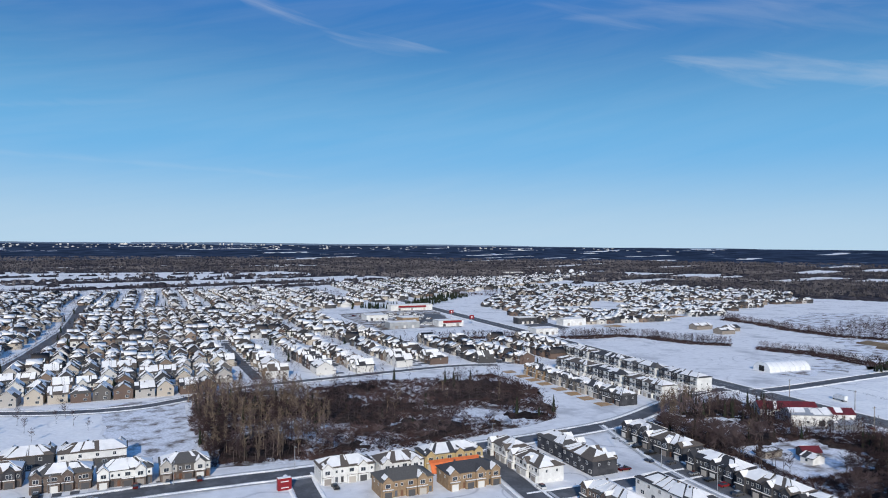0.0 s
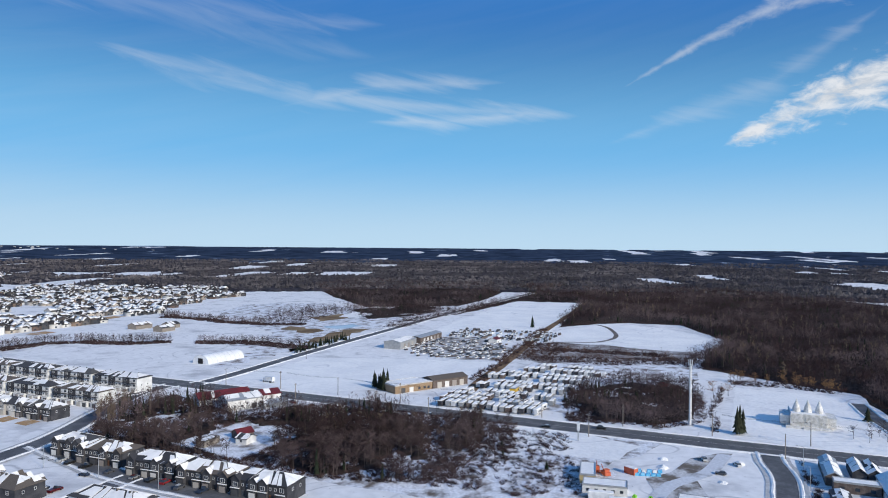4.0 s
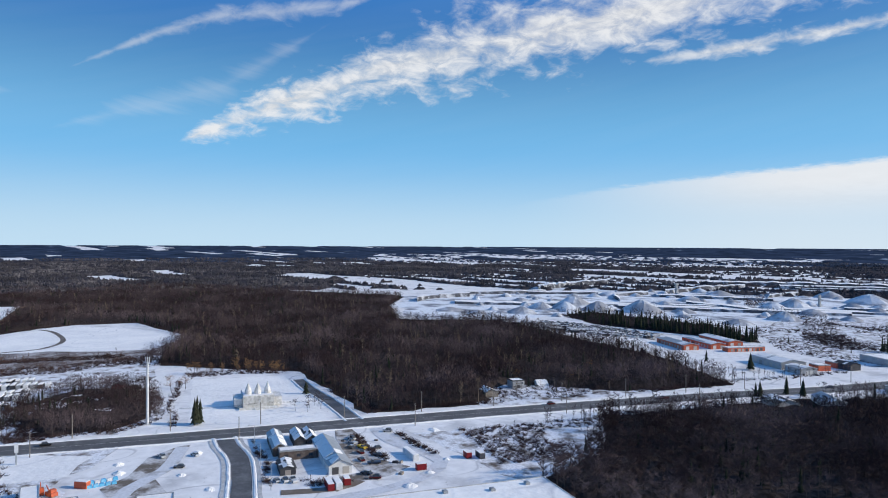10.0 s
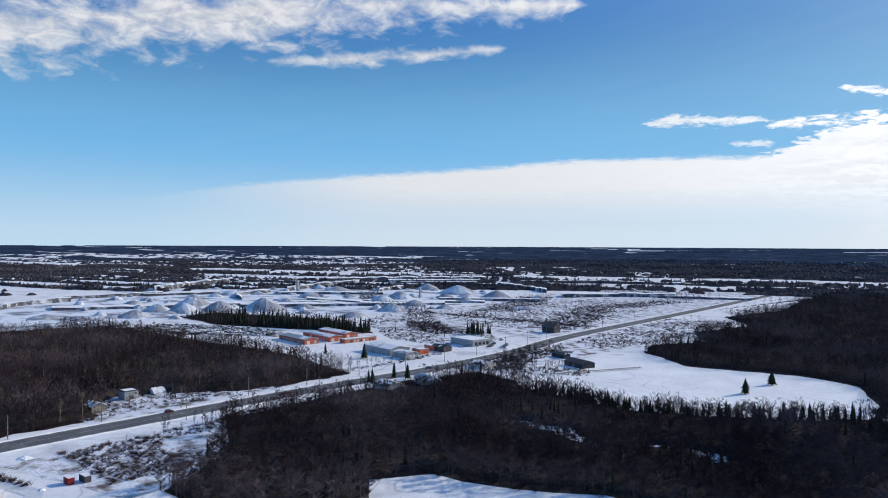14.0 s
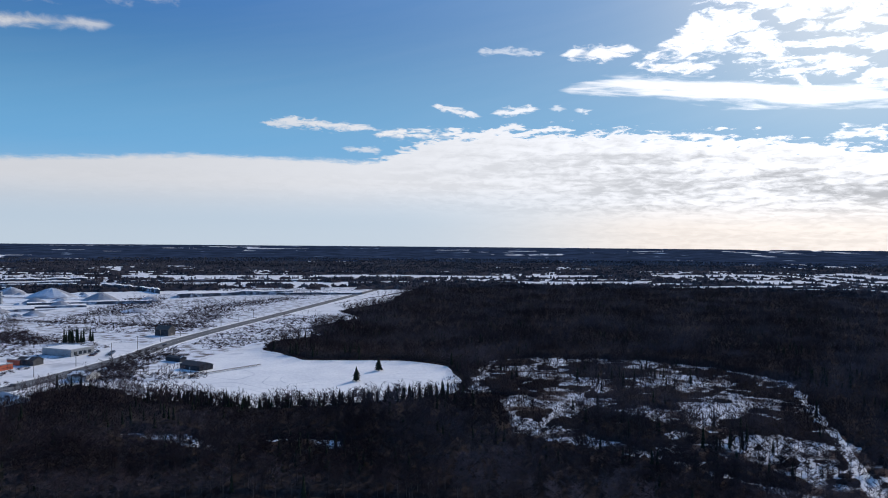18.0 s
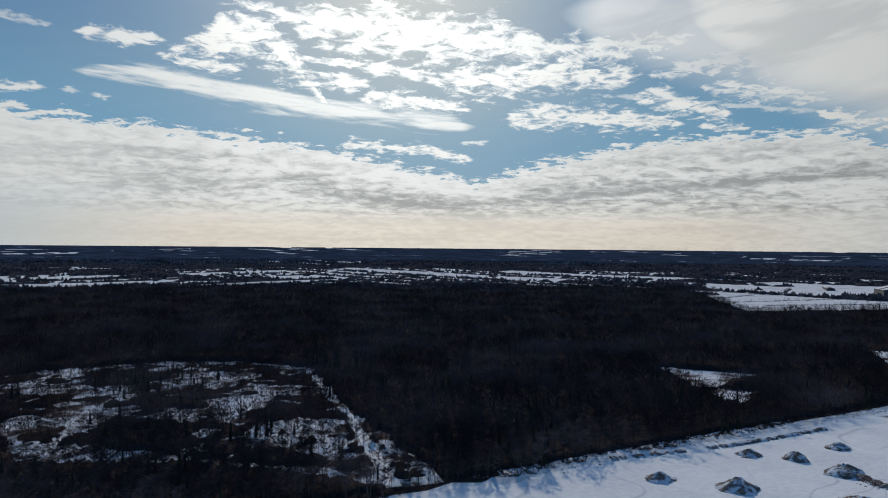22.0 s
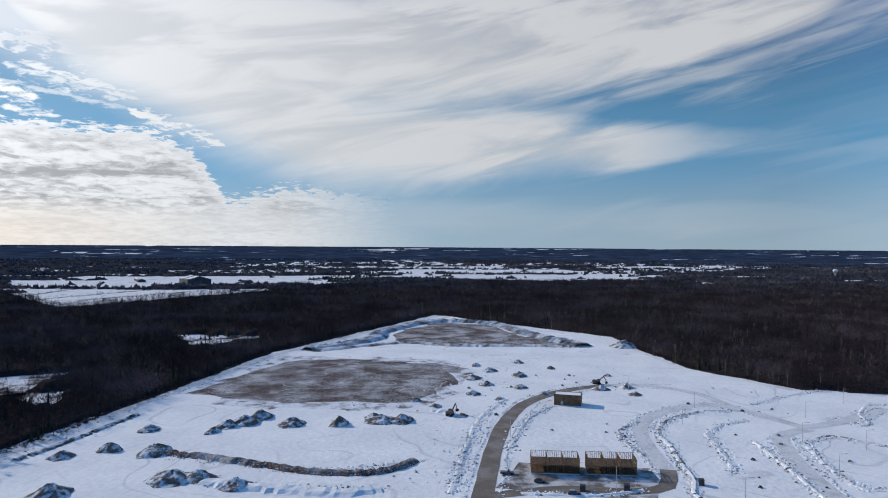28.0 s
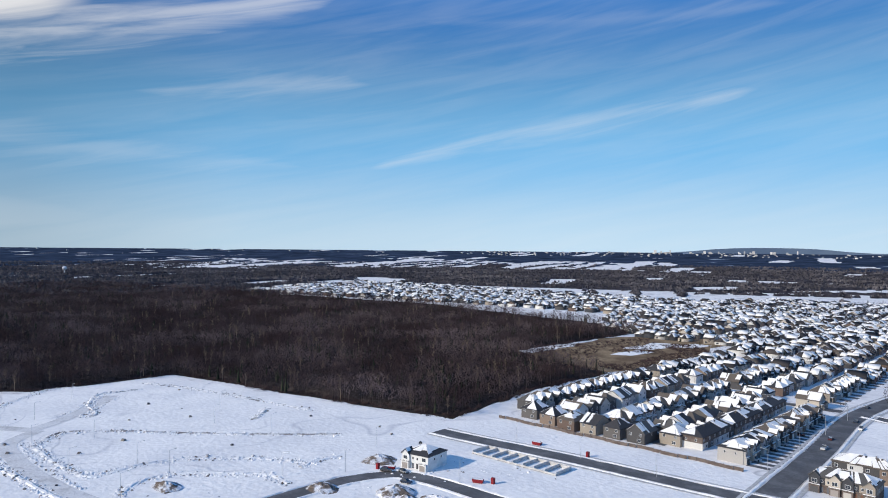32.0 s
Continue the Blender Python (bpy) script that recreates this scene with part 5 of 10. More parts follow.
def hazed_far_woods():
    """Woods from 1.5 km out to the horizon, with snowy fields left open."""
    rng = np.random.default_rng(5)
    rad = [1380.0]
    while rad[-1] < 4930:
        rad.append(rad[-1] * 1.009)
    ang = np.arange(0, 2 * math.pi, radians(0.30))
    R, A = np.meshgrid(rad, ang, indexing="ij")
    R = R + rng.uniform(-6, 6, R.shape)
    A = A + rng.uniform(-0.4, 0.4, A.shape) * radians(0.30)
    p = np.stack([(R * np.sin(A)).ravel(), (R * np.cos(A)).ravel()], 1)
    ok = ~far_open(p) & (R.ravel() > 1392.0)
    calm = np.clip((4300.0 - R.ravel()) / 1500.0, 0.15, 1.0)
    z = np.where(ok, 4.5 + (rng.uniform(-2.0, 2.0, len(p)) + 1.0 * wavy(p, 60, 2.0)) * calm, -2.0) + land_many(p)
    n0, n1 = R.shape
    i = (np.arange(n0 - 1)[:, None] * n1 + np.arange(n1)[None]).ravel()
    j = (np.arange(n0 - 1)[:, None] * n1 + (np.arange(n1)[None] + 1) % n1).ravel()
    cell = ok[i] | ok[j] | ok[i + n1] | ok[j + n1]
    i, j = i[cell], j[cell]
    t = np.concatenate([np.stack([i, i + n1, j + n1], 1), np.stack([i, j + n1, j], 1)])
    # the outermost band takes the colour with the blue haze painted in
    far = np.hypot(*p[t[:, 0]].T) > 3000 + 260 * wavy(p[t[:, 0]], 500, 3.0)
    for sel, nm, mt, lb in ((~far, "hazed_far_woods", FARWOOD_HAZE, "distant leafless woods between snowy fields, colour tinted for haze"), (far, "horizon_woods", FARLAND_HAZE, "woods along the horizon, haze painted into their blue colour")):
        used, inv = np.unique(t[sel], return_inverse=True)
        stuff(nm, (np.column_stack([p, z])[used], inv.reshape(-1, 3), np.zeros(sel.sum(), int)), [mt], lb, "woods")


FARMLAND = [(184, 226, 1640, 2700), (226, 250, 1400, 2500), (244, 282, 1750, 3100), (150, 184, 1700, 2300), (118, 150, 1500, 2600), (35, 60, 2100, 2400), (290, 335, 2700, 3700), (335, 355, 2000, 2300), (100, 140, 2700, 3700)]
OPEN_LAND = [[(-520, 440), (-1400, 1160), (-600, 1500), (-300, 2150), (420, 2150), (700, 1650), (1000, 1560), (1050, 1350), (1180, 1000), (1000, 800), (900, 700), (420, 500)],
             [(-1268, 735), (-1400, 1190), (-700, 1300), (-300, 1800), (0, 1500)],
             [(1000, -280), (1250, -200), (1950, -420), (1950, -1000), (1400, -1300), (600, -900), (360, -600)],
             [(-840, -690), (-1330, -1240), (-1720, -920), (-1680, -590), (-1310, -600)],
             [(-340, -1500), (281, -1440), (300, -1760), (80, -1850), (-400, -1750)],
             [(-1715, -56), (-2091, 250), (-2564, -105), (-2453, -438), (-2150, -676), (-1750, -300)],
             [(2850, -700), (3850, -960), (3250, -2350), (2560, -1900), (2500, -1200)],
             [(400, -900), (700, -1300), (1400, -1400), (800, -1750), (420, -1500)]]
hazed_far_woods()


def far_trees():
    """Tree crowns standing out of the far woods, as upright tufts of twigs."""
    rng = np.random.default_rng(8)
    shapes = []
    for s in range(6):
        rnd = random.Random(s)
        v, t, k = [], [], []
        for i in range(6):
            a, b = rnd.uniform(0, 6.283), rnd.uniform(0, 6.283)
            o = rnd.uniform(0, 0.42)
            x, y, w, h = math.cos(a) * o, math.sin(a) * o, rnd.uniform(0.16, 0.32), rnd.uniform(0.6, 1.0)
            n = len(v)
            v += [(x - w * math.cos(b), y - w * math.sin(b), 0.15), (x + w * math.cos(b), y + w * math.sin(b), 0.15), (x + rnd.uniform(-0.12, 0.12), y + rnd.uniform(-0.12, 0.12), h)]
            t.append((n, n + 1, n + 2)), k.append(0)
        shapes.append((np.array(v), np.array(t), np.array(k)))
    n = 120000
    r, a = np.sqrt(rng.uniform(1400.0 ** 1.1, 3300.0 ** 1.1, n)) ** (2 / 1.1), rng.uniform(0, 6.2832, n)
    p = np.stack([r * np.sin(a), r * np.cos(a)], 1)
    ok = ~far_open(p)
    p = p[ok]
    stuff("far_trees", scatter(shapes, p, rng.uniform(8, 11.5, len(p)), rng), [FARTWIG_HAZE], "distant bare trees rising from the woods, colour tinted for haze", "woods")


far_trees()


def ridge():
    """Low hills on the horizon, the blue of the haze put into their base colour."""
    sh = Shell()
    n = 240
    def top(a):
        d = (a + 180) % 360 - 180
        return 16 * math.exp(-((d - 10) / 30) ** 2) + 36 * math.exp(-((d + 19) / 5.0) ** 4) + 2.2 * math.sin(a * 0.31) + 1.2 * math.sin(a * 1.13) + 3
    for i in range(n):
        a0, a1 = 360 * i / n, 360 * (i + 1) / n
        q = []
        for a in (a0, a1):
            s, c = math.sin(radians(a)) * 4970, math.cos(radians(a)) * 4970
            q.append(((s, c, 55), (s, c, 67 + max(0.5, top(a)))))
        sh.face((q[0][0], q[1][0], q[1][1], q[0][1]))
    single("backdrop", sh, RIDGE_HAZE, "ridge on the horizon, haze painted into its blue colour", "backdrop", kind="structure")


ridge()


# ---- houses ----
def strips(sh, quad, rnd, cover=0.75, lift=0.10, cuts=4, k=0):
    """Snow left on a roof slope: slabs from the ridge down, some melted back."""
    a, b, c, d = [Vector(p) for p in quad]          # a-b eave, d-c ridge
    up = (b - a).cross(d - a)
    if up.length < 1e-6:
        up = (c - b).cross(a - b)
    up = up.normalized() * lift
    if up.z < 0:
        up = -up
    edges = [0.0] + sorted(rnd.uniform(0.06, 0.94) for _ in range(cuts - 1)) + [1.0]
    for u0, u1 in zip(edges, edges[1:]):
        if rnd.random() > cover or u1 - u0 < 0.04:
            continue
        v0, v1 = (rnd.uniform(0.0, 0.15) if rnd.random() < 0.6 else rnd.uniform(0.2, 0.55)), (0.985 if rnd.random() < 0.8 else rnd.uniform(0.7, 0.95))
        u0, u1 = u0 + 0.008, u1 - 0.008
        sk = rnd.uniform(-0.05, 0.05)
        pts = []
        for u, v in ((u0, v0), (u1, min(0.9, v0 + abs(sk))), (min(1, max(0, u1 + sk)), v1), (min(1, max(0, u0 + sk)), v1)):
            pts.append(a.lerp(b, u).lerp(d.lerp(c, u), v))
        sh.solid([p + up * 0.02 for p in pts], [p + up for p in pts], k)


def gable(roof, snow, wall, x0, y0, x1, y1, z, rise, axis, rnd, over=0.45, cover=0.75, thick=0.2, cuts=4):
    """A gabled roof whose ridge runs along the axis; its end walls go into the wall shell."""
    if axis == "x":
        ym, dz = (y0 + y1) / 2, rise * over / ((y1 - y0) / 2)
        A, B = (x0 - over, y0 - over, z - dz), (x1 + over, y0 - over, z - dz)
        C, D = (x1 + over, ym, z + rise), (x0 - over, ym, z + rise)
        E, F = (x1 + over, y1 + over, z - dz), (x0 - over, y1 + over, z - dz)
        sides = [(A, B, C, D), (E, F, D, C)]
        if wall:
            wall.face(((x0, y1, z), (x0, y0, z), (x0, ym, z + rise))), wall.face(((x1, y0, z), (x1, y1, z), (x1, ym, z + rise)))
    else:
        xm, dz = (x0 + x1) / 2, rise * over / ((x1 - x0) / 2)
        A, B = (x1 + over, y0 - over, z - dz), (x1 + over, y1 + over, z - dz)
        C, D = (xm, y1 + over, z + rise), (xm, y0 - over, z + rise)
        E, F = (x0 - over, y1 + over, z - dz), (x0 - over, y0 - over, z - dz)
        sides = [(A, B, C, D), (E, F, D, C)]
        if wall:
            wall.face(((x0, y0, z), (x1, y0, z), (xm, y0, z + rise))), wall.face(((x1, y1, z), (x0, y1, z), (xm, y1, z + rise)))
    for q in sides:
        roof.solid([(p[0], p[1], p[2] - 0.02) for p in q], [(p[0], p[1], p[2] + thick) for p in q])
        if snow:
            strips(snow, [(p[0], p[1], p[2] + thick) for p in q], rnd, cover, cuts=cuts)


def hip(roof, snow, x0, y0, x1, y1, z, rise, rnd, over=0.45, cover=0.75, cuts=4, lift=0.10):
    x0, y0, x1, y1 = x0 - over, y0 - over, x1 + over, y1 + over
    w, d = x1 - x0, y1 - y0
    if w >= d:
        i = d * 0.46
        R0, R1 = (x0 + i, (y0 + y1) / 2, z + rise), (x1 - i, (y0 + y1) / 2, z + rise)
    else:
        i = w * 0.46
        R0, R1 = ((x0 + x1) / 2, y0 + i, z + rise), ((x0 + x1) / 2, y1 - i, z + rise)
    A, B, C, D = (x0, y0, z), (x1, y0, z), (x1, y1, z), (x0, y1, z)
    if w >= d:
        qs = [(A, B, R1, R0), (C, D, R0, R1), (B, C, R1, R1), (D, A, R0, R0)]
    else:
        qs = [(B, C, R1, R0), (D, A, R0, R1), (A, B, R0, R0), (C, D, R1, R1)]
    n = len(roof.v)
    e = 0.18
    roof.v += [(p[0], p[1], p[2] - e) for p in (A, B, C, D)] + [A, B, C, D, R0, R1]
    roof.f += [(n + 3, n + 2, n + 1, n), (n, n + 1, n + 5, n + 4), (n + 1, n + 2, n + 6, n + 5), (n + 2, n + 3, n + 7, n + 6), (n + 3, n, n + 4, n + 7)]
    a, b, c, d_, r0, r1 = range(n + 4, n + 10)
    if w >= d:
        roof.f += [(a, b, r1, r0), (c, d_, r0, r1), (b, c, r1), (d_, a, r0)]
    else:
        roof.f += [(b, c, r1, r0), (d_, a, r0, r1), (a, b, r0), (c, d_, r1)]
    roof.k += [0] * 9
    if snow:
        for q in qs:
            strips(snow, q, rnd, cover, cuts=2 if q[2] == q[3] else cuts, lift=lift)


def window_mesh(w, h, mullion=True):
    """Front faces -y; a frame with recessed panes, one body."""
    sh, f = Shell(), 0.09
    sh.weld = True
    xs = [-w / 2, -w / 2 + f] + ([-0.03, 0.03] if mullion else []) + [w / 2 - f, w / 2]
    zs = [0.0, f, h - f, h]
    for i in range(len(xs) - 1):
        for j in range(3):
            a, b, c, d = xs[i], xs[i + 1], zs[j], zs[j + 1]
            ring = [(a, c), (b, c), (b, d), (a, d)]
            if i % 2 and j == 1:
                sh.face([(p, -0.015, q) for p, q in ring], 1)
                for (p, q), (p2, q2) in zip(ring, ring[1:] + ring[:1]):
                    sh.face(((p, -0.05, q), (p2, -0.05, q2), (p2, -0.015, q2), (p, -0.015, q)))
            else:
                sh.face([(p, -0.05, q) for p, q in ring])
    rim = [(-w / 2, 0), (w / 2, 0), (w / 2, h), (-w / 2, h)]
    for (p, q), (p2, q2) in zip(rim, rim[1:] + rim[:1]):
        sh.face(((p, -0.05, q), (p, 0.04, q), (p2, 0.04, q2), (p2, -0.05, q2)))
    return sh.mesh("window", [TRIM, GLASS])


def garage_mesh(w, h):
    """Four panels with grooves between, one body."""
    sh, n = Shell(), 4
    sh.weld = True
    prof = [(0.03, 0.0)]
    for i in range(n):
        prof += [(-0.05, h * i / n + 0.02), (-0.05, h * (i + 1) / n - 0.02), (-0.02, h * (i + 1) / n)]
    prof[-1] = (0.03, h)
    for (y0, z0), (y1, z1) in zip(prof, prof[1:]):
        sh.face(((-w / 2, y0, z0), (w / 2, y0, z0), (w / 2, y1, z1), (-w / 2, y1, z1)))
    for x in (-w / 2, w / 2):
        sh.face([(x, y, z) for y, z in prof])
    return sh.mesh("garage_door", [GARAGE])


def door_mesh():
    sh = Shell()
    sh.box(-0.5, -0.05, 0, 0.5, 0.03, 2.1)
    sh.box(-0.35, -0.07, 1.15, 0.35, -0.05, 1.9)
    return sh.mesh("front_door", [DOOR])


WIN_L, WIN_M, WIN_S = window_mesh(1.9, 1.5), window_mesh(1.3, 1.4), window_mesh(0.9, 1.1, False)
GAR_L, GAR_S, DOOR_M = garage_mesh(4.8, 2.3), garage_mesh(2.6, 2.3), door_mesh()


def fit_on(name, mesh, parent, x, y, z, turn=0.0):
    ob = new(name, mesh)
    ob.parent = parent
    ob.matrix_local = pose(x, y, z, 0, 0, turn)
    return ob


def detached(seed, wall_mat=WALL, label="", bare=False):
    """A suburban two-storey house, front towards -y, footprint centred on the origin."""
    rnd = random.Random(seed)
    w, d, h = rnd.uniform(9.0, 10.4), rnd.uniform(11.5, 13.5), 5.2
    W, R, S = Shell(), Shell(), Shell()
    x0, x1, y0, y1 = -w / 2, w / 2, -d / 2, d / 2
    W.box(x0, y0, 0, x1, y1, h, floor=False)
    cover = rnd.uniform(0.3, 0.65) if bare else rnd.uniform(0.6, 0.95)
    if rnd.random() < 0.65:
        hip(R, S, x0, y0, x1, y1, h, rnd.uniform(3.0, 3.7), rnd, cover=cover, cuts=4)
    else:
        gable(R, S, W, x0, y0, x1, y1, h, rnd.uniform(3.2, 4.0), rnd.choice("xy"), rnd, cover=cover, cuts=4)
    side = rnd.choice((-1, 1))
    gx0, gx1 = (x0, x0 + 5.6) if side < 0 else (x1 - 5.6, x1)
    W.box(gx0, y0 - 1.6, 0, gx1, y0 + 0.1, 2.9, floor=False)
    if rnd.random() < 0.6:
        W.box(gx0 + 0.3, y0 - 0.9, 2.9, gx1 - 0.3, y0 + 0.1, h, floor=False)
        gable(R, S, W, gx0 + 0.3, y0 - 0.9, gx1 - 0.3, y0 + 4.0, h, 2.6, "y", rnd, cover=0.9, cuts=2)
    else:
        gable(R, S, W, gx0, y0 - 1.6, gx1, y0 + 0.4, 2.9, 1.3, "y", rnd, cover=0.9, cuts=2)
    px = (gx1 + x1) / 2 if side < 0 else (x0 + gx0) / 2
    R.box(px - 1.6, y0 - 1.5, 2.75, px + 1.6, y0 + 0.0, 2.95), S.box(px - 1.55, y0 - 1.45, 2.95, px + 1.55, y0 - 0.02, 3.1)
    for s in (-1, 1):
        W.box(px + s * 1.4 - 0.12, y0 - 1.4, 0, px + s * 1.4 + 0.12, y0 - 1.15, 2.75)
    ob = thing("house", label or "two-storey suburban house with a snow-streaked shingle roof", "house", "suburban houses")
    wall = part("wall", W, wall_mat, ob)
    part("roof", R, SHINGLE, ob, "dark shingle roof")
    tagged(part("roof_snow", S, SNOW, ob, "patches of snow on the roof"), kind="stuff")
    fit_on("garage_door", GAR_L, wall, (gx0 + gx1) / 2, y0 - 1.62, 0)
    fit_on("front_door", DOOR_M, wall, px, y0 - 0.02, 0.2)
    fit_on("window", WIN_L, wall, (gx0 + gx1) / 2, y0 - 0.93, 3.5)
    fit_on("window", WIN_M, wall, px, y0 - 0.03, 3.5)
    for sx in (-0.28, 0.28):
        fit_on("window", WIN_M, wall, sx * w, y1 + 0.03, 3.4, 180)
    fit_on("window", WIN_L, wall, -0.2 * w, y1 + 0.03, 0.8, 180)
    fit_on("window", WIN_S, wall, x1 + 0.03, 0.5, 3.5, 90)
    fit_on("window", WIN_S, wall, x0 - 0.03, -0.5, 3.5, -90)
    if rnd.random() < 0.5:
        part("chimney", Shell().box(-0.3, 1.0, h + 1.0, 0.3, 1.6, h + 3.6), BRICK, ob, "small brick chimney")
    return ob


def townhouse(n, seed, wall_mat=BRICK, upper=None, label="", unit=6.0, depth=11.0, h=6.0, rise=2.7, cover=0.75, gables=True, porch=True, finished=True):
    """A row of joined townhouses, front towards -y, centred on the origin."""
    rnd = random.Random(seed)
    L = n * unit
    x0, y0, y1 = -L / 2, -depth / 2, depth / 2
    ob = thing("townhouse_row", label, "townhouse", "townhouse rows")
    R, S = Shell(), Shell()
    hip(R, S, x0, y0, -x0, y1, h, rise, rnd, cover=cover, cuts=2 * n, lift=0.14)
    for i in range(n):
        a, b = x0 + i * unit, x0 + (i + 1) * unit
        W = Shell()
        W.box(a + (0.0 if i else 0.0), y0, 0, b - 0.02, y1, 3.0, 0, floor=False)
        W.box(a, y0 + 0.02, 3.0, b - 0.02, y1 - 0.02, h, 1, floor=False)
        left = (i % 2 == 0)
        c0 = a + 0.3 if left else b - 4.0
        W.box(c0, y0 - 1.3, 0, c0 + 3.7, y0 + 0.05, 2.9, 0, floor=False)
        if gables and (i % 2 == 0 or rnd.random() < 0.3):
            W.box(c0, y0 - 0.8, 2.9, c0 + 3.7, y0 + 0.05, h, 1, floor=False)
            gw = Shell()
            gable(R, S, gw, c0, y0 - 0.8, c0 + 3.7, y0 + 3.0, h, 1.7, "y", rnd, 0.35, 0.7, cuts=2)
            for f_, k_ in zip(gw.f, gw.k):
                W.face([gw.v[q] for q in f_], 1)
            fy = y0 - 0.83
        else:
            fy = y0 - 0.02
        up_mat = upper or wall_mat
        if isinstance(up_mat, tuple):
            up_mat = up_mat[i % len(up_mat)]
        wall = part("unit_wall", W, [wall_mat, up_mat], ob)
        R.box(c0 - 0.2, y0 - 1.5, 2.9, c0 + 3.9, y0 - 0.8, 3.05)
        S.box(c0 - 0.15, y0 - 1.45, 3.05, c0 + 3.85, y0 - 0.85, 3.2)
        dx = b - 1.1 if left else a + 1.1
        fit_on("garage_door", GAR_S, wall, c0 + 1.85, y0 - 1.33, 0)
        fit_on("front_door", DOOR_M, wall, dx, y0 - 0.03, 0.15)
        fit_on("window", WIN_L, wall, c0 + 1.85, fy - 0.03, 3.6)
        fit_on("window", WIN_S, wall, dx, y0 - 0.02, 3.7)
        fit_on("window", WIN_L, wall, a + unit * 0.3, y1 + 0.03, 0.8, 180)
        fit_on("window", WIN_M, wall, a + unit * 0.72, y1 + 0.01, 3.7, 180)
        if h > 8:
            fit_on("window", WIN_L, wall, c0 + 1.85, y0 - 0.02, 6.5)
            bal = Shell().box(a + 0.8, y0 - 1.4, 5.7, b - 0.8, y0, 5.85)
            for q in range(9):
                bal.box(a + 0.8 + q * 0.53, y0 - 1.4, 5.85, a + 0.85 + q * 0.53, y0 - 1.35, 6.8)
            bal.box(a + 0.8, y0 - 1.42, 6.8, b - 0.8, y0 - 1.33, 6.88)
            part("balcony", bal, DARKWALL, ob, "black railed balcony")
        if i and rnd.random() < 0.8:
            part("vent", Shell().box(a - 0.3, 0.6, h + rise * 0.6, a + 0.3, 1.2, h + rise + 0.25), SHINGLE, ob, "small dark roof vent box")
    for s, tx in ((1, -x0), (-1, x0)):
        for yy in (-2.2, 2.4):
            fit_on("window", WIN_S, wall, tx + s * 0.03, yy, 3.7, 90 * s)
    part("roof", R, SHINGLE, ob, "charcoal shingle roof with small gables")
    tagged(part("roof_snow", S, SNOW, ob, "snow lying in slabs on the roof"), kind="stuff")
    return ob


def spot(ob, x, y, turn=0.0):
    ob.matrix_world = pose(x, y, 0, 0, 0, turn)
    return ob


# rows along the collector road
spot(townhouse(3, 21, BRICK, DARKWALL, "brown-brick townhouse row with snowy gables beside the collector road"), -45, 302)
spot(townhouse(4, 22, BRICK, BRICK, "brown-brick townhouse row with three gables and snow on the roof", unit=5.0), -22.5, 292)
spot(townhouse(3, 23, BRICK, WHITEWALL, "grey-brick townhouse row with pale gables under snow", unit=6.2), -1.5, 289)
spot(townhouse(3, 24, BRICK, WALL, "stone-fronted townhouse row at the edge of the thicket", unit=6.0), 19.5, 289)
spot(townhouse(3, 25, WALL, WALL, "pale rear row of townhouses under thick snow", cover=0.95, unit=6.4), -37, 321, 180)
spot(townhouse(4, 26, WALL, WHITEWALL, "pale rear row of townhouses with a dark hipped end", cover=0.92, unit=6.2), -13.5, 319, 180)
spot(townhouse(4, 27, BRICK, WALL, "brown townhouse row with dark gables at the avenue corner", unit=5.6, cover=0.7), -71, 294)
spot(townhouse(4, 28, WALL, WALL, "pale rear row of townhouses under thick snow", cover=0.9, unit=5.6), -70, 320, 180)

# streets of new townhouses
for i, (x, y, tn, n) in enumerate(((219, 260, -88, 3), (216, 238.5, -88, 4), (212.5, 207.5, -88, 4), (211, 181, -89, 4), (210, 155, -90, 4))):
    spot(townhouse(n, 31 + i, DARKWALL, DARKWALL, "charcoal townhouse row with snowy roof and front driveways", unit=5.9, depth=11.5, cover=0.8), x, y, tn)
spot(townhouse(3, 41, DARKWALL, DARKWALL, "blue-grey corner townhouse block with gabled snowy roof", unit=6.6), 171, 258, 90)
spot(townhouse(4, 42, DARKWALL, DARKWALL, "blue-grey townhouse block at the street corner", unit=5.2), 170, 236, 90)
spot(townhouse(3, 43, WHITEWALL, WHITEWALL, "new white townhouse row with grey shingle roof", unit=6.2, cover=0.6), 147, 259, -90)
spot(townhouse(4, 44, WHITEWALL, WHITEWALL, "new white townhouse row, end wall with a small porch", unit=5.6, cover=0.6), 146.5, 238, -90)
spot(townhouse(5, 45, WHITEWALL, WHITEWALL, "pale townhouse block with a fully snow-covered roof", unit=5.6, cover=0.98, gables=False), 174, 191, 90)
spot(townhouse(4, 46, DARKWALL, BRICK, "charcoal townhouse block under thick snow", unit=5.8, cover=0.95), 151, 194, -90)
spot(townhouse(3, 47, WHITEWALL, WHITEWALL, "new white townhouse row wrapped for winter", unit=6.9, cover=0.65), 75.5, 262)
spot(townhouse(3, 48, WHITEWALL, WHITEWALL, "new white townhouse row with dark roof stripes", unit=5.8, cover=0.45), 96.5, 259.5)
spot(townhouse(4, 49, YELLOW, YELLOW, "unfinished townhouse row in yellow sheathing", unit=6.4, cover=0.75), 120, 263)
spot(townhouse(3, 50, TANWALL, TANWALL, "tan-brick townhouse row with bare dark shingles", unit=6.6, cover=0.06), 91, 240)
spot(townhouse(4, 51, TANWALL, TANWALL, "tan-brick townhouse row, unfinished, dark new roof", unit=5.3, cover=0.06), 117, 238.5)
TARP = Shell()
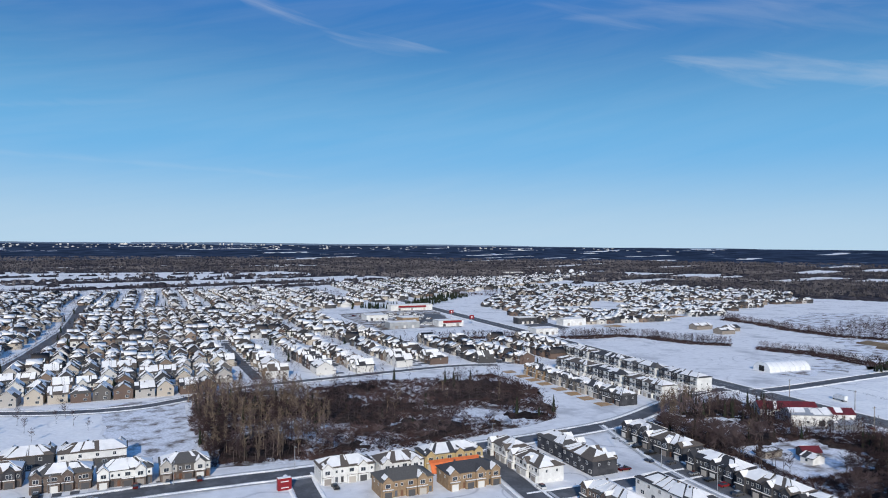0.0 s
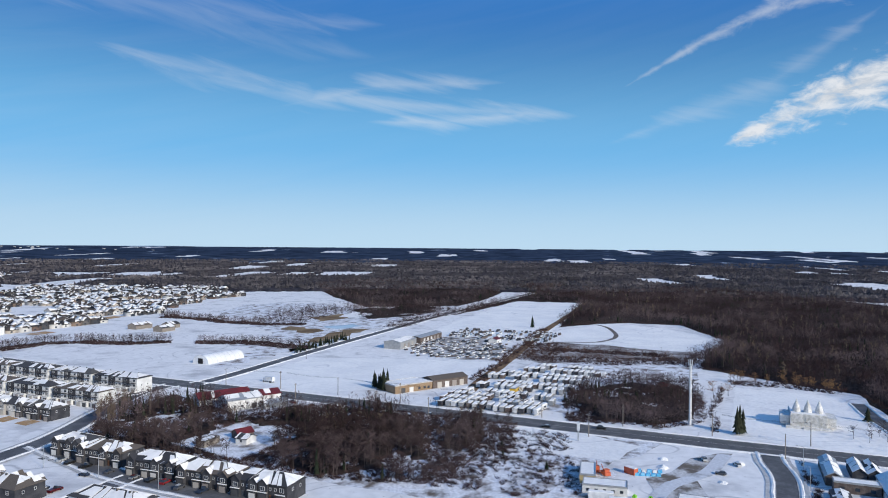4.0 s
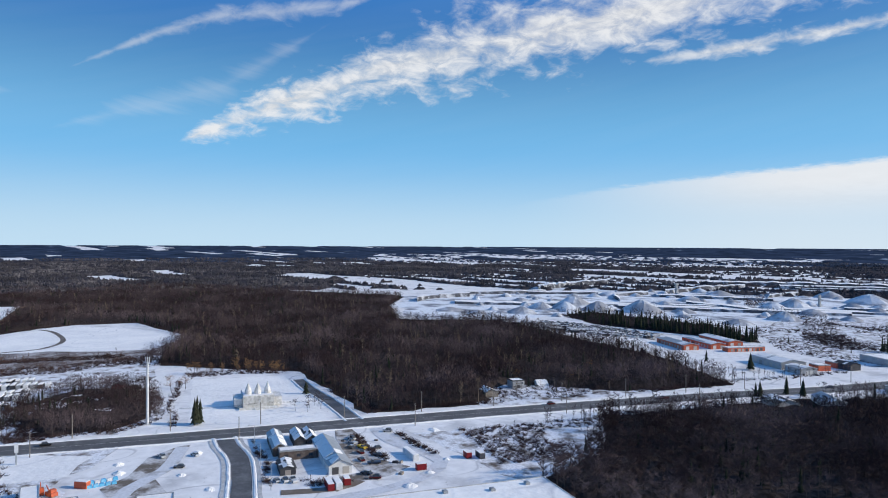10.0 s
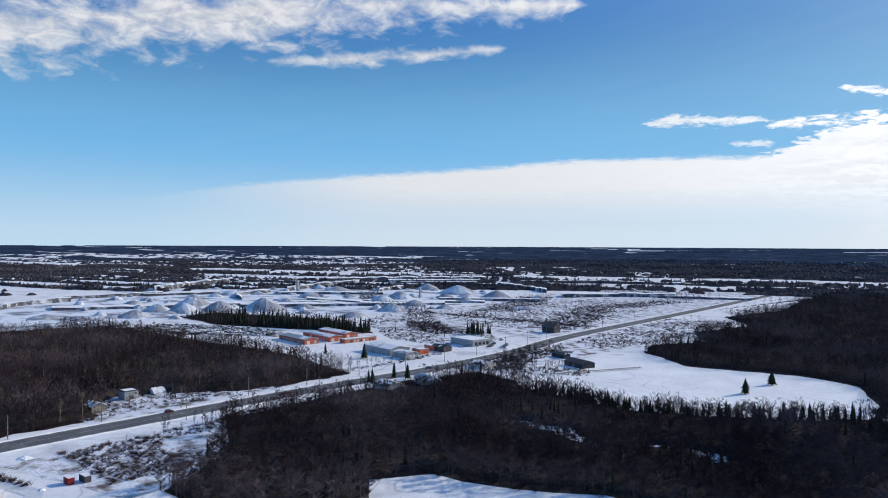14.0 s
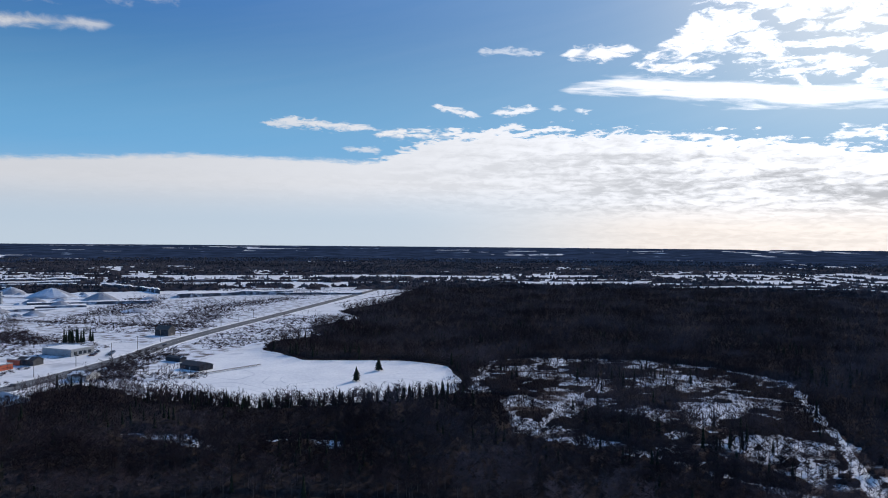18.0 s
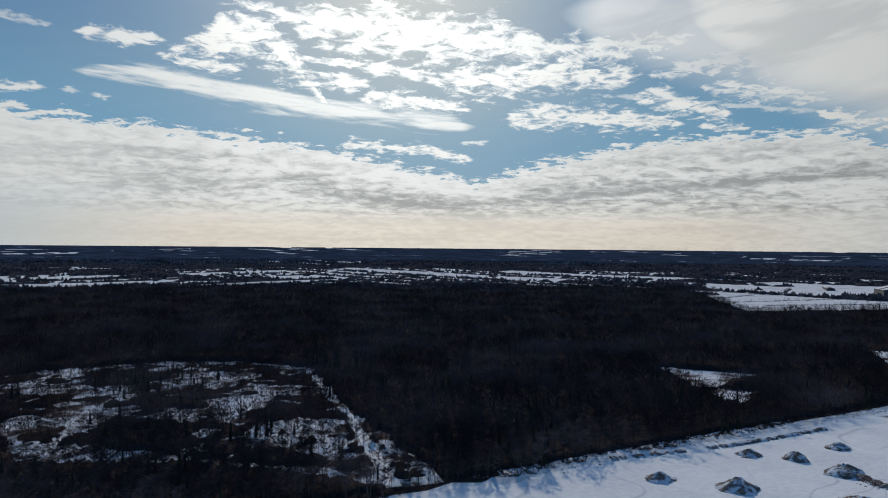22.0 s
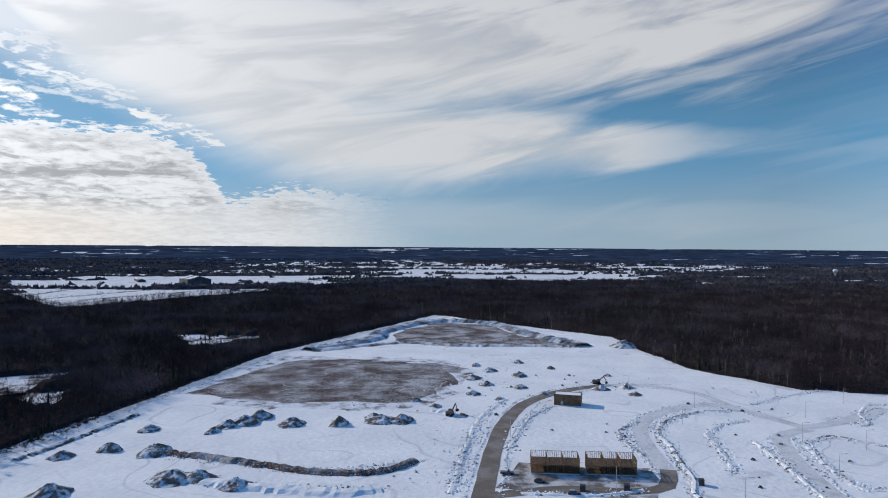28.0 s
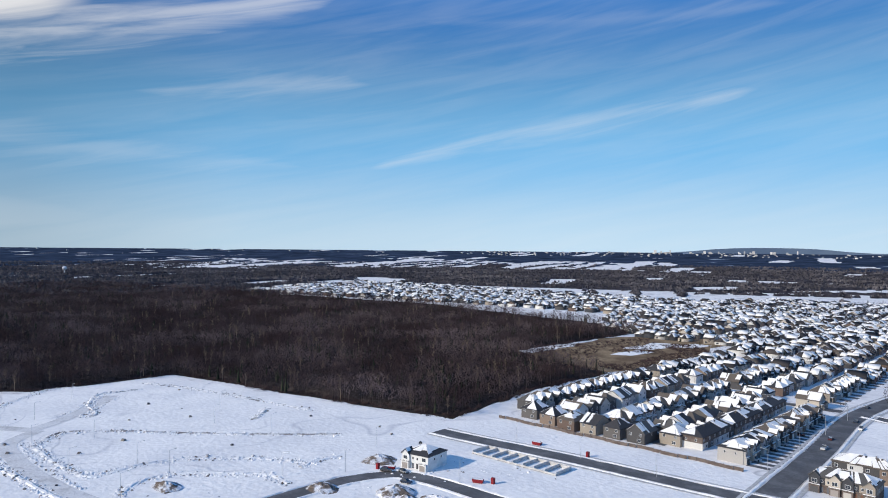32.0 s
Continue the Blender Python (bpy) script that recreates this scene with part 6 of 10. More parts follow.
for i in range(11):
    a, b = 108 + i * 2.0, 110 + i * 2.0
    j = 0.5 * (i % 2)
    TARP.face(((a, 252.0 - j, 0.1), (b, 252.0 - 0.5 + j, 0.1), (b, 254.2, 3.6), (a, 254.2, 3.6)))
    TARP.face(((a, 254.2, 3.6), (b, 254.2, 3.6), (b, 256.1, 4.2), (a, 256.1, 4.2)))
single("tarpaulin", TARP, ORANGE, "bright orange tarpaulin draped over an unfinished ground floor", "tarpaulin")

# stacked blocks near the highway
for i, y in enumerate((350, 388, 426, 464)):
    spot(townhouse(6, 61 + i, WHITEWALL, (DARKWALL, WHITEWALL), "three-storey stacked townhouse block, white ends and dark front", unit=5.8, depth=12, h=8.6, rise=2.0, cover=0.7, gables=False), 326, y, -90)
for i, y in enumerate((338, 376, 414)):
    spot(townhouse(6, 66 + i, WHITEWALL, (DARKWALL, WHITEWALL), "three-storey stacked townhouse block with black balconies", unit=5.8, depth=12, h=8.6, rise=2.0, cover=0.7, gables=False), 288, y, -90)
for i, (y, mt, lb) in enumerate(((331, DARKWALL, "charcoal townhouse row with bare eaves"), (356, WALL, "grey townhouse row under snow"), (384, WALL, "grey townhouse row under snow"), (412, TANWALL, "unfinished tan townhouse row"))):
    spot(townhouse(4, 71 + i, mt, mt, lb + " beside a bare dirt strip", unit=6.2, cover=0.85), 257, y, -90)
for y in (322, 338, 352, 366, 384, 398, 412, 430):
    patch("dirt_patch", [(241, y), (249, y), (249, y + 9), (240, y + 9)], TANDIRT, "bare tan subsoil behind unfinished rows", z=0.08, wobble=1.0)
for x, y in ((499, 677), (575, 672), (634, 699), (492, 639), (422, 705), (560, 690), (392, 638)):
    patch("dirt_patch", [(x - 12, y - 9), (x + 14, y - 6), (x + 12, y + 9), (x - 14, y + 7)], TANDIRT, "bare tan subsoil on new lots", z=0.08, wobble=3)

# western rows along the avenue
for i, (y0, n) in enumerate(((320, 6), (358, 6), (396, 6))):
    spot(townhouse(n, 81 + i, WALL, WALL, "grey-brown townhouse row with streaked snow and front driveways", unit=6.0, cover=0.45), -117, y0, 90)
    spot(townhouse(n, 84 + i, WALL, BRICK, "brown townhouse row with streaked snow on its roof", unit=6.0, cover=0.5), -138, y0 + 8, -90)

HOUSES = [detached(100 + i) for i in range(6)]
BARE_HOUSES = [detached(120 + i, label="two-storey suburban house with a mostly bare shingle roof", bare=True) for i in range(6)]
PLACED = set()


def near_house(i, x, y, turn):
    """Places a copy of one of the house types; sheltered western streets keep less snow."""
    kinds = BARE_HOUSES if x < -100 and i % 5 else HOUSES
    src = kinds[i * 5 % 7 % len(kinds)]
    if src.name not in PLACED:
        PLACED.add(src.name)
        src.matrix_world = pose(x, y, 0, 0, 0, turn)
    else:
        copy_thing(src, pose(x, y, 0, 0, 0, turn))


def far_house(seed):
    rnd = random.Random(seed)
    W, R, S = Shell(), Shell(), Shell()
    w, d, h = rnd.uniform(9.2, 10.6), rnd.uniform(12, 14.5), rnd.choice((4.8, 4.8, 3.2))
    W.box(-w / 2, -d / 2, 0, w / 2, d / 2, h, floor=False)
    cover = rnd.uniform(0.5, 0.92)
    if seed % 3:
        hip(R, S, -w / 2, -d / 2, w / 2, d / 2, h, rnd.uniform(3.0, 3.9), rnd, cover=cover, cuts=2)
    else:
        gable(R, S, W, -w / 2, -d / 2, w / 2, d / 2, h, rnd.uniform(3.3, 4.2), "xy"[seed % 2], rnd, cover=cover, cuts=2)
    W.box(-w / 2 + 0.2, -d / 2 - 1.6, 0, -w / 2 + 5.4, -d / 2, 2.8, floor=False)
    gable(R, S, None, -w / 2 + 0.2, -d / 2 - 1.6, -w / 2 + 5.4, -d / 2 + 2, 2.8 if h < 5 else h - 0.1, 2.4, "y", rnd, cover=0.85, cuts=1)
    D = Shell()
    D.box(-w / 2 + 0.6, -d / 2 - 1.66, 0, -w / 2 + 5.0, -d / 2 - 1.6, 2.2), D.box(1.2, -d / 2 - 0.06, 3.3, 3.0, -d / 2, 4.6), D.box(-2.5, d / 2, 3.3, -0.8, d / 2 + 0.06, 4.6), D.box(1.0, d / 2, 0.8, 3.0, d / 2 + 0.06, 2.3)
    V, T, K_ = [], [], []
    for k, sh in enumerate((W, R, S, D)):
        n = len(V)
        V += sh.v
        for f in sh.f:
            for j in range(1, len(f) - 1):
                T.append((n + f[0], n + f[j], n + f[j + 1]))
                K_.append(k)
    return np.array(V, float), np.array(T), np.array(K_)


FAR_HOUSES = [far_house(s) for s in range(14)]


def place_far(name, spots, label):
    """Many distant houses as one mesh: spots are x, y, turn in degrees."""
    rng = np.random.default_rng(len(spots))
    V, T, K_, n = [], [], [], 0
    for x, y, tn in spots:
        v, t, k = FAR_HOUSES[int(rng.integers(len(FAR_HOUSES)))]
        a = radians(tn)
        c, s = math.cos(a), math.sin(a)
        V.append(np.column_stack([v[:, 0] * c - v[:, 1] * s + x, v[:, 0] * s + v[:, 1] * c + y, v[:, 2] + land(x, y)]))
        T.append(t + n), K_.append(k)
        n += len(v)
    stuff(name, (np.concatenate(V), np.concatenate(T), np.concatenate(K_)), [WALLMANY, SHINGLEMANY, SNOW, GLASS], label, "houses")


def plan_suburb(poly, holes, first, spacing, seed, gap=12.0, curve=6.0, axis="y"):
    """Rows of houses either side of streets that run along the axis; gives x, y, turn."""
    rnd = random.Random(seed)
    lo, hi = np.min(poly, 0), np.max(poly, 0)
    i, j = (0, 1) if axis == "y" else (1, 0)
    out, c = [], first
    while c < hi[i]:
        q = lo[j]
        while q < hi[j]:
            cc = c + curve * math.sin(q / 170 + c / 90)
            for s in (-1, 1):
                p = cc + s * (14.0 + rnd.uniform(-1.2, 1.2))
                w = q + rnd.uniform(-1, 1)
                if axis == "y":
                    out.append((p, w, -90 * s + rnd.uniform(-4, 4)))
                else:
                    out.append((w, p, (0 if s > 0 else 180) + rnd.uniform(-4, 4)))
            q += gap * rnd.uniform(0.95, 1.1)
            if int(q / 150) != int((q - gap) / 150):
                q += 13
        c += spacing
    pts = np.array([(a, b) for a, b, _ in out])
    ok = inside(poly, pts)
    for hp in holes:
        ok &= ~inside(hp, pts)
    return [o for o, k in zip(out, ok) if k]


NORTH_SUB = [(-84, 452), (-30, 432), (32, 440), (115, 470), (213, 480), (250, 474), (262, 440), (305, 470), (345, 480), (352, 575), (250, 600), (225, 665), (205, 900), (330, 1000), (350, 1300), (240, 1480), (-200, 1500), (-420, 1300), (-560, 1000), (-420, 700), (-130, 560)]
NORTH_A = [(-82, 448), (-30, 428), (32, 436), (62, 462), (58, 640), (-70, 640)]
NORTH_B = [(64, 462), (115, 470), (213, 480), (250, 474), (262, 440), (305, 470), (345, 480), (352, 575), (250, 600), (225, 665), (60, 665)]
NORTH_C = [(-130, 560), (-100, 650), (215, 672), (205, 900), (60, 1000), (-560, 1000), (-420, 700)]
NORTH_D = [(205, 905), (330, 1000), (330, 1290), (240, 1330), (-200, 1320), (-420, 1240), (-560, 1005), (60, 1005)]
AVENUE = [(-112, 440), (-82, 440), (-50, 760), (-48, 1100), (-72, 1100), (-75, 760)]
WEST_SUB = [(-250, 322), (-150, 322), (-146, 440), (-108, 440), (-108, 520), (-96, 600), (-78, 760), (-78, 900), (-180, 900), (-250, 840), (-268, 680), (-262, 500)]
FAR_WEST_SUB = [(-1260, 745), (-897, 838), (-575, 878), (-352, 850), (-178, 912), (-90, 920), (-90, 1300), (-420, 1320), (-500, 1180), (-794, 1196), (-1100, 1190), (-1390, 1154)]
NE_SUB = [(420, 650), (520, 640), (660, 670), (830, 760), (1050, 800), (1150, 1000), (1000, 1300), (700, 1250), (460, 900)]
spots = plan_suburb(WEST_SUB, [], -222, 54, 3, 10.8, 2.0) + plan_suburb(NORTH_A, [AVENUE], 462, 52, 5, 11.2, 2.0, "x") + plan_suburb(NORTH_B, [], 78, 61, 6, 10.8, 3.0)
spots += [(x, y, 180 + 3 * math.sin(x)) for x, y in ((-224, 309), (-209, 305), (-196, 303), (-184, 304), (-172, 305), (-160, 306), (-147, 314))]
spots += plan_suburb(NORTH_C, [AVENUE], 690, 54, 8, 11.2, 5.0, "x") + plan_suburb(NORTH_D, [AVENUE], -540, 55, 9, 11.2, 8.0)
spots.sort(key=lambda s: math.hypot(s[0], s[1]))
NEAR_N = 150
for i, (x, y, tn) in enumerate(spots[:NEAR_N]):
    near_house(i, x, y, tn)
place_far("suburb_houses", spots[NEAR_N:], "rows of suburban houses with snow-covered roofs")
place_far("suburb_houses", plan_suburb(FAR_WEST_SUB, [], -1380, 52, 7, 11.0, 10.0), "distant suburb of snow-roofed houses beyond the woods")
place_far("suburb_houses", [s for s in plan_suburb(NE_SUB, [], 690, 56, 9, 11.5, 10.0, "x") if wavy(np.array([s[:2]]), 60, 4)[0] > -0.35], "new houses under construction among snowy lots")
place_far("suburb_houses", [s for s in plan_suburb([(330, 1000), (900, 1420), (1250, 1700), (700, 1650), (360, 1450)], [], 340, 62, 12, 12.0, 14.0)], "distant houses among dark trees")
for k in range(5):
    x = 78 + 61 * k
    pts = [(x + 3 * math.sin(y / 170 + x / 90), y) for y in range(470, 670, 30)]
    pts = [p for p in pts if inside(NORTH_B, np.array([p]))[0]]
    if len(pts) > 2:
        road("suburb_street", pts, 7.5, ASPHALT, "narrow suburban street between houses", z=0.10, bank=False)
for y in (462, 514, 566, 618):
    road("suburb_street", [(-78 if y < 500 else -72, y), (-20, y), (30, y), (56, y)], 7.5, LANE, "snowy suburban street between houses", z=0.10, bank=False)
for x in (-222, -168):
    pts = [(x + 2 * math.sin(y / 170 + x / 90), y) for y in range(320, 800, 30)]
    road("suburb_street", [p for p in pts if inside(WEST_SUB, np.array([p]))[0]], 7.5, ASPHALT, "narrow suburban street between houses", z=0.12, bank=False)
road("suburb_street", [(-152, 305), (-153, 330), (-156, 380), (-160, 425), (-150, 440), (-104, 442)], 7.5, ASPHALT, "asphalt street behind the townhouse rows", z=0.13, bank=False)
road("suburb_street", [(-96, 440), (-40, 418), (0, 414), (32, 428), (66, 448), (113, 456), (213, 470), (250, 462)], 7.5, ASPHALT, "street along the front of the suburb", z=0.13, kerb=True)

def front_drives(rows):
    """Cleared drives from the garages to the street."""
    rnd = random.Random(5)
    sh = Shell()
    for x, y, tn in rows:
        if rnd.random() < 0.25:
            continue
        m_ = Matrix.Rotation(radians(tn), 3, "Z")
        z = land(x, y)
        q = []
        for a, b in ((-4.3, -14.0), (0.2, -14.0), (0.2, -7.0), (-4.3, -7.0)):
            o = m_ @ Vector((a, b, 0))
            q.append((x + o.x, y + o.y))
        sh.solid([(a, b, z - 0.05) for a, b in q], [(a, b, z + 0.16) for a, b in q])
    tagged(single("cleared_drives", sh, ASPHALT, "short asphalt drives cleared of snow before the houses", "driveways"), kind="stuff")


front_drives([s for s in spots if math.hypot(s[0], s[1]) < 1000])

# asphalt driveways between heaps of snow
def driveways(name, x0, x1, ys, width, label, mat=ASPHALT):
    for y in ys:
        single(name, Shell().box(x0, y - width / 2, 0.02, x1, y + width / 2, 0.13), mat, label, "driveway", "driveways", kind="structure")


driveways("driveway", -110.5, -99.5, [303.5 + 6.0 * i for i in range(19)], 3.0, "dark cleared driveway in front of townhouses")
driveways("driveway", 205.5, 211.5, [172 + 5.9 * i for i in range(17)], 3.0, "cleared driveway in front of dark townhouses")
driveways("driveway", -161, -153, [330 + 11 * i for i in range(9)], 4.6, "cleared double driveway")
for x in [-52 + 5.7 * i for i in range(14)]:
    single("driveway", Shell().box(x - 1.5, 277, 0.02, x + 1.5, 284, 0.13), ASPHALT if int(x) % 3 else LANE, "cleared driveway in front of brick townhouses", "driveway", "driveways", kind="structure")
FENCE = thing("garden_wall", "long low brown wall behind the suburban gardens", "wall", at=(0, 0, 0))
for i in range(32):
    x = -236 + 4 * i
    y = 293 + 0.7 * math.sin(i)
    part("panel", Shell().box(x, y - 0.12, 0, x + 3.85, y + 0.12, 1.5), BRICK, FENCE)
    part("post", Shell().box(x + 3.85, y - 0.16, 0, x + 4.0, y + 0.16, 1.7), BRICK, FENCE)


def yard_trees():
    rng = np.random.default_rng(77)
    p = points_in(NORTH_SUB, [], 90, rng, (900.0, 0.6, 0.3))
    q = points_in(FAR_WEST_SUB, [], 420, rng, (900.0, 0.4, 0.3))
    w = points_in(WEST_SUB, [], 170, rng)
    p = np.concatenate([p, q, w])
    stuff("yard_trees", scatter(STALKS, p, rng.uniform(4, 8, len(p)), rng, 1.3), [BARK, TWIG], "small bare trees in suburban yards", "trees")
    p = points_in(NORTH_SUB, [], 1500, rng, (900.0, 0.6, 0.3))
    stuff("yard_evergreens", scatter(FIRS, p, rng.uniform(4, 9, len(p)), rng), [BARK, CONIFER], "dark evergreens in suburban yards", "trees")


yard_trees()


# ---- single buildings ----
def shed(name, label, category, x0, y0, x1, y1, h, wall_mat, roof_mat, axis="x", rise=1.8, snow=0.8, doors=(), windows=(), over=0.4, turn=0.0, group=""):
    """A gabled building; doors and windows are (side, along, z, width, height) with side n, s, e or w."""
    cx, cy = (x0 + x1) / 2, (y0 + y1) / 2
    rnd = random.Random(int(abs(cx * 7 + cy)))
    ob = thing(name, label, category, group, (cx, cy, 0), turn)
    a, b = (x1 - x0) / 2, (y1 - y0) / 2
    W, R, S = Shell().box(-a, -b, 0, a, b, h, floor=False), Shell(), Shell()
    if rise > 0.3:
        gable(R, S, W, -a, -b, a, b, h, rise, axis, rnd, over, snow, cuts=5)
    else:
        R.box(-a - 0.1, -b - 0.1, h, a + 0.1, b + 0.1, h + 0.25)
        for q in ((-a, -b, a, -b + 0.3), (-a, b - 0.3, a, b), (-a, -b + 0.3, -a + 0.3, b - 0.3), (a - 0.3, -b + 0.3, a, b - 0.3)):
            R.box(q[0], q[1], h + 0.25, q[2], q[3], h + 0.65)
        if snow:
            S.box(-a + 0.35, -b + 0.35, h + 0.25, a - 0.35, b - 0.35, h + 0.45)
    wall = part("wall", W, wall_mat, ob)
    part("roof", R, roof_mat, ob)
    if S.v:
        tagged(part("roof_snow", S, SNOW, ob, "snow lying on the roof"), kind="stuff")
    for kind, items, mt in (("door", doors, GARAGE), ("window", windows, GLASS)):
        for side, t, z, w, hh in items:
            sh = Shell().box(-w / 2, -0.08, 0, w / 2, 0.02, hh)
            q = part(kind, sh, mt, wall)
            px, py, tn = {"s": (t, -b, 0), "n": (t, b, 180), "e": (a, t, 90), "w": (-a, t, -90)}[side]
            q.matrix_local = pose(px, py, z, 0, 0, tn)
    return ob


def even(n, half):
    return [half * (2 * (i + 0.5) / n - 1) for i in range(n)]


# red-roofed barn by the highway and its white wing
shed("barn", "long barn with a dark red metal roof, partly snowed", "barn", 306, 264, 336, 275, 4.2, WHITEPAINT, REDROOF, "x", 3.0, 0.12, [("s", -8, 0, 4, 3.2)], [("s", t, 1.2, 1.2, 1.0) for t in (2, 7, 12)], turn=-28)
shed("farm_building", "white farm building with a snow-covered roof", "farm building", 306, 246, 326, 259, 5.5, WHITEWALL, GREYMETAL, "x", 2.2, 0.98, [("s", 5, 0, 3, 3)], [("s", t, 1.5, 1.0, 1.2) for t in (-6, -2)], turn=-28)
shed("farm_building", "white gabled farm wing with red roof", "farm building", 327, 244, 341, 254, 4.8, WHITEWALL, REDROOF, "x", 2.2, 0.2, [], [("s", 0, 1.5, 1.2, 1.2)], turn=-28)
shed("garden_shed", "grey metal arched store beside the farm", "shed", 318, 234, 332, 240, 2.6, GREYMETAL, GREYMETAL, "x", 1.6, 0.3, turn=-28)
shed("cottage", "small cottage with a dark red roof in an overgrown lot", "house", 263, 209, 271, 215, 2.6, BRICK, REDROOF, "x", 1.8, 0.3, [("s", 1, 0, 0.9, 2)], [("s", -2.5, 1, 1.2, 1.1)], turn=-20)
shed("cottage", "low white annex half under snow", "house", 257, 202, 264, 208, 2.6, WHITEWALL, SHINGLE, "y", 1.4, 0.95, [], [("w", 0, 1, 1, 1)])
shed("garden_shed", "open lean-to shed with snowy flat roof", "shed", 246, 216, 256, 221, 2.4, POLE, SHINGLE, "x", 0.0, 1.0)


def arch_hall():
    """Fabric-covered arched hall."""
    ob = thing("fabric_hall", "white fabric-covered arched storage hall in a snowy field", "hall", at=(437, 370, 0), turn=-4)
    L, r, n = 19.0, 8.0, 14
    C = Shell()
    for i in range(n):
        a0, a1 = math.pi * i / n, math.pi * (i + 1) / n
        p = [(-r * math.cos(a), r * 0.82 * math.sin(a)) for a in (a0, a1)]
        C.face(((-L, p[0][0], p[0][1]), (L, p[0][0], p[0][1]), (L, p[1][0], p[1][1]), (-L, p[1][0], p[1][1])))
    part("cover", C, FABRIC, ob)
    for s in (-1, 1):
        E_ = Shell()
        rim = [(-r * math.cos(math.pi * i / n), r * 0.82 * math.sin(math.pi * i / n)) for i in range(n + 1)]
        for i in range(n):
            E_.face(((s * L, 0, 0), (s * L, rim[i][0], rim[i][1]), (s * L, rim[i + 1][0], rim[i + 1][1])))
        part("end_wall", E_, FABRIC, ob)
    # solid panel; the shade inside the doorway is put into its black colour
    part("door", Shell().box(-L - 0.15, -2.4, 0, -L + 0.05, 2.4, 4.0), DARK, ob, "black panel standing for the shade inside an open doorway")
    for i in range(9):
        x = -L + i * 2 * L / 8
        R_ = Shell()
        for j in range(10):
            a0, a1 = math.pi * j / 10, math.pi * (j + 1) / 10
            R_.tube((x, -(r + 0.05) * math.cos(a0), (r + 0.05) * 0.82 * math.sin(a0)), (x, -(r + 0.05) * math.cos(a1), (r + 0.05) * 0.82 * math.sin(a1)), 0.09, 0.09, 4)
        part("rib", R_, METAL, ob)


arch_hall()

# car dealer and sheds north of the trailer lot
shed("dealer_building", "low tan commercial building with a flat snowy roof", "shop", 384, 182, 412, 198, 4.5, TANWALL, CONCRETE, "x", 0.0, 1.0, [("s", t, 0, 3.0, 3.0) for t in (-8, -2)], [("s", t, 1.0, 1.6, 1.4) for t in (4, 8, 11)], turn=-30)
shed("workshop", "long brown metal workshop", "workshop", 408, 168, 436, 180, 5.0, BRICK, SHINGLE, "x", 1.8, 0.2, [("s", t, 0, 3.4, 3.6) for t in even(4, 12)], turn=-30)
shed("warehouse", "grey warehouse beside an equipment yard", "warehouse", 548, 268, 581, 284, 6.0, GREYMETAL, GREYMETAL, "x", 1.6, 0.95, [("s", t, 0, 3.5, 4) for t in even(3, 12)])
shed("warehouse", "low brown warehouse behind an equipment yard", "warehouse", 590, 268, 640, 280, 5.0, BRICK, GREYMETAL, "x", 1.4, 0.6, [("s", t, 0, 3.5, 3.6) for t in even(5, 20)])
shed("yard_office", "small red-roofed yard office", "office", 622, 205, 634, 213, 3.2, WHITEWALL, REDROOF, "x", 1.6, 0.5)
shed("portable_cabin", "yellow portable cabin at the trailer lot", "cabin", 414, 124, 430, 128, 2.8, YELLOWPAINT, GREYMETAL, "x", 0.0, 1.0, [], [("s", t, 1, 1.2, 0.9) for t in even(4, 7)])
shed("storage_hut", "dark red storage hut at the edge of the lot", "shed", 470, 40, 484, 46, 3.0, REDROOF, SHINGLE, "x", 1.2, 0.5)

# farm on the north-east fields
for x, y, l in ((566, 584, 22), (560, 545, 18), (585, 560, 14)):
    shed("farm_shed", "dark farm shed with snow on its roof", "shed", x - l / 2, y - 6, x + l / 2, y + 6, 4.0, POLE, SHINGLE, "x", 2.6, 0.9)

# workshop group beside the entry road
shed("workshop", "long workshop with a pale gabled end and half-bare metal roof", "workshop", 272, -59, 312, -50, 3.4, WHITEWALL, GREYMETAL, "x", 2.2, 0.55, [("w", -2.2, 0, 2.6, 2.8), ("w", 2.0, 0, 2.6, 2.8)], [("s", t, 1.2, 1.4, 1.2) for t in (-14, -6, 4, 12)])
shed("workshop", "flat cross wing with a snow-covered roof", "workshop", 296, -49.4, 302, -34, 3.6, BRICK, GREYMETAL, "y", 0.0, 0.98, [], [("w", t, 1.2, 1.6, 1.2) for t in (-5, 0, 5)])
shed("workshop", "snow-roofed workshop wing with dark walls", "workshop", 303, -38, 329, -32, 3.6, BRICK, GREYMETAL, "x", 1.6, 0.98, [("w", 0, 0, 2.4, 2.4)], [("n", t, 1.2, 1.2, 1.0) for t in (-8, 0, 8)])
for y in (-44.8, -50.2):
    shed("dark_shed", "dark timber shed with a snowy gable roof", "shed", 313, y - 2.5, 330, y + 2.5, 3.2, DARKWALL, SHINGLE, "x", 1.8, 0.97, [("w", 0, 0, 2.4, 2.4)], group="twin sheds")
shed("lean_to", "low shed with a snow-covered roof", "shed", 277, -38, 289, -32, 2.6, DARKWALL, SHINGLE, "x", 0.9, 0.98, [("w", 0, 0, 2.2, 2.0)])
shed("store", "flat-roofed building with a broad snow-covered roof", "store", 160, -119, 226, -44, 6.0, GREYMETAL, CONCRETE, "x", 0.0, 1.0, [("e", t, 0, 3, 3) for t in even(5, 32)], turn=0)
for x, y in ((222, -80), (219, -96), (221, -110), (218, -64)):
    single("rooftop_unit", Shell().box(-1.0, -0.8, 0, 1.0, 0.8, 1.0).box(-0.7, -0.5, 1.0, 0.7, 0.5, 1.2), GREYMETAL, "grey rooftop air-handling unit half in snow", "rooftop unit", "rooftop units", at=(x, y, 6.25))
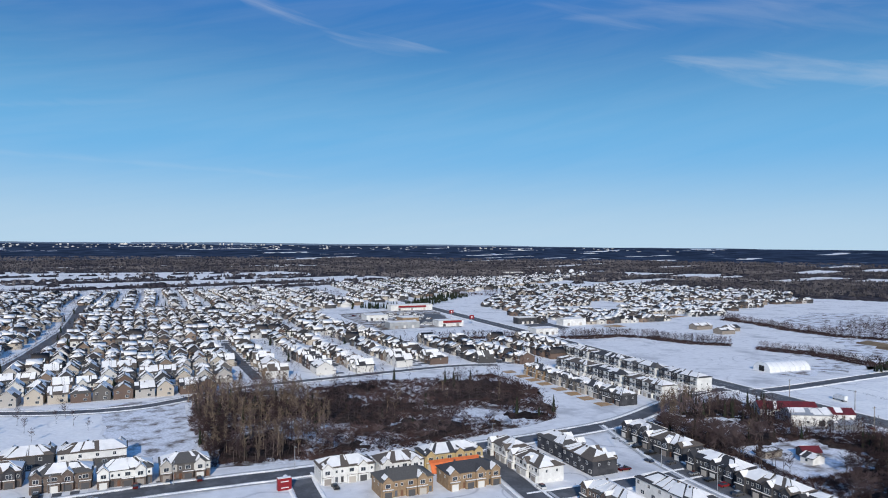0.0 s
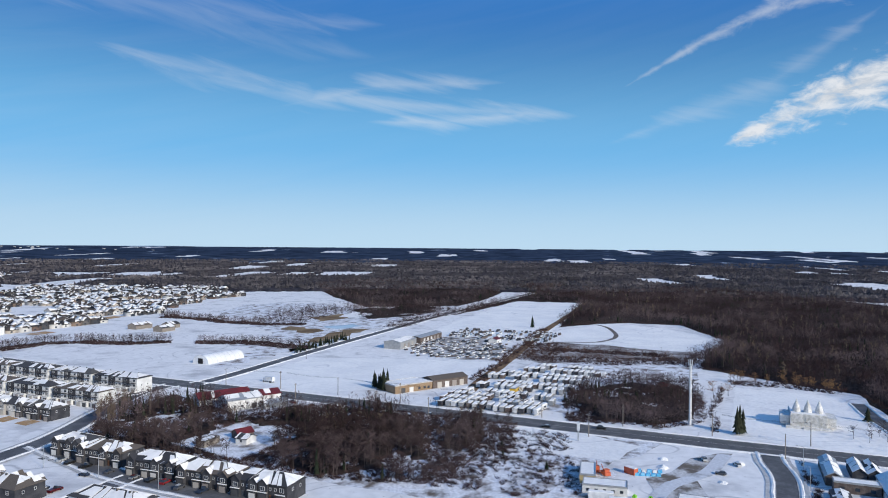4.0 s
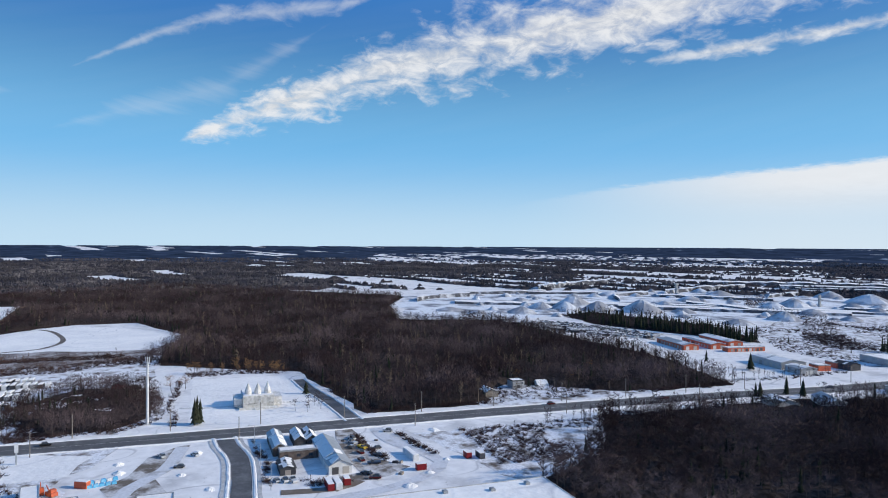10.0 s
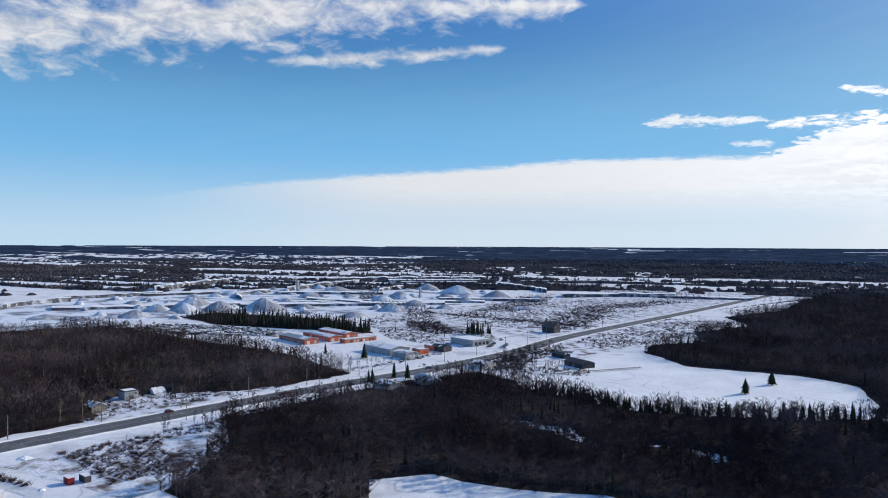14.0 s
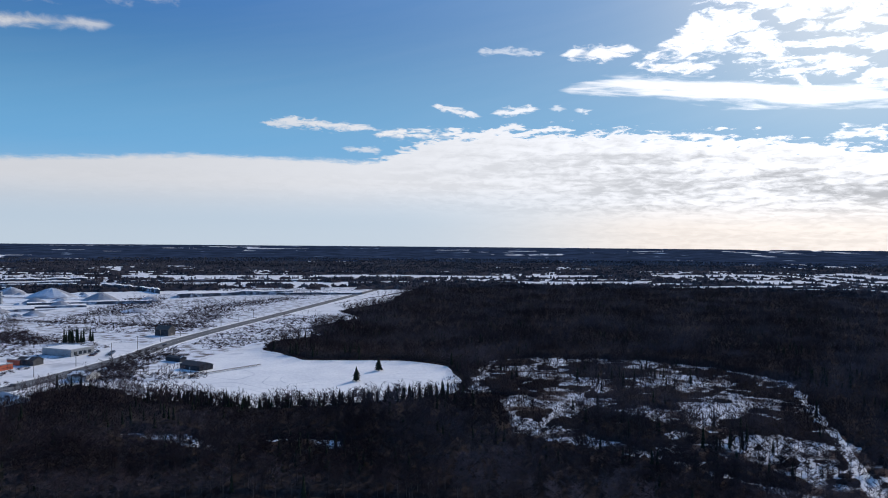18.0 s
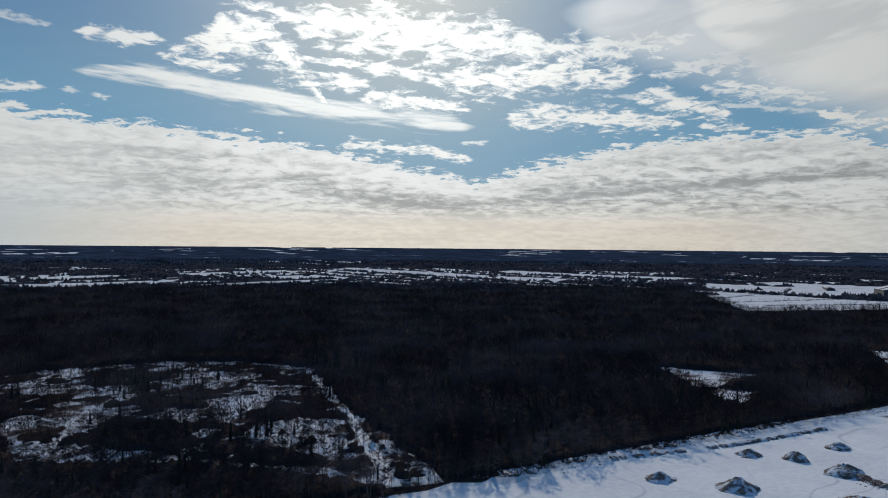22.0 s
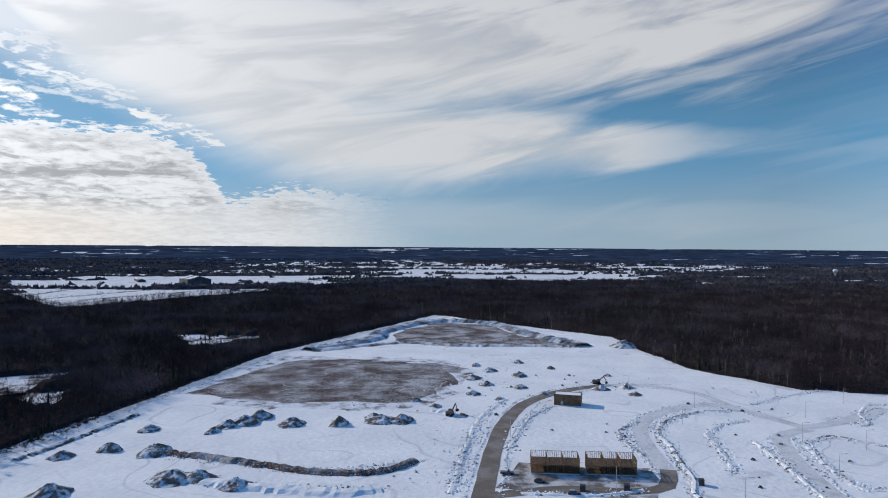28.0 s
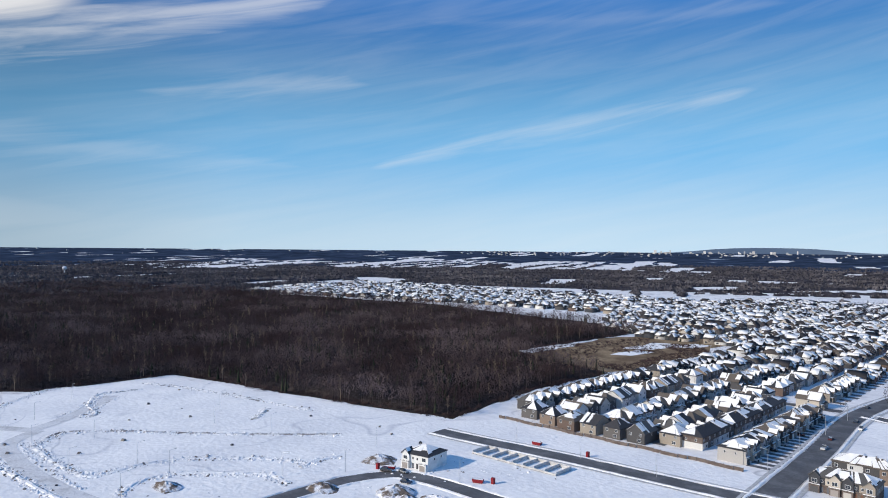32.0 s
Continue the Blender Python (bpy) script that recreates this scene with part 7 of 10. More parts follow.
shed("site_office", "long white site office with a snowy flat roof", "site office", 258, 36, 266, 52, 3.0, WHITEWALL, GREYMETAL, "y", 0.0, 1.0, [("w", 0, 0.2, 1.0, 2.0)], [("w", t, 1.1, 1.2, 1.0) for t in (-6, -3, 3, 6)], turn=8)
shed("site_office", "low yellow-ended site cabin beside the works office", "site office", 268, 50, 284, 56, 3.0, YELLOW, GREYMETAL, "x", 0.0, 1.0, [("s", 0, 0.2, 1.0, 2.0)], turn=10)
shed("store_hut", "pale flat-roofed store in the works yard", "shed", 254, 6, 261, 18, 3.0, WHITEWALL, GREYMETAL, "y", 0.0, 1.0, [("w", 0, 0.1, 2.4, 2.3)])
shed("store_hut", "small pale store under snow", "shed", 246, 12, 252, 20, 2.6, GREYMETAL, GREYMETAL, "y", 0.0, 1.0)


rnd = random.Random(90)
for i in range(26):
    x, y = rnd.uniform(264, 334), rnd.uniform(-84, -26)
    if (270 < x < 332 and -61 < y < -30) or (x > 326 and y > -64):
        continue
    a, b, c_ = rnd.uniform(0.5, 1.6), rnd.uniform(0.4, 1.0), rnd.uniform(0.4, 1.3)
    single("junk", Shell().solid([(-a, -b, 0), (a, -b, 0), (a, b, 0), (-a, b, 0)], [(-a * 0.9, -b * 0.8, c_), (a * 0.8, -b * 0.9, c_ * 0.8), (a, b * 0.8, c_), (-a * 0.8, b, c_ * 1.1)]), (DARKWALL, POLE, GREYMETAL, SOIL, BRICK)[i % 5], "dark pile of scrap beside the workshop", "scrap", "scrap piles", at=(x, y, 0.05), turn=rnd.uniform(0, 180))


def container(x, y, turn, mat, label, l=12.0, w=2.5, h=2.6):
    ob = thing("shipping_container", label, "container", "yard containers", (x, y, 0.0), turn)
    sh = Shell().box(-l / 2, -w / 2, 0.12, l / 2, w / 2, h)
    n = int(l / 0.6)
    for i in range(n):
        a = -l / 2 + (i + 0.25) * l / n
        sh.box(a, -w / 2 - 0.05, 0.2, a + 0.28, -w / 2, h - 0.1), sh.box(a, w / 2, 0.2, a + 0.28, w / 2 + 0.05, h - 0.1)
    part("body", sh, mat, ob)
    part("roof_snow", Shell().box(-l / 2 + 0.1, -w / 2 + 0.1, h, l / 2 - 0.1, w / 2 - 0.1, h + 0.18), SNOW, ob, "snow on top")
    d = Shell().box(l / 2, -w / 2 + 0.1, 0.2, l / 2 + 0.07, -0.05, h - 0.1).box(l / 2, 0.05, 0.2, l / 2 + 0.07, w / 2 - 0.1, h - 0.1)
    part("door", d, mat, ob)
    return ob


for x, y, tn, mt, lb, l in ((258, -47.6, 0, RED, "red shipping container with snow on top", 8), (258, -50.6, 0, WHITEPAINT, "white shipping container with snow on top", 8), (260, -54.5, 0, RED, "small red container beside the yard", 4),
                            (284.5, -87, 4, WHITEPAINT, "long white trailer body under snow", 13), (276, -109.5, 0, RED, "red container on the snowy lot", 4), (274, -114.5, 0, DARKWALL, "black container on the snowy lot", 5), (267, -86, 90, RED, "small red container on the snowy lot", 4),
                            (287, 38, 60, ORANGEDOOR, "orange container in the works yard", 5), (254, 44, 100, WHITEPAINT, "white site trailer in the works yard", 9), (250, 36, 100, WHITEPAINT, "white site trailer in the works yard", 9)):
    container(x, y, tn, mt, lb, l, 2.4, 2.5)
for x, y in ((284, 51), (281, 47)):
    single("equipment", Shell().box(-2, -1.2, 0.3, 2, 1.2, 1.6).box(-1.4, -1.0, 1.6, 0.2, 1.0, 2.6).tube((1.5, 0, 1.6), (3.2, 0, 3.4), 0.2, 0.15, 6), ORANGEDOOR, "orange construction machine in the works yard", "machine", at=(x, y, 0), turn=x * 20 % 90)
for x, y in ((259, 33), (259.5, 27.5)):
    single("equipment", Shell().box(-0.6, -0.9, 0.2, 0.6, 0.9, 0.9).box(-0.4, -0.5, 0.9, 0.4, 0.5, 1.3), LIME, "lime-green site machine on the gravel", "machine", at=(x, y, 0.1), turn=x)
for i in range(10):
    single("wrapped_pallet", Shell().solid([(-0.8, -0.9, 0), (0.8, -0.9, 0), (0.8, 0.9, 0), (-0.8, 0.9, 0)], [(-0.7, -0.8, 1.0 + 0.08 * (i % 4)), (0.7, -0.8, 1.1), (0.7, 0.8, 1.0), (-0.7, 0.8, 1.1)]), PLASTICBLUE if i % 4 != 3 else WHITEPAINT, "stack wrapped in bright blue plastic", "wrapped stack", "wrapped stacks",
           at=(286 + 5.0 * (i % 2) + 0.5 * (i // 2), 35.5 - 2.0 * (i // 2), 0), turn=12)


def temple():
    """Pale stone temple with a stepped hall and pointed domes."""
    ob = thing("temple", "pale stone temple with three ribbed spires in a snowy ground", "temple", at=(404, -34, 0), turn=0)
    ob.scale = (0.76, 0.74, 0.78)
    part("plinth", Shell().box(-15, -14, 0, 15, 14, 1.2), STONE, ob)
    H = Shell().box(-12, -11, 1.2, 12, 11, 9.0)
    for i in range(12):
        H.box(-12.25, -11.25, 1.8 + i * 0.6, 12.25, 11.25, 2.0 + i * 0.6)
    part("hall", H, STONE, ob)
    part("wing", Shell().box(-9, 11, 1.2, 9, 17, 6.5).box(-9.2, 11, 6.5, 9.2, 17.2, 6.9), STONE, ob)
    part("wing", Shell().box(-9, -17, 1.2, 9, -11, 6.5).box(-9.2, -17.2, 6.5, 9.2, -11, 6.9), STONE, ob)
    part("roof_snow", Shell().box(-11.6, -10.6, 9.0, 11.6, 10.6, 9.2), SNOW, ob, "snow on the flat roof")
    for y in (-7.0, 0.0, 7.0):
        sp = Shell()
        prof = ((2.6, 9.2), (2.7, 10.2), (2.4, 11.6), (1.9, 13.0), (1.3, 14.4), (0.7, 15.5), (0.85, 15.8), (0.3, 16.3), (0.05, 17.6))
        for (r0, z0), (r1, z1) in zip(prof, prof[1:]):
            sp.tube((-5, y, z0), (-5, y, z1), r0, r1, 10)
        part("spire", sp, STONE, ob, "tapering stone spire dusted with snow")
    rose = Shell()
    for i in range(16):
        a = 2 * math.pi * i / 16
        rose.tube((-12.35, math.cos(a) * 1.2, 5.2 + math.sin(a) * 1.2), (-12.35, math.cos(a) * 1.9, 5.2 + math.sin(a) * 1.9), 0.13, 0.2, 5)
    part("medallion", rose, STONE, ob, "round carved medallion")
    part("steps", Shell().box(-17, -3, 0, -15, 3, 0.6).box(-15.9, -3, 0.6, -15, 3, 1.2), STONE, ob)


temple()


def monopole():
    ob = thing("phone_mast", "tall white telecom monopole beside the highway", "mast", at=(377, 21, 0))
    part("shaft", Shell().tube((0, 0, 0), (0, 0, 31), 0.75, 0.5, 12), WHITEPAINT, ob)
    part("base", Shell().box(-1.6, -1.6, 0, 1.6, 1.6, 0.3), CONCRETE, ob)
    for i in range(6):
        a = 2 * math.pi * i / 6
        c, s = math.cos(a) * 0.95, math.sin(a) * 0.95
        part("antenna", Shell().box(c - 0.18, s - 0.18, 31, c + 0.18, s + 0.18, 33.4), WHITEPAINT, ob, "slim panel antenna")
    part("antenna_ring", Shell().tube((0, 0, 30.6), (0, 0, 30.9), 1.2, 1.2, 12), METAL, ob)
    part("cabinet", Shell().box(2, -1, 0, 3.6, 1, 2.0), GREYMETAL, ob)


monopole()


# ---- poles and lamps ----
def utility_pole(h=11.0):
    ob = thing("utility_pole", "weathered wooden utility pole with a crossarm", "utility pole", "utility poles along the highway")
    part("pole", Shell().tube((0, 0, 0), (0, 0, h), 0.24, 0.16, 8), POLE, ob)
    arm = part("crossarm", Shell().box(-1.3, -0.09, h - 0.9, 1.3, 0.09, h - 0.7), POLE, ob)
    for x in (-1.15, -0.4, 0.4, 1.15):
        part("insulator", Shell().tube((x, 0, h - 0.7), (x, 0, h - 0.42), 0.07, 0.04, 6), GLASS, arm)
    return ob


def street_lamp(h=9.0, arm=2.2):
    ob = thing("street_lamp", "slim galvanised street lamp with a short arm", "street lamp", "street lamps")
    part("post", Shell().tube((0, 0, 0), (0, 0, h), 0.13, 0.08, 8), METAL, ob)
    part("arm", Shell().tube((0, 0, h), (arm, 0, h + 0.35), 0.06, 0.05, 6), METAL, ob)
    part("lamp_head", Shell().box(arm - 0.1, -0.16, h + 0.27, arm + 0.75, 0.16, h + 0.43), GREYMETAL, ob)
    return ob


POLE1, LAMP1 = utility_pole(), street_lamp()
POLE1.matrix_world = pose(361, 300, 0)
hx = np.array(HWY)


def hwy_x(y):
    return float(np.interp(y, hx[::-1, 1], hx[::-1, 0]))


for i in range(26):
    y = 262 - 42 * i
    copy_thing(POLE1, pose(hwy_x(y) + 13.5, y, 0, 0, 0, 0))
    if i < 14 and i % 2:
        copy_thing(POLE1, pose(hwy_x(y + 12) - 13.5, y + 12, 0, 0, 0, 0))
WIRES = Shell()
for i in range(26):
    y0, y1 = 300 - 42 * i if i else 300, 262 - 42 * i
    for dx in (-1.15, -0.4, 0.4, 1.15):
        pa = (hwy_x(y0) + 13.5 + dx, y0, 10.6)
        for j in range(4):
            t = (j + 1) / 4
            pb = (hwy_x(y0) * (1 - t) + hwy_x(y1) * t + 13.5 + dx, y0 * (1 - t) + y1 * t, 10.6 - 3.2 * t * (1 - t))
            WIRES.tube(pa, pb, 0.02, 0.02, 3)
            pa = pb
single("power_line", WIRES, DARK, "thin black power lines strung along the highway", "power line")
LAMP1.matrix_world = pose(60, 279, 0, 0, 0, -90)
LAMPS = [(x, 280 + (x - 100) * 0.03 if x < 180 else 284, -90) for x in (-60, -25, 15, 100, 150)] + [(-104 + 3, y, 180) for y in (300, 340, 380, 420)] + \
        [(x, 261, 90) for x in (-200, -165, -130)] + [(193 + 5, y, 0) for y in (255, 225, 195)] + [(293, -26, 90), (262, -27, 90), (322, -26, 90)] + \
        [(-331, -31, -90), (-428, 1, -60), (-452, 31, -90), (-412, 64, 0), (-285, -28, -90), (-300, 41, 180), (-262, 14, 180), (-372, 52, 100), (-350, 102, 90), (-300, 101, 90), (-255, 103, 90),
         (-342, 126, 90), (-290, 124, 90), (-440, 150, 0), (-400, 118, 60), (-236, 158, 30), (-222, 178, 0), (-180, 200, 90), (-294, 190, 90), (-330, 180, 90), (-360, 200, 90), (-240, 210, 90), (-270, 128, 90), (-262, 58, 90)]
for x, y, tn in LAMPS:
    copy_thing(LAMP1, pose(x, y, 0, 0, 0, tn))


# ---- vehicles ----
def car(kind=0, paint=CARPAINT, label="parked car dusted with snow"):
    ob = thing("car", label, "car", "cars")
    l, w, h0, h1 = ((4.4, 1.8, 0.85, 1.45), (4.7, 1.9, 1.0, 1.75), (5.6, 2.0, 1.05, 1.85))[kind]
    B = Shell()
    B.solid([(-l / 2, -w / 2, 0.3), (l / 2, -w / 2, 0.3), (l / 2, w / 2, 0.3), (-l / 2, w / 2, 0.3)],
            [(-l / 2 + 0.08, -w / 2 + 0.04, h0), (l / 2 - 0.15, -w / 2 + 0.04, h0 - 0.1), (l / 2 - 0.15, w / 2 - 0.04, h0 - 0.1), (-l / 2 + 0.08, w / 2 - 0.04, h0)])
    part("body", B, paint, ob)
    c0, c1 = (-l * 0.40, l * 0.20) if kind < 2 else (-l * 0.02, l * 0.24)
    C = Shell().solid([(c0, -w / 2 + 0.08, h0), (c1, -w / 2 + 0.08, h0 - 0.05), (c1, w / 2 - 0.08, h0 - 0.05), (c0, w / 2 - 0.08, h0)],
                      [(c0 + 0.35, -w / 2 + 0.25, h1 - 0.06), (c1 - 0.65, -w / 2 + 0.25, h1 - 0.06), (c1 - 0.65, w / 2 - 0.25, h1 - 0.06), (c0 + 0.35, w / 2 - 0.25, h1 - 0.06)])
    part("cabin_glass", C, GLASS, ob)
    part("roof", Shell().box(c0 + 0.33, -w / 2 + 0.23, h1 - 0.06, c1 - 0.62, w / 2 - 0.23, h1), paint, ob)
    for x in (-l * 0.31, l * 0.31):
        for s in (-1, 1):
            part("wheel", Shell().tube((x, s * (w / 2 - 0.2), 0.33), (x, s * (w / 2 + 0.01), 0.33), 0.33, 0.33, 10), TYRE, ob)
    return ob


CARS = [car(0), car(1, label="parked sport utility car beside snow"), car(2, label="parked pickup truck beside snowbanks"), car(0, label="compact car on the road"), car(1)]
seats = [(197.5, 232, 95), (207.5, 256, 5), (205, 240, 2), (204, 226, 3), (206, 250, 4), (203, 204, 3), (201, 188, 2), (202, 178, 0), (203, 212, 4), (181, 262, 0), (181, 247, 180), (180, 232, 0), (181, 227, 0),
         (-12, 271, 2), (2, 279.5, 90), (13, 280, 88), (24, 279, 92), (-30, 282, 90), (-96.5, 372, 92), (-91, 404, -88), (-101, 462, 90), (-97, 420, 92), (-94, 352, 91),
         (343, 87, 90), (351, 61, -88), (342, 150, 92), (352, -190, -90), (344, -260, 90), (349, 200, -90), (337, -380, 85), (345, -560, 92),
         (-211, 190, 30), (-276, -30 + 3, 95), (-269, -14, 90), (-258, -1, 95), (-205, 194, 0), (-195, 186, 10), (69, 251, 90), (95, 249, 88), (139, 222, 90), (132, 245, 92),
         (318, -69, 20), (312, -68, 20), (305, -66, 15), (296, -68, 10), (300, -76, 95), (270, -33, 10), (269, -36, 10), (271, -30, 10), (326, -88, 80), (292, -34, 90), (268, -64, 40), (280, -70, 80), (286, -66, 10), (262, -66, 70), (290, -74, 45), (296, 262, 30), (336, 232, 60),
         (300, 5, 80), (317, 12, 20), (315, -1, 30), (-110, 332, 0), (-110, 345, 0), (-109.5, 370, 0), (-110, 388, 0), (-109.5, 408, 0), (-110, 312, 0), (-153, 340, 90), (-162, 372, -90)]
for i, (x, y, tn) in enumerate(seats):
    if i < len(CARS):
        CARS[i].matrix_world = pose(x, y, 0.16, 0, 0, tn)
    else:
        copy_thing(CARS[i % len(CARS)], pose(x, y, 0.16, 0, 0, tn))
yc = car(2, YELLOWPAINT, "yellow pickup truck in the slushy yard")
yc.matrix_world = pose(303, -70.5, 0.12, 0, 0, 200)
rc = car(1, RED, "red car on a snowy driveway")
rc.matrix_world = pose(203.5, 197, 0.12, 0, 0, 2)


def box_truck(x, y, turn, label="white box truck parked on the snow"):
    ob = thing("box_truck", label, "truck", at=(x, y, 0.05), turn=turn)
    part("box", Shell().box(-4.6, -1.25, 0.9, 2.4, 1.25, 3.7), WHITEPAINT, ob)
    part("cab", Shell().solid([(2.6, -1.1, 0.5), (4.7, -1.1, 0.5), (4.7, 1.1, 0.5), (2.6, 1.1, 0.5)], [(2.6, -1.05, 2.6), (4.0, -1.05, 2.6), (4.0, 1.05, 2.6), (2.6, 1.05, 2.6)]), WHITEPAINT, ob)
    part("windscreen", Shell().face(((4.45, -0.9, 1.5), (4.45, 0.9, 1.5), (4.08, 0.9, 2.45), (4.08, -0.9, 2.45))), GLASS, ob)
    part("chassis", Shell().box(-4.5, -0.5, 0.5, 4.5, 0.5, 0.9), DARK, ob)
    part("sign_panel", Shell().box(-4.0, -1.28, 1.4, 1.8, -1.25, 2.6), PLASTICBLUE, ob, "faded blue panel on the side")
    for wx in (-3.2, -2.2, 3.6):
        for s in (-1, 1):
            part("wheel", Shell().tube((wx, s * 0.95, 0.48), (wx, s * 1.25, 0.48), 0.48, 0.48, 10), TYRE, ob)


box_truck(381, 282, 80)


# trailers in the storage lot
def trailer(seed):
    rnd = random.Random(seed)
    l, w, h = rnd.uniform(7.0, 9.5), 2.5, rnd.uniform(2.8, 3.3)
    ob = thing("travel_trailer", "snow-capped white travel trailer in the storage lot", "trailer", "stored trailers")
    body = part("body", Shell().solid([(-l / 2, -w / 2, 0.6), (l / 2 - 0.3, -w / 2, 0.6), (l / 2 - 0.3, w / 2, 0.6), (-l / 2, w / 2, 0.6)], [(-l / 2, -w / 2, h), (l / 2, -w / 2, h), (l / 2, w / 2, h), (-l / 2, w / 2, h)]),
         (WHITEPAINT, GREYMETAL, DARKWALL, TRIM, BRICK, GREYMETAL)[seed % 6], ob)
    part("stripe", Shell().box(-l / 2 + 0.2, -w / 2 - 0.02, 1.1, l / 2 - 0.4, w / 2 + 0.02, 1.35), rnd.choice((DARK, BRICK, DARKWALL)), ob)
    part("window", Shell().box(-l * 0.25, -w / 2 - 0.03, 1.6, l * 0.2, w / 2 + 0.03, 2.3), GLASS, body)
    part("roof_snow", Shell().solid([(-l / 2, -w / 2, h), (l / 2, -w / 2, h), (l / 2, w / 2, h), (-l / 2, w / 2, h)], [(-l / 2 + 0.2, -w / 2 + 0.2, h + 0.3), (l / 2 - 0.2, -w / 2 + 0.2, h + 0.3), (l / 2 - 0.2, w / 2 - 0.2, h + 0.3), (-l / 2 + 0.2, w / 2 - 0.2, h + 0.3)]), SNOW, ob, "thick snow on the roof")
    for x in (-0.5, 0.4):
        part("wheel", Shell().tube((x, -w / 2 + 0.02, 0.36), (x, w / 2 - 0.02, 0.36), 0.36, 0.36, 8), TYRE, ob)
    part("hitch", Shell().tube((l / 2 - 0.4, 0, 0.55), (l / 2 + 1.1, 0, 0.5), 0.07, 0.07, 5), DARK, ob)
    return ob


TRAILERS = [trailer(s) for s in range(6)]
lot, rnd = [], random.Random(8)
for k, (x, ya, yb) in enumerate(((368, 98, 160), (380, 98, 160), (392, 96, 160), (404, 96, 158), (424, 98, 152), (436, 94, 150), (458, 90, 156), (470, 88, 150), (492, 84, 146), (508, 96, 142))):
    y = ya
    while y < yb:
        if rnd.random() < 0.9 and not (408 < x < 424 and 118 < y < 134):
            lot.append((x + rnd.uniform(-1, 1), y, rnd.uniform(-8, 8) + (180 if rnd.random() < 0.3 else 0)))
        y += rnd.uniform(3.5, 4.4)
for i, (x, y, tn) in enumerate(lot):
    if i < len(TRAILERS):
        TRAILERS[i].matrix_world = pose(x, y, 0, 0, 0, tn)
    else:
        copy_thing(TRAILERS[i % len(TRAILERS)], pose(x, y, 0, 0, 0, tn))
rnd = random.Random(18)
for i in range(44):
    x, y = rnd.uniform(520, 640), rnd.uniform(172, 280)
    if inside([(524, 172), (524, 209), (540, 246), (605, 284), (636, 278), (650, 230), (598, 184)], np.array([(x, y)]))[0]:
        copy_thing(CARS[i % 5], pose(x, y, 0.02, 0, 0, rnd.choice((0, 10, 90, 100))))


def snowed_vehicles(spots_, seed, label):
    """Parked bodies with cabs and snow on their roofs, far off."""
    rnd, sh = random.Random(seed), Shell()
    for x, y, l, h in spots_:
        a = radians(rnd.uniform(-14, 14))
        c, d = math.cos(a), math.sin(a)
        def ring(l_, w_, z_):
            return [(x + c * p - d * q, y + d * p + c * q, z_) for p, q in ((-l_, -w_), (l_, -w_), (l_, w_), (-l_, w_))]
        k = rnd.choice((0, 0, 1, 2))
        sh.solid(ring(l / 2, 0.9, 0.05), ring(l / 2, 0.85, h * 0.62), k)
        sh.solid(ring(l * 0.36, 0.82, h * 0.62), ring(l * 0.26, 0.7, h), 1)
        sh.solid(ring(l * 0.27, 0.72, h), ring(l * 0.22, 0.6, h + 0.16), 3)
    tagged(single("parked_vehicles", sh, [WHITEPAINT, DARKWALL, BRICK, SNOW], label, "vehicles"), kind="stuff")


def parked_rows():
    """Rows of snowed-in wrecks and stored bodies in the far yard."""
    rnd = random.Random(57)
    yard = [(516, 236), (532, 172), (650, 200), (606, 290), (563, 282)]
    spots_ = []
    for k in range(11):
        for i in range(22):
            spots_.append((524 + 11.5 * k + rnd.uniform(-2.5, 2.5), 172 + 5.6 * i + rnd.uniform(-1.2, 1.2), 4.4, 1.4))
    spots_ = [q for q in spots_ if inside(yard, np.array([q[:2]]))[0] and rnd.random() < 0.8]
    for x in (652, 668, 690, 708):
        for i in range(24):
            if rnd.random() < 0.8:
                spots_.append((x + rnd.uniform(-1, 1), 166 + 4.4 * i, rnd.uniform(6, 10), 2.6))
    snowed_vehicles(spots_, 58, "rows of snowed-in vehicles in a wrecker's yard")
    spots_ = []
    for y in (722, 734, 741, 776, 783, 806, 813, 830, 837, 852):
        for i in range(26):
            x = 240 + 3.1 * i + 0.14 * (y - 700)
            if rnd.random() < 0.6 and not (282 < x < 306 and 750 < y < 774) and not (248 < x < 278 and 778 < y < 802):
                spots_.append((x, y + rnd.uniform(-0.6, 0.6), 4.4, 1.5))
    snowed_vehicles(spots_, 59, "rows of cars in the plaza parking lots")
    store_yard = [(735, -358), (722, -400), (655, -425), (600, -440), (565, -414), (605, -397), (655, -354), (702, -346)]
    spots_ = [(565 + 9.5 * k + rnd.uniform(-1, 1), -440 + 3.4 * i, rnd.uniform(5, 8.5), 2.5) for k in range(18) for i in range(29) if rnd.random() < 0.7]
    snowed_vehicles([q for q in spots_ if inside(store_yard, np.array([q[:2]]))[0]], 60, "rows of white vans and trailers stored before the quarry")


patch("yard", [(740, -354), (726, -405), (655, -430), (596, -447), (556, -413), (605, -393), (655, -349), (707, -341)], YARD, "trodden snowy storage yard", z=0.08, wobble=3)
parked_rows()


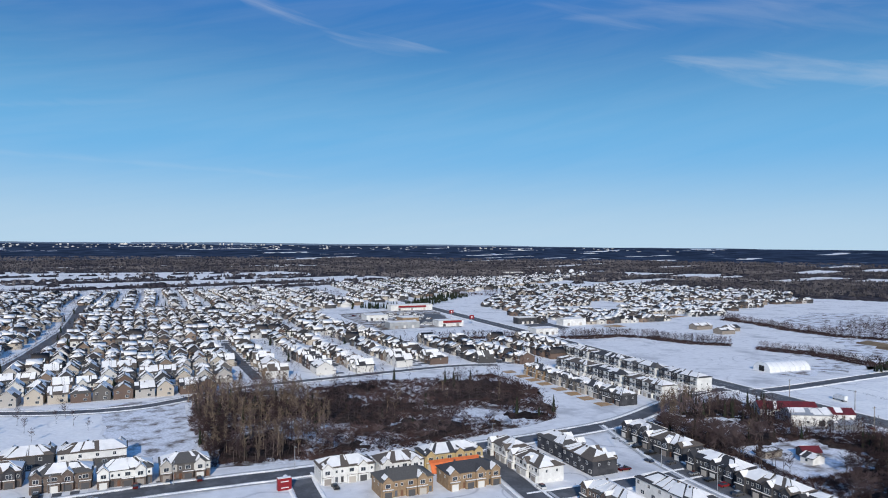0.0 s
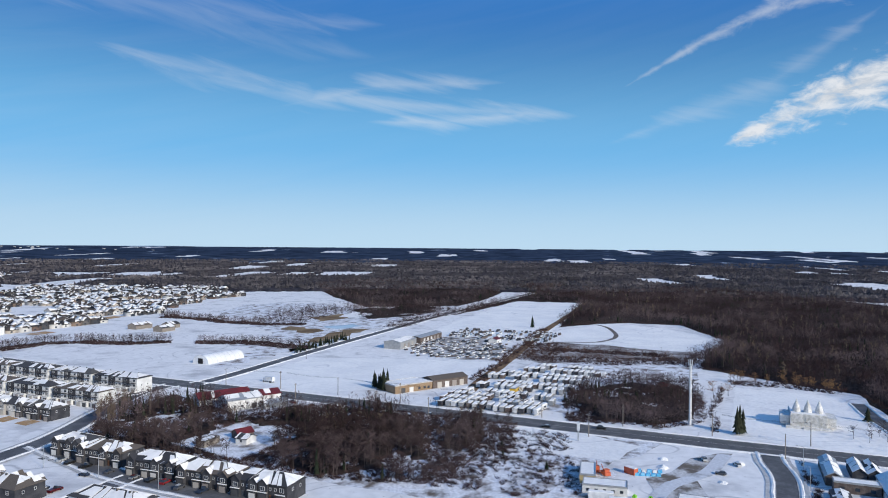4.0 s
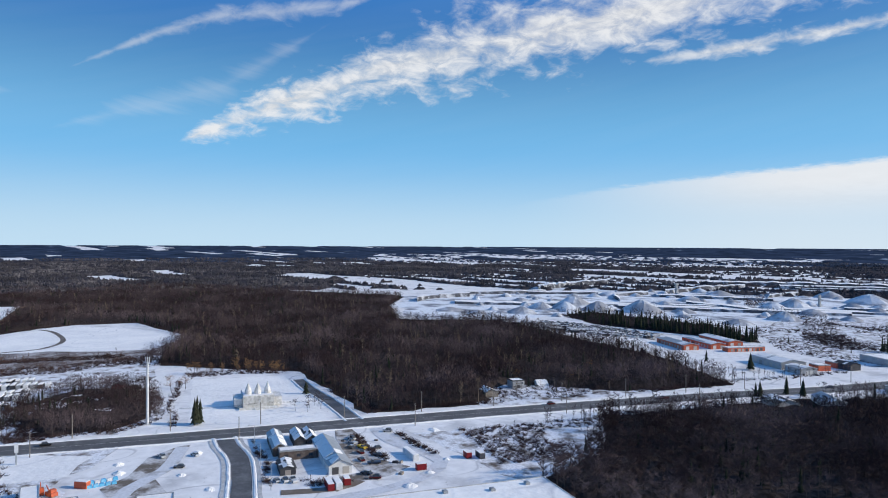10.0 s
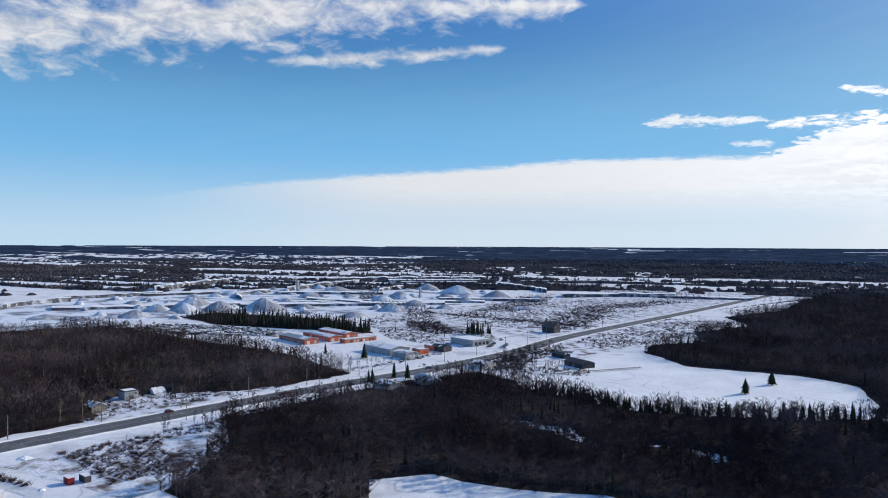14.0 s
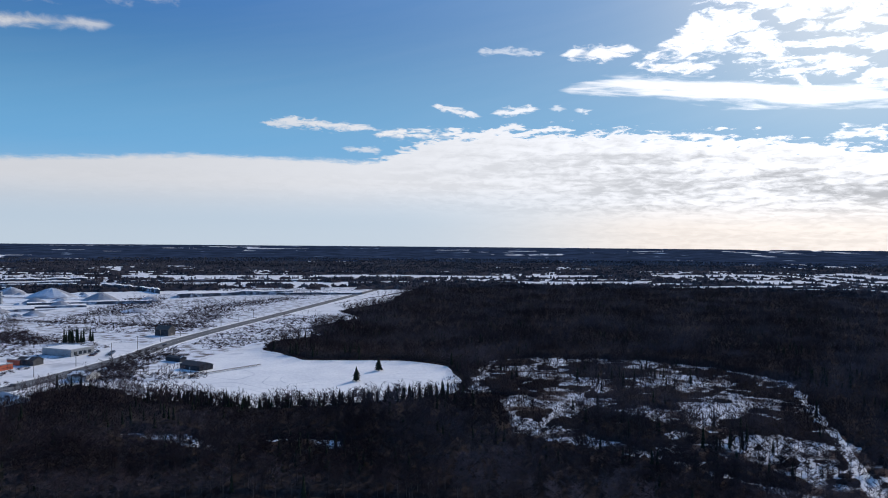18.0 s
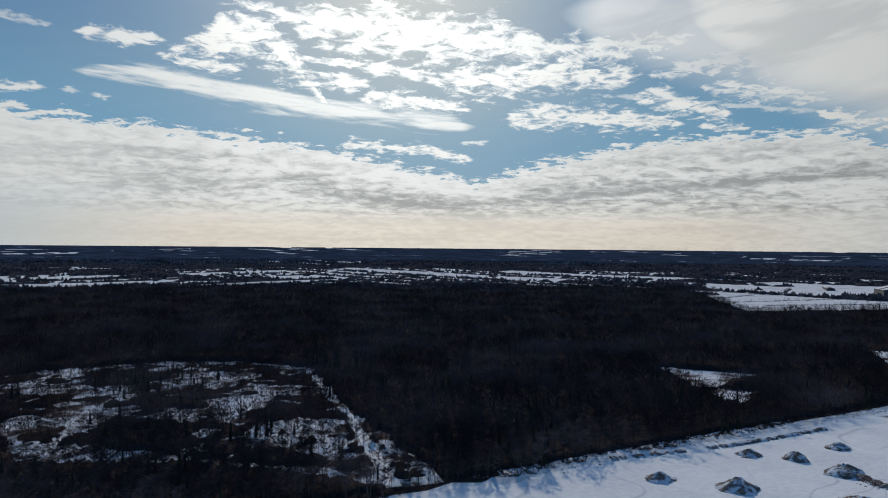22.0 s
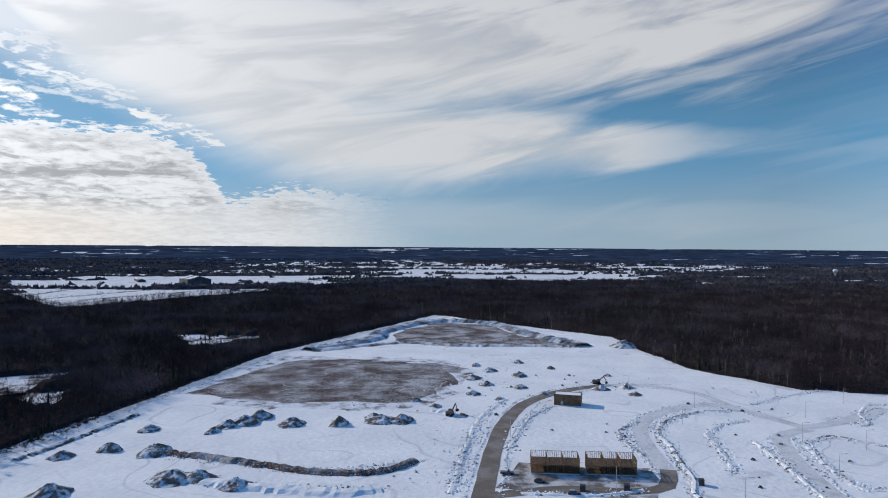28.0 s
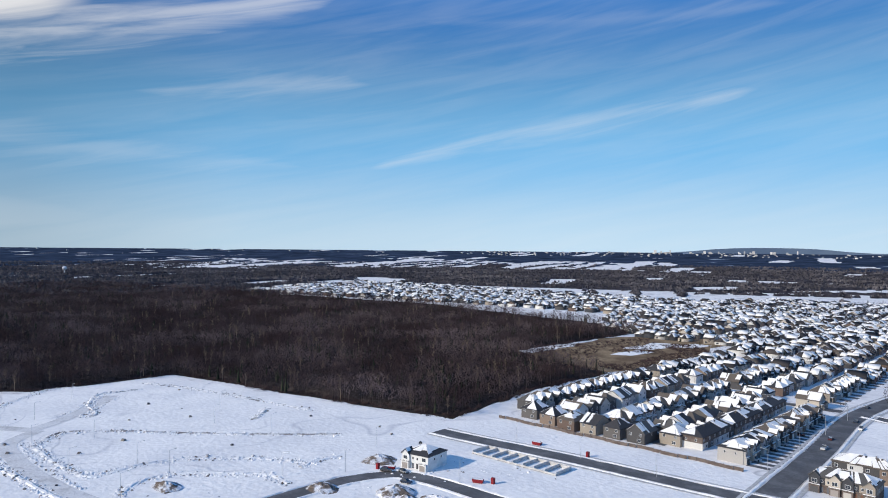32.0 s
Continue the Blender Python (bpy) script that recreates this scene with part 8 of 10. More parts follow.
# ---- building site ----
def heap(x, y, r, h, seed, mat=SOIL, label="snow-dusted heap of frozen soil"):
    rnd = random.Random(seed)
    rings, n = ((1.0, 0.0), (0.8, 0.22), (0.58, 0.52), (0.34, 0.78), (0.14, 0.96)), 12
    sh = Shell()
    sh.weld = True
    V = []
    ex, ey, tw = rnd.uniform(0.8, 1.4), rnd.uniform(0.7, 1.1), rnd.uniform(0, 3)
    for f, z in rings:
        ring = []
        for i in range(n):
            a = 2 * math.pi * i / n + tw
            q = r * f * rnd.uniform(0.82, 1.18)
            ring.append((q * math.cos(a) * ex, q * math.sin(a) * ey, max(0.0, h * z * rnd.uniform(0.8, 1.15)) - (0.15 if z == 0 else 0)))
        V.append(ring)
    for a, b in zip(V, V[1:]):
        for i in range(n):
            j = (i + 1) % n
            sh.face((a[i], a[j], b[j], b[i]))
    top = (rnd.uniform(-0.1, 0.1) * r, 0, h * rnd.uniform(0.95, 1.1))
    for i in range(n):
        sh.face((V[-1][i], V[-1][(i + 1) % n], top))
    return single("soil_mound", sh, mat, label, "heap", "soil heaps", at=(x, y, 0))


for i, (x, y, r, h) in enumerate(((-305, -202, 5, 2.6), (-272, -199, 6, 3.4), (-273, -178, 7, 3.6), (-327, -164, 9, 3.8), (-320, -169, 8, 3.2), (-339, -161, 7, 4), (-330, -140, 7, 3.4), (-335, -117, 7, 4.4), (-346, -98, 9, 3.0), (-348, -88, 8, 3.6),
                                  (-352, -104, 6, 2.4), (-259, -212, 6, 2.6), (-219, -184, 8, 4), (-243, -152, 10, 3.8), (-246, -142, 8, 3.2), (-309, -171, 5, 2.2), (-241, -124, 7, 3.2), (-420, -62, 5, 2.4), (-450, -58, 6, 2.6), (-470, -70, 7, 2.6),
                                  (-486, -40, 6, 3.0), (-500, -62, 7, 2.6), (-520, -75, 5, 2.0), (-446, -36, 5, 2.0), (-430, -20, 4, 1.6), (-452, 14, 6, 2.6), (-462, 30, 6, 2.8), (-440, 34, 5, 1.8), (-500, 20, 4, 1.6), (-395, -92, 4, 2.0),
                                  (-383, -78, 5, 1.8), (-520, -20, 5, 2.2), (-540, -45, 6, 2.4), (-410, -45, 4, 1.4), (-365, -60, 4, 1.5), (-200, -205, 6, 2.8), (-648, 40, 12, 6), (-255, 120, 7, 2.2), (-213, 160, 7, 2.0), (-224, 198, 9, 2.4), (-190, 176, 8, 2.8), (-180, 172, 7, 2.6), (-172, 180, 8, 2.4))):
    heap(x, y, r, h, i)


def ridge_of(pts, half, height, label, mat=SOIL, seed=1, gap=0.0, name="soil_ridge"):
    single(name, berm_shell(pts, 0, half, height, seed, 2.2, gap), mat, label, "soil ridge", "soil ridges", kind="stuff" if gap else "")


ridge_of([(-273, -176), (-270, -150), (-266, -125), (-262, -100), (-268, -76), (-285, -66)], 3.0, 1.6, "long weedy ridge of frozen soil", SCRUB, 2)
ridge_of([(-244, -139), (-241, -115), (-243, -84), (-250, -72)], 4.5, 1.3, "snow-covered ridge of frozen soil", SNOW, 3)
ridge_of([(-380, -88), (-372, -72), (-366, -60)], 4.0, 1.2, "snow-covered ridge of frozen soil", SNOW, 4)
ridge_of([(-200, -233), (-262, -226), (-330, -226)], 2.0, 1.0, "rubble windrow beside the track", SOIL, 5, 0.25)
LOT_RIDGES = (([(-347, 102), (-354, 108), (-364, 119), (-350, 138), (-328, 156), (-297, 183), (-268, 212)], 0.8), ([(-347, 102), (-308, 101), (-287, 105), (-289, 125), (-284, 140), (-262, 164), (-243, 174)], 0.8),
              ([(-258, 104), (-267, 113), (-268, 128), (-243, 153), (-226, 154)], 0.9), ([(-387, 139), (-394, 146), (-418, 151), (-444, 168), (-440, 190)], 1.1), ([(-340, 217), (-324, 200)], 1.0), ([(-345, 80), (-300, 85), (-282, 86), (-262, 88)], 1.2),
              ([(-240, 169), (-242, 179), (-241, 190)], 1.0), ([(-345, 38), (-330, 41), (-306, 42), (-284, 44), (-266, 42), (-258, 48)], 1.3), ([(-345, 38), (-362, 40), (-385, 49), (-404, 68), (-408, 82)], 1.1), ([(-296, 62), (-337, 62), (-355, 61), (-375, 71), (-388, 86)], 0.7),
              ([(-268, 24), (-258, 4), (-256, -20)], 0.9), ([(-310, -30), (-340, -28), (-372, -24), (-400, -14)], 0.9), ([(-312, 28), (-330, 22), (-352, 20), (-372, 30)], 1.0), ([(-250, -45), (-300, -48), (-360, -50), (-410, -42)], 0.8), ([(-428, 98), (-460, 127), (-477, 148), (-475, 164)], 0.7),
              ([(-460, 200), (-420, 214), (-370, 224), (-320, 232)], 0.7))
for k, (pts, hh) in enumerate(LOT_RIDGES):
    for q in range(2):
        ridge_of(pts, 1.3 + 0.5 * q, hh * (0.55 - 0.2 * q), "lumpy windrow of snow and frozen soil beside a lot", SNOW if (k + q) % 4 else SPOIL, 20 + k + 40 * q, 0.22 + 0.3 * q, "windrow")

MOUND = [(-640, -170), (-700, -185), (-800, -160), (-790, -100), (-715, -66), (-650, -12), (-630, -60), (-620, -120)]
patch("stubble", MOUND, SCRUB, "brown weedy flat beyond the site", z=0.07, wobble=5)
ridge_of([(-560, -225), (-640, -190), (-700, -196), (-800, -166), (-800, -100), (-715, -50), (-640, 5)], 9.0, 3.4, "broad snow-streaked embankment round the far end of the site", SPOIL, 41)
ridge_of([(-560, -218), (-625, -160), (-620, -110), (-632, -50), (-640, 0)], 7.0, 1.6, "low snowy embankment with wheel tracks", SPOIL, 42)


def clod(seed):
    rnd = random.Random(seed)
    v = [(rnd.uniform(0.7, 1.2) * math.cos(a), rnd.uniform(0.7, 1.2) * math.sin(a), -0.1) for a in (0, 1.2, 2.5, 3.8, 5.0)] + [(rnd.uniform(-0.3, 0.3), rnd.uniform(-0.3, 0.3), rnd.uniform(0.5, 0.9))]
    t = [(i, (i + 1) % 5, 5) for i in range(5)]
    return np.array(v), np.array(t), np.full(5, int(seed % 4 == 0))


CLODS = [clod(s) for s in range(9)]


def clods():
    """Lumps of snow and frozen earth thrown up along the lanes, windrows and embankments of the site."""
    rng = np.random.default_rng(12)
    P, Hh = [], []
    lines = [(pts, 2.9, 0.9) for pts, _ in LOT_RIDGES] + [([(-180, -30), (-248, -33), (-303, -36), (-358, -36), (-406, -28), (-444, -7), (-468, 21), (-470, 60)], 9.0, 1.6), ([(-290, 36), (-327, 32), (-362, 30), (-388, 39), (-412, 58), (-422, 76), (-412, 90), (-394, 101)], 7.0, 1.6), ([(-359, 95), (-331, 91), (-307, 90), (-274, 92)], 7.0, 1.6), ([(-392, 130), (-412, 150), (-433, 170)], 7.0, 2.2),
             ([(-273, -176), (-266, -125), (-262, -100), (-285, -66)], 3.0, 1.5), ([(-140, -232), (-252, -236), (-391, -238), (-541, -236)], 5.0, 2.4), ([(-244, -139), (-241, -115), (-250, -72)], 4.0, 1.2), ([(-560, -225), (-640, -190), (-700, -196), (-800, -166), (-800, -100), (-715, -50), (-640, 5)], 7.0, 2.4),
             ([(-380, -110), (-400, -90), (-440, -60), (-500, -60), (-560, -40)], 22.0, 1.8), ([(-250, -60), (-300, -60), (-360, -70)], 18.0, 2.0), ([(-240, 30), (-250, 80), (-230, 130)], 12.0, 2.0), ([(-205, 175), (-190, 215), (-170, 230)], 10.0, 1.6)]
    for pts, wide, every in lines:
        q = np.array(pts, float)
        seg = np.hypot(*np.diff(q, axis=0).T)
        n = int(seg.sum() * (9.0 if wide < 9.5 else 2.5) / every)
        s = rng.uniform(0, seg.sum(), n)
        cum = np.concatenate([[0], np.cumsum(seg)])
        at = np.stack([np.interp(s, cum, q[:, 0]), np.interp(s, cum, q[:, 1])], 1)
        if 6.5 < wide < 9.5:
            d = np.stack([np.interp(s + 1, cum, q[:, 0]), np.interp(s + 1, cum, q[:, 1])], 1) - at
            side = np.stack([-d[:, 1], d[:, 0]], 1) / np.maximum(np.hypot(d[:, 0], d[:, 1]), 1e-6)[:, None]
            at = at + side * (rng.choice((-1, 1), n) * (wide * 0.62 + np.abs(rng.normal(0, 1.5, n))))[:, None]
        else:
            at = at + rng.normal(0, wide * 0.55, (n, 2))
        P.append(at)
        Hh.append(0.2 + 0.85 * rng.uniform(0.0, 1.0, n) ** 2.5)
    stuff("snow_clods", scatter(CLODS, np.concatenate(P), np.concatenate(Hh), rng), [SNOW, SOIL], "lumps of snow and frozen earth along the site lanes", "clods")


clods()


def stubble(poly, per, seed):
    rng = np.random.default_rng(seed)
    p = points_in(poly, [], per, rng, (3000.0, 1.0, 0.5))
    p = p[wavy(p, 14, seed) + rng.uniform(-0.8, 0.8, len(p)) > -0.3]
    stuff("stubble_stalks", scatter(BUSHES, p, rng.uniform(0.3, 0.9, len(p)), rng), [BARK, BUSHY], "dead brown weed stalks standing through snow", "undergrowth")


stubble([(-390, -226), (-430, -228), (-476, -226), (-520, -205), (-528, -156), (-517, -90), (-449, -80), (-415, -86), (-390, -97), (-380, -131), (-373, -170), (-374, -196)], 5.0, 3)
stubble(MOUND, 9.0, 4)
stubble([(-275, -180), (-268, -180), (-258, -100), (-266, -70), (-290, -62), (-270, -90), (-270, -125)], 1.2, 5)


STUD = Shell().box(-0.06, -0.09, 0, 0.06, 0.09, 2.6).mesh("stud", [LUMBER])


def unfinished_house(x, y, turn, l, w, seed):
    """Timber skeleton of a row of houses, two storeys, no roof."""
    rnd = random.Random(seed)
    ob = thing("unfinished_house", "two-storey timber skeleton house with bare studs", "unfinished house", "unfinished houses", (x, y, 0), turn)
    part("foundation", Shell().box(-l / 2, -w / 2, 0, l / 2, w / 2, 0.5), CONCRETE, ob)
    for f in range(2):
        z = 0.5 + f * 2.95
        part("floor_deck", Shell().box(-l / 2, -w / 2, z, l / 2, w / 2, z + 0.3), SHEATH, ob)
        for s in (-1, 1):
            n = int(l / 0.75)
            for i in range(n + 1):
                if f == 0 and s < 0 and (i // 4) % 3 == 1 and i % 4 in (1, 2):
                    continue
                fit_on("stud", STUD, ob, -l / 2 + 0.1 + i * (l - 0.2) / n, s * (w / 2 - 0.1), z + 0.3)
            part("top_plate", Shell().box(-l / 2, s * (w / 2 - 0.1) - 0.1, z + 2.9 - 0.02, l / 2, s * (w / 2 - 0.1) + 0.1, z + 2.95), LUMBER, ob)
        for x2 in [(-l / 2 + 0.1) + k * (l - 0.2) / 3 for k in range(4)]:
            m_ = int(w / 0.9)
            for i in range(m_ + 1):
                fit_on("stud", STUD, ob, x2, -w / 2 + 0.2 + i * (w - 0.4) / m_, z + 0.3)
            part("party_plate", Shell().box(x2 - 0.1, -w / 2, z + 2.9, x2 + 0.1, w / 2, z + 2.97), LUMBER, ob)
    for k in range(3):
        a = -l / 2 + 0.3 + k * l / 3
        part("sheathing", Shell().box(a, -w / 2 - 0.06, 0.5, a + l / 3 * rnd.uniform(0.35, 0.6), -w / 2 - 0.01, 3.4), SHEATH, ob, "plywood sheathing panel")
    for k in range(12):
        a = -l / 2 + 0.4 + k * (l - 0.8) / 11
        if rnd.random() < 0.75:
            part("joist", Shell().box(a - 0.05, -w / 2, 6.42, a + 0.05, w / 2 * rnd.uniform(-0.2, 1), 6.62), LUMBER, ob)
    return ob


unfinished_house(-285, -9, -84, 19, 10.5, 1)
unfinished_house(-288, 13, -84, 19, 10.5, 2)
shed("house_shell", "plywood-sheathed house shell without a roof", "house shell", -411, -13, -402, 2, 5.4, SHEATH, SHEATH, "x", 0.0, 0.6, [("e", -3, 0.2, 1.4, 2.1)], [("e", 3, 3.2, 1.2, 1.2), ("e", -2, 3.2, 1.2, 1.2), ("s", 0, 3.2, 1.2, 1.2)], turn=-4)
for x, y, tn in ((-263, 2, 0), (-267, 18, 0), (-279, 46, 0), (-238, -8, 90)):
    single("site_crate", Shell().box(-1.2, -1.0, 0, 1.2, 1.0, 2.0).box(-1.25, -1.05, 2.0, 1.25, 1.05, 2.15), DARKWALL, "dark site toilet cabin", "cabin", "site cabins", at=(x, y, 0.1), turn=tn)


def foundation(x, y, l, w, n, label):
    ob = thing("foundation", label, "foundation", at=(x, y, 0))
    part("slab", Shell().box(-l / 2, -w / 2, 0, l / 2, w / 2, 0.15), SNOW, ob)
    for s in (-1, 1):
        part("wall", Shell().box(-l / 2, s * (w / 2 - 0.15) - 0.15, 0, l / 2, s * (w / 2 - 0.15) + 0.15, 1.5 if s > 0 else 0.9), CONCRETE, ob)
    for i in range(n + 1):
        a = -l / 2 + 0.15 + i * (l - 0.3) / n
        part("party_wall", Shell().box(a - 0.15, -w / 2 + 0.3, 0, a + 0.15, w / 2 - 0.3, 1.5), CONCRETE, ob)


foundation(-181, 239, 44, 11, 8, "row of bare concrete foundation walls with snow between")
foundation(-232, -12, 9, 24, 1, "long low concrete foundation under snow")
LONE = spot(townhouse(2, 91, WHITEWALL, WHITEWALL, "lone new white duplex with grey roof on the building site", unit=6.6, depth=13, cover=0.55), -206, 207, 8)
for x, y in ((-212, 193), (-191, 265), (-176, 206)):
    single("waste_bin", Shell().solid([(-1.9, -0.9, 0.1), (1.9, -0.9, 0.1), (1.9, 0.9, 0.1), (-1.9, 0.9, 0.1)], [(-2.2, -1.0, 1.4), (2.2, -1.0, 1.4), (2.2, 1.0, 1.4), (-2.2, 1.0, 1.4)]).box(-2.0, -0.8, 1.2, 2.0, 0.8, 1.42, 1), [RED, SNOW], "red steel waste bin filled with snow", "waste bin", "site bins", at=(x, y, 0), turn=x % 40)
for x, y in ((-216, 190), (-164, 265), (-171, 209)):
    single("site_toilet", Shell().box(-0.6, -0.6, 0, 0.6, 0.6, 2.2).box(-0.65, -0.65, 2.2, 0.65, 0.65, 2.35), RED, "red portable site toilet", "toilet cabin", "site cabins", at=(x, y, 0))
for k in range(2):
    ob = thing("site_container", "dark red stacked site container with a pale band", "container", "stacked red containers", (51.5, 257, 2.2 * k), 3)
    part("body", Shell().box(-2.5, -1.1, 0.1 - 0.1 * k, 2.5, 1.1, 2.2), RED, ob)
    part("band", Shell().box(-1.4, -1.14, 0.9, 1.4, -1.1, 1.25), WHITEPAINT, ob, "plain pale band")
    part("roof_snow" if k else "lip", Shell().box(-2.4, -1.0, 2.2 if k else 2.12, 2.4, 1.0, 2.32 if k else 2.19), SNOW if k else RED, ob)


def excavator(x, y, turn):
    ob = thing("excavator", "dark tracked excavator with its arm raised", "excavator", at=(x, y, 0), turn=turn)
    for s in (-1, 1):
        part("track", Shell().solid([(-2.2, s * 1.3 - 0.35, 0), (2.2, s * 1.3 - 0.35, 0), (2.2, s * 1.3 + 0.35, 0), (-2.2, s * 1.3 + 0.35, 0)], [(-2.5, s * 1.3 - 0.35, 0.9), (2.5, s * 1.3 - 0.35, 0.9), (2.5, s * 1.3 + 0.35, 0.9), (-2.5, s * 1.3 + 0.35, 0.9)]), DARK, ob)
    part("house", Shell().box(-2.6, -1.5, 1.1, 1.0, 1.5, 2.6), BRICK, ob)
    part("cab", Shell().box(0.2, 0.3, 1.1, 1.9, 1.5, 3.2), GLASS, ob)
    part("boom", Shell().tube((1.0, -0.3, 2.0), (4.6, -0.3, 5.6), 0.45, 0.3, 6), BRICK, ob)
    part("dipper", Shell().tube((4.5, -0.3, 5.7), (6.6, -0.3, 2.4), 0.3, 0.2, 6), BRICK, ob)
    part("bucket", Shell().box(6.0, -1.0, 1.0, 7.2, 0.4, 2.3), DARK, ob)


excavator(-469, 12, 70)
excavator(-365, -66, 160)


# ---- hedgerows, tree lines and single trees ----
def strip(pts, half):
    """A polygon round a line."""
    P = [Vector(p) for p in pts]
    left, right = [], []
    for i, p in enumerate(P):
        d = (P[min(i + 1, len(P) - 1)] - P[max(i - 1, 0)]).normalized()
        n = Vector((-d.y, d.x)) * half
        left.append(tuple(p + n)), right.append(tuple(p - n))
    return left + right[::-1]


def hedge(pts, half, per, heights, label, shapes=None, mats=None, seed=1, brush=0.0):
    rng = np.random.default_rng(seed)
    poly = strip(pts, half)
    p = points_in(poly, [], per, rng, (2000.0, 1.0, 0.2))
    r = np.hypot(p[:, 0], p[:, 1])
    if len(p) and r.min() > 520 and (shapes is None or shapes is BARE):
        shapes = STALKS
    if len(p):
        stuff("tree_line", scatter(shapes or THIN, p, rng.uniform(*heights, len(p)), rng), mats or [BARK, TWIG], label, "trees")
    if brush:
        q = points_in(poly, [], brush, rng, (2000.0, 1.0, 0.2))
        stuff("hedge_brush", scatter(BUSHES, q, rng.uniform(1.2, 3.0, len(q)), rng), [BARK, BUSHY], "leafless brush along a field edge", "undergrowth")


hedge([(381, 577), (405, 568), (443, 569), (466, 545), (473, 500), (501, 477)], 10, 8, (6, 10), "dark bare hedgerow between snowy fields", BARE, seed=1, brush=2.2)
hedge([(690, 655), (665, 640), (667, 596), (653, 543), (653, 492), (672, 450)], 10, 9, (5, 9), "dark bare hedgerow between snowy fields", BARE, seed=2, brush=2.5)
hedge([(505, 455), (524, 420), (524, 378), (521, 351), (524, 342)], 11, 8, (5, 8), "brown hedgerow beside the pond flats", BARE, seed=3, brush=2.2)
hedge([(486, 336), (540, 340), (585, 344)], 3.5, 18, (5, 8), "row of dark spruces along the side road", FIRS, [BARK, CONIFER], 4)
hedge([(258, 612), (307, 602), (348, 588)], 7, 7, (5, 9), "dark hedge behind the plaza", BARE, seed=5, brush=2)
hedge([(240, 100), (290, 104), (340, 112)], 14, 30, (5, 10), "bare trees along the weedy lot", BARE, seed=31, brush=4)
hedge([(250, 60), (290, 80), (335, 90)], 16, 200, (2, 4), "weed stalks on the roadside lot", seed=32, brush=7)
hedge([(262, -140), (290, -138), (318, -140)], 20, 260, (3, 6), "sparse shrubs on a weedy lot", seed=33, brush=4)
hedge([(325, -70), (300, -72), (282, -78)], 2.0, 30, (2, 4), "bushes beside the gravel yard", seed=34, brush=1.5)
hedge([(322, -92), (300, -95), (284, -100)], 1.6, 30, (2, 3), "bushes beside the snowy lane", seed=35, brush=1.5)
hedge([(330, -27), (300, -28), (266, -27)], 1.5, 40, (2, 4), "weeds beside the workshop", seed=40, brush=2)
hedge([(262, -60), (268, -40)], 3, 40, (2, 4), "weeds beside the workshop", seed=41, brush=4)
hedge([(502, -62), (512, -30), (506, 4)], 10, 40, (6, 10), "rusty willows behind the temple grounds", BARE, [BARK, WILLOW], 36, brush=5)
hedge([(610, 52), (606, 100), (606, 148)], 9, 60, (3, 6), "rust-brown brush along the oval field", THIN, [BARK, RUSTY], 37, brush=3)
hedge([(372, -100), (368, -150)], 3.5, 14, (5, 9), "brush at the edge of the forest", seed=38, brush=2)
hedge([(366, -265), (368, -330)], 4, 14, (5, 9), "brush at the edge of the forest", seed=39, brush=2)
hedge([(390, 200), (396, 208), (404, 203)], 4, 7, (8, 12), "clump of tall dark pines by the dealer's yard", FIRS, [BARK, CONIFER], 6)
hedge([(366, 8), (400, 10), (440, 12), (487, 8)], 1.5, 14, (3, 6), "thin bare hedge along the temple grounds", seed=7, brush=4)
hedge([(690, 345), (780, 360), (870, 350), (1050, 352)], 14, 40, (6, 10), "bare tree belt along the side road", seed=8, brush=10)
hedge([(700, 500), (800, 520), (900, 480), (950, 430), (880, 390)], 40, 80, (7, 12), "bare woodlot beside the pond flats", seed=9, brush=20)
hedge([(560, 24), (600, 28), (640, 20), (700, 0), (760, 5)], 10, 40, (6, 11), "bare brush along the oval field", seed=10, brush=6)
hedge([(640, 168), (600, 150), (552, 150), (560, 90), (590, 34)], 18, 36, (2.5, 5.5), "rust-brown brush beyond the trailer lot", THIN, [BARK, RUSTY], 11, brush=6)
hedge([(440, 160), (534, 170), (640, 182), (750, 194)], 5, 30, (2, 4), "tan weeds along the dirt strip", THIN, [BARK, RUSTY], 43, brush=5)
hedge([(236, -364), (200, -360), (162, -356), (108, -384), (76, -408)], 6, 14, (4, 9), "dark cedar row along the edge of a white clearing", FIRS, [BARK, CONIFER], 12)
hedge([(452, -545), (490, -560), (520, -580), (545, -606)], 18, 16, (3, 7), "bare brush behind the depot", BARE, seed=47, brush=5)
hedge([(236, -362), (200, -356), (162, -352), (108, -380), (76, -404)], 7, 16, (6, 11), "bare trees among the cedars", BARE, seed=45)
hedge([(296, -415), (316, -460), (312, -520)], 14, 26, (5, 9), "bare trees and brush between the highway and the clearing", BARE, seed=44, brush=5)
hedge([(690, -448), (640, -462), (594, -478), (540, -490), (512, -494)], 9, 24, (11, 16), "tall dark pine belt before the quarry", SLIM, [BARK, CONIFER], 13)
hedge([(440, -550), (425, -557), (415, -564)], 5, 14, (11, 15), "clump of dark pines by the highway", SLIM, [BARK, CONIFER], 14)
hedge([(326, -310), (322, -330), (326, -350)], 10, 110, (8, 13), "dark evergreens round roadside houses", FIRS, [BARK, CONIFER], 15)
hedge([(438, -378), (447, -368)], 4, 50, (9, 13), "scattered spruces beside the depot", FIRS, [BARK, CONIFER], 16)
hedge([(375, -320), (372, -400), (376, -440)], 5, 40, (5, 9), "bare roadside trees", seed=17, brush=10)
hedge([(310, -150), (316, -210), (322, -290)], 7, 60, (5, 9), "bare roadside brush", seed=18, brush=8)
hedge([(240, -440), (270, -430), (285, -420)], 12, 30, (6, 10), "brown bare trees by the clearing", seed=19, brush=8)
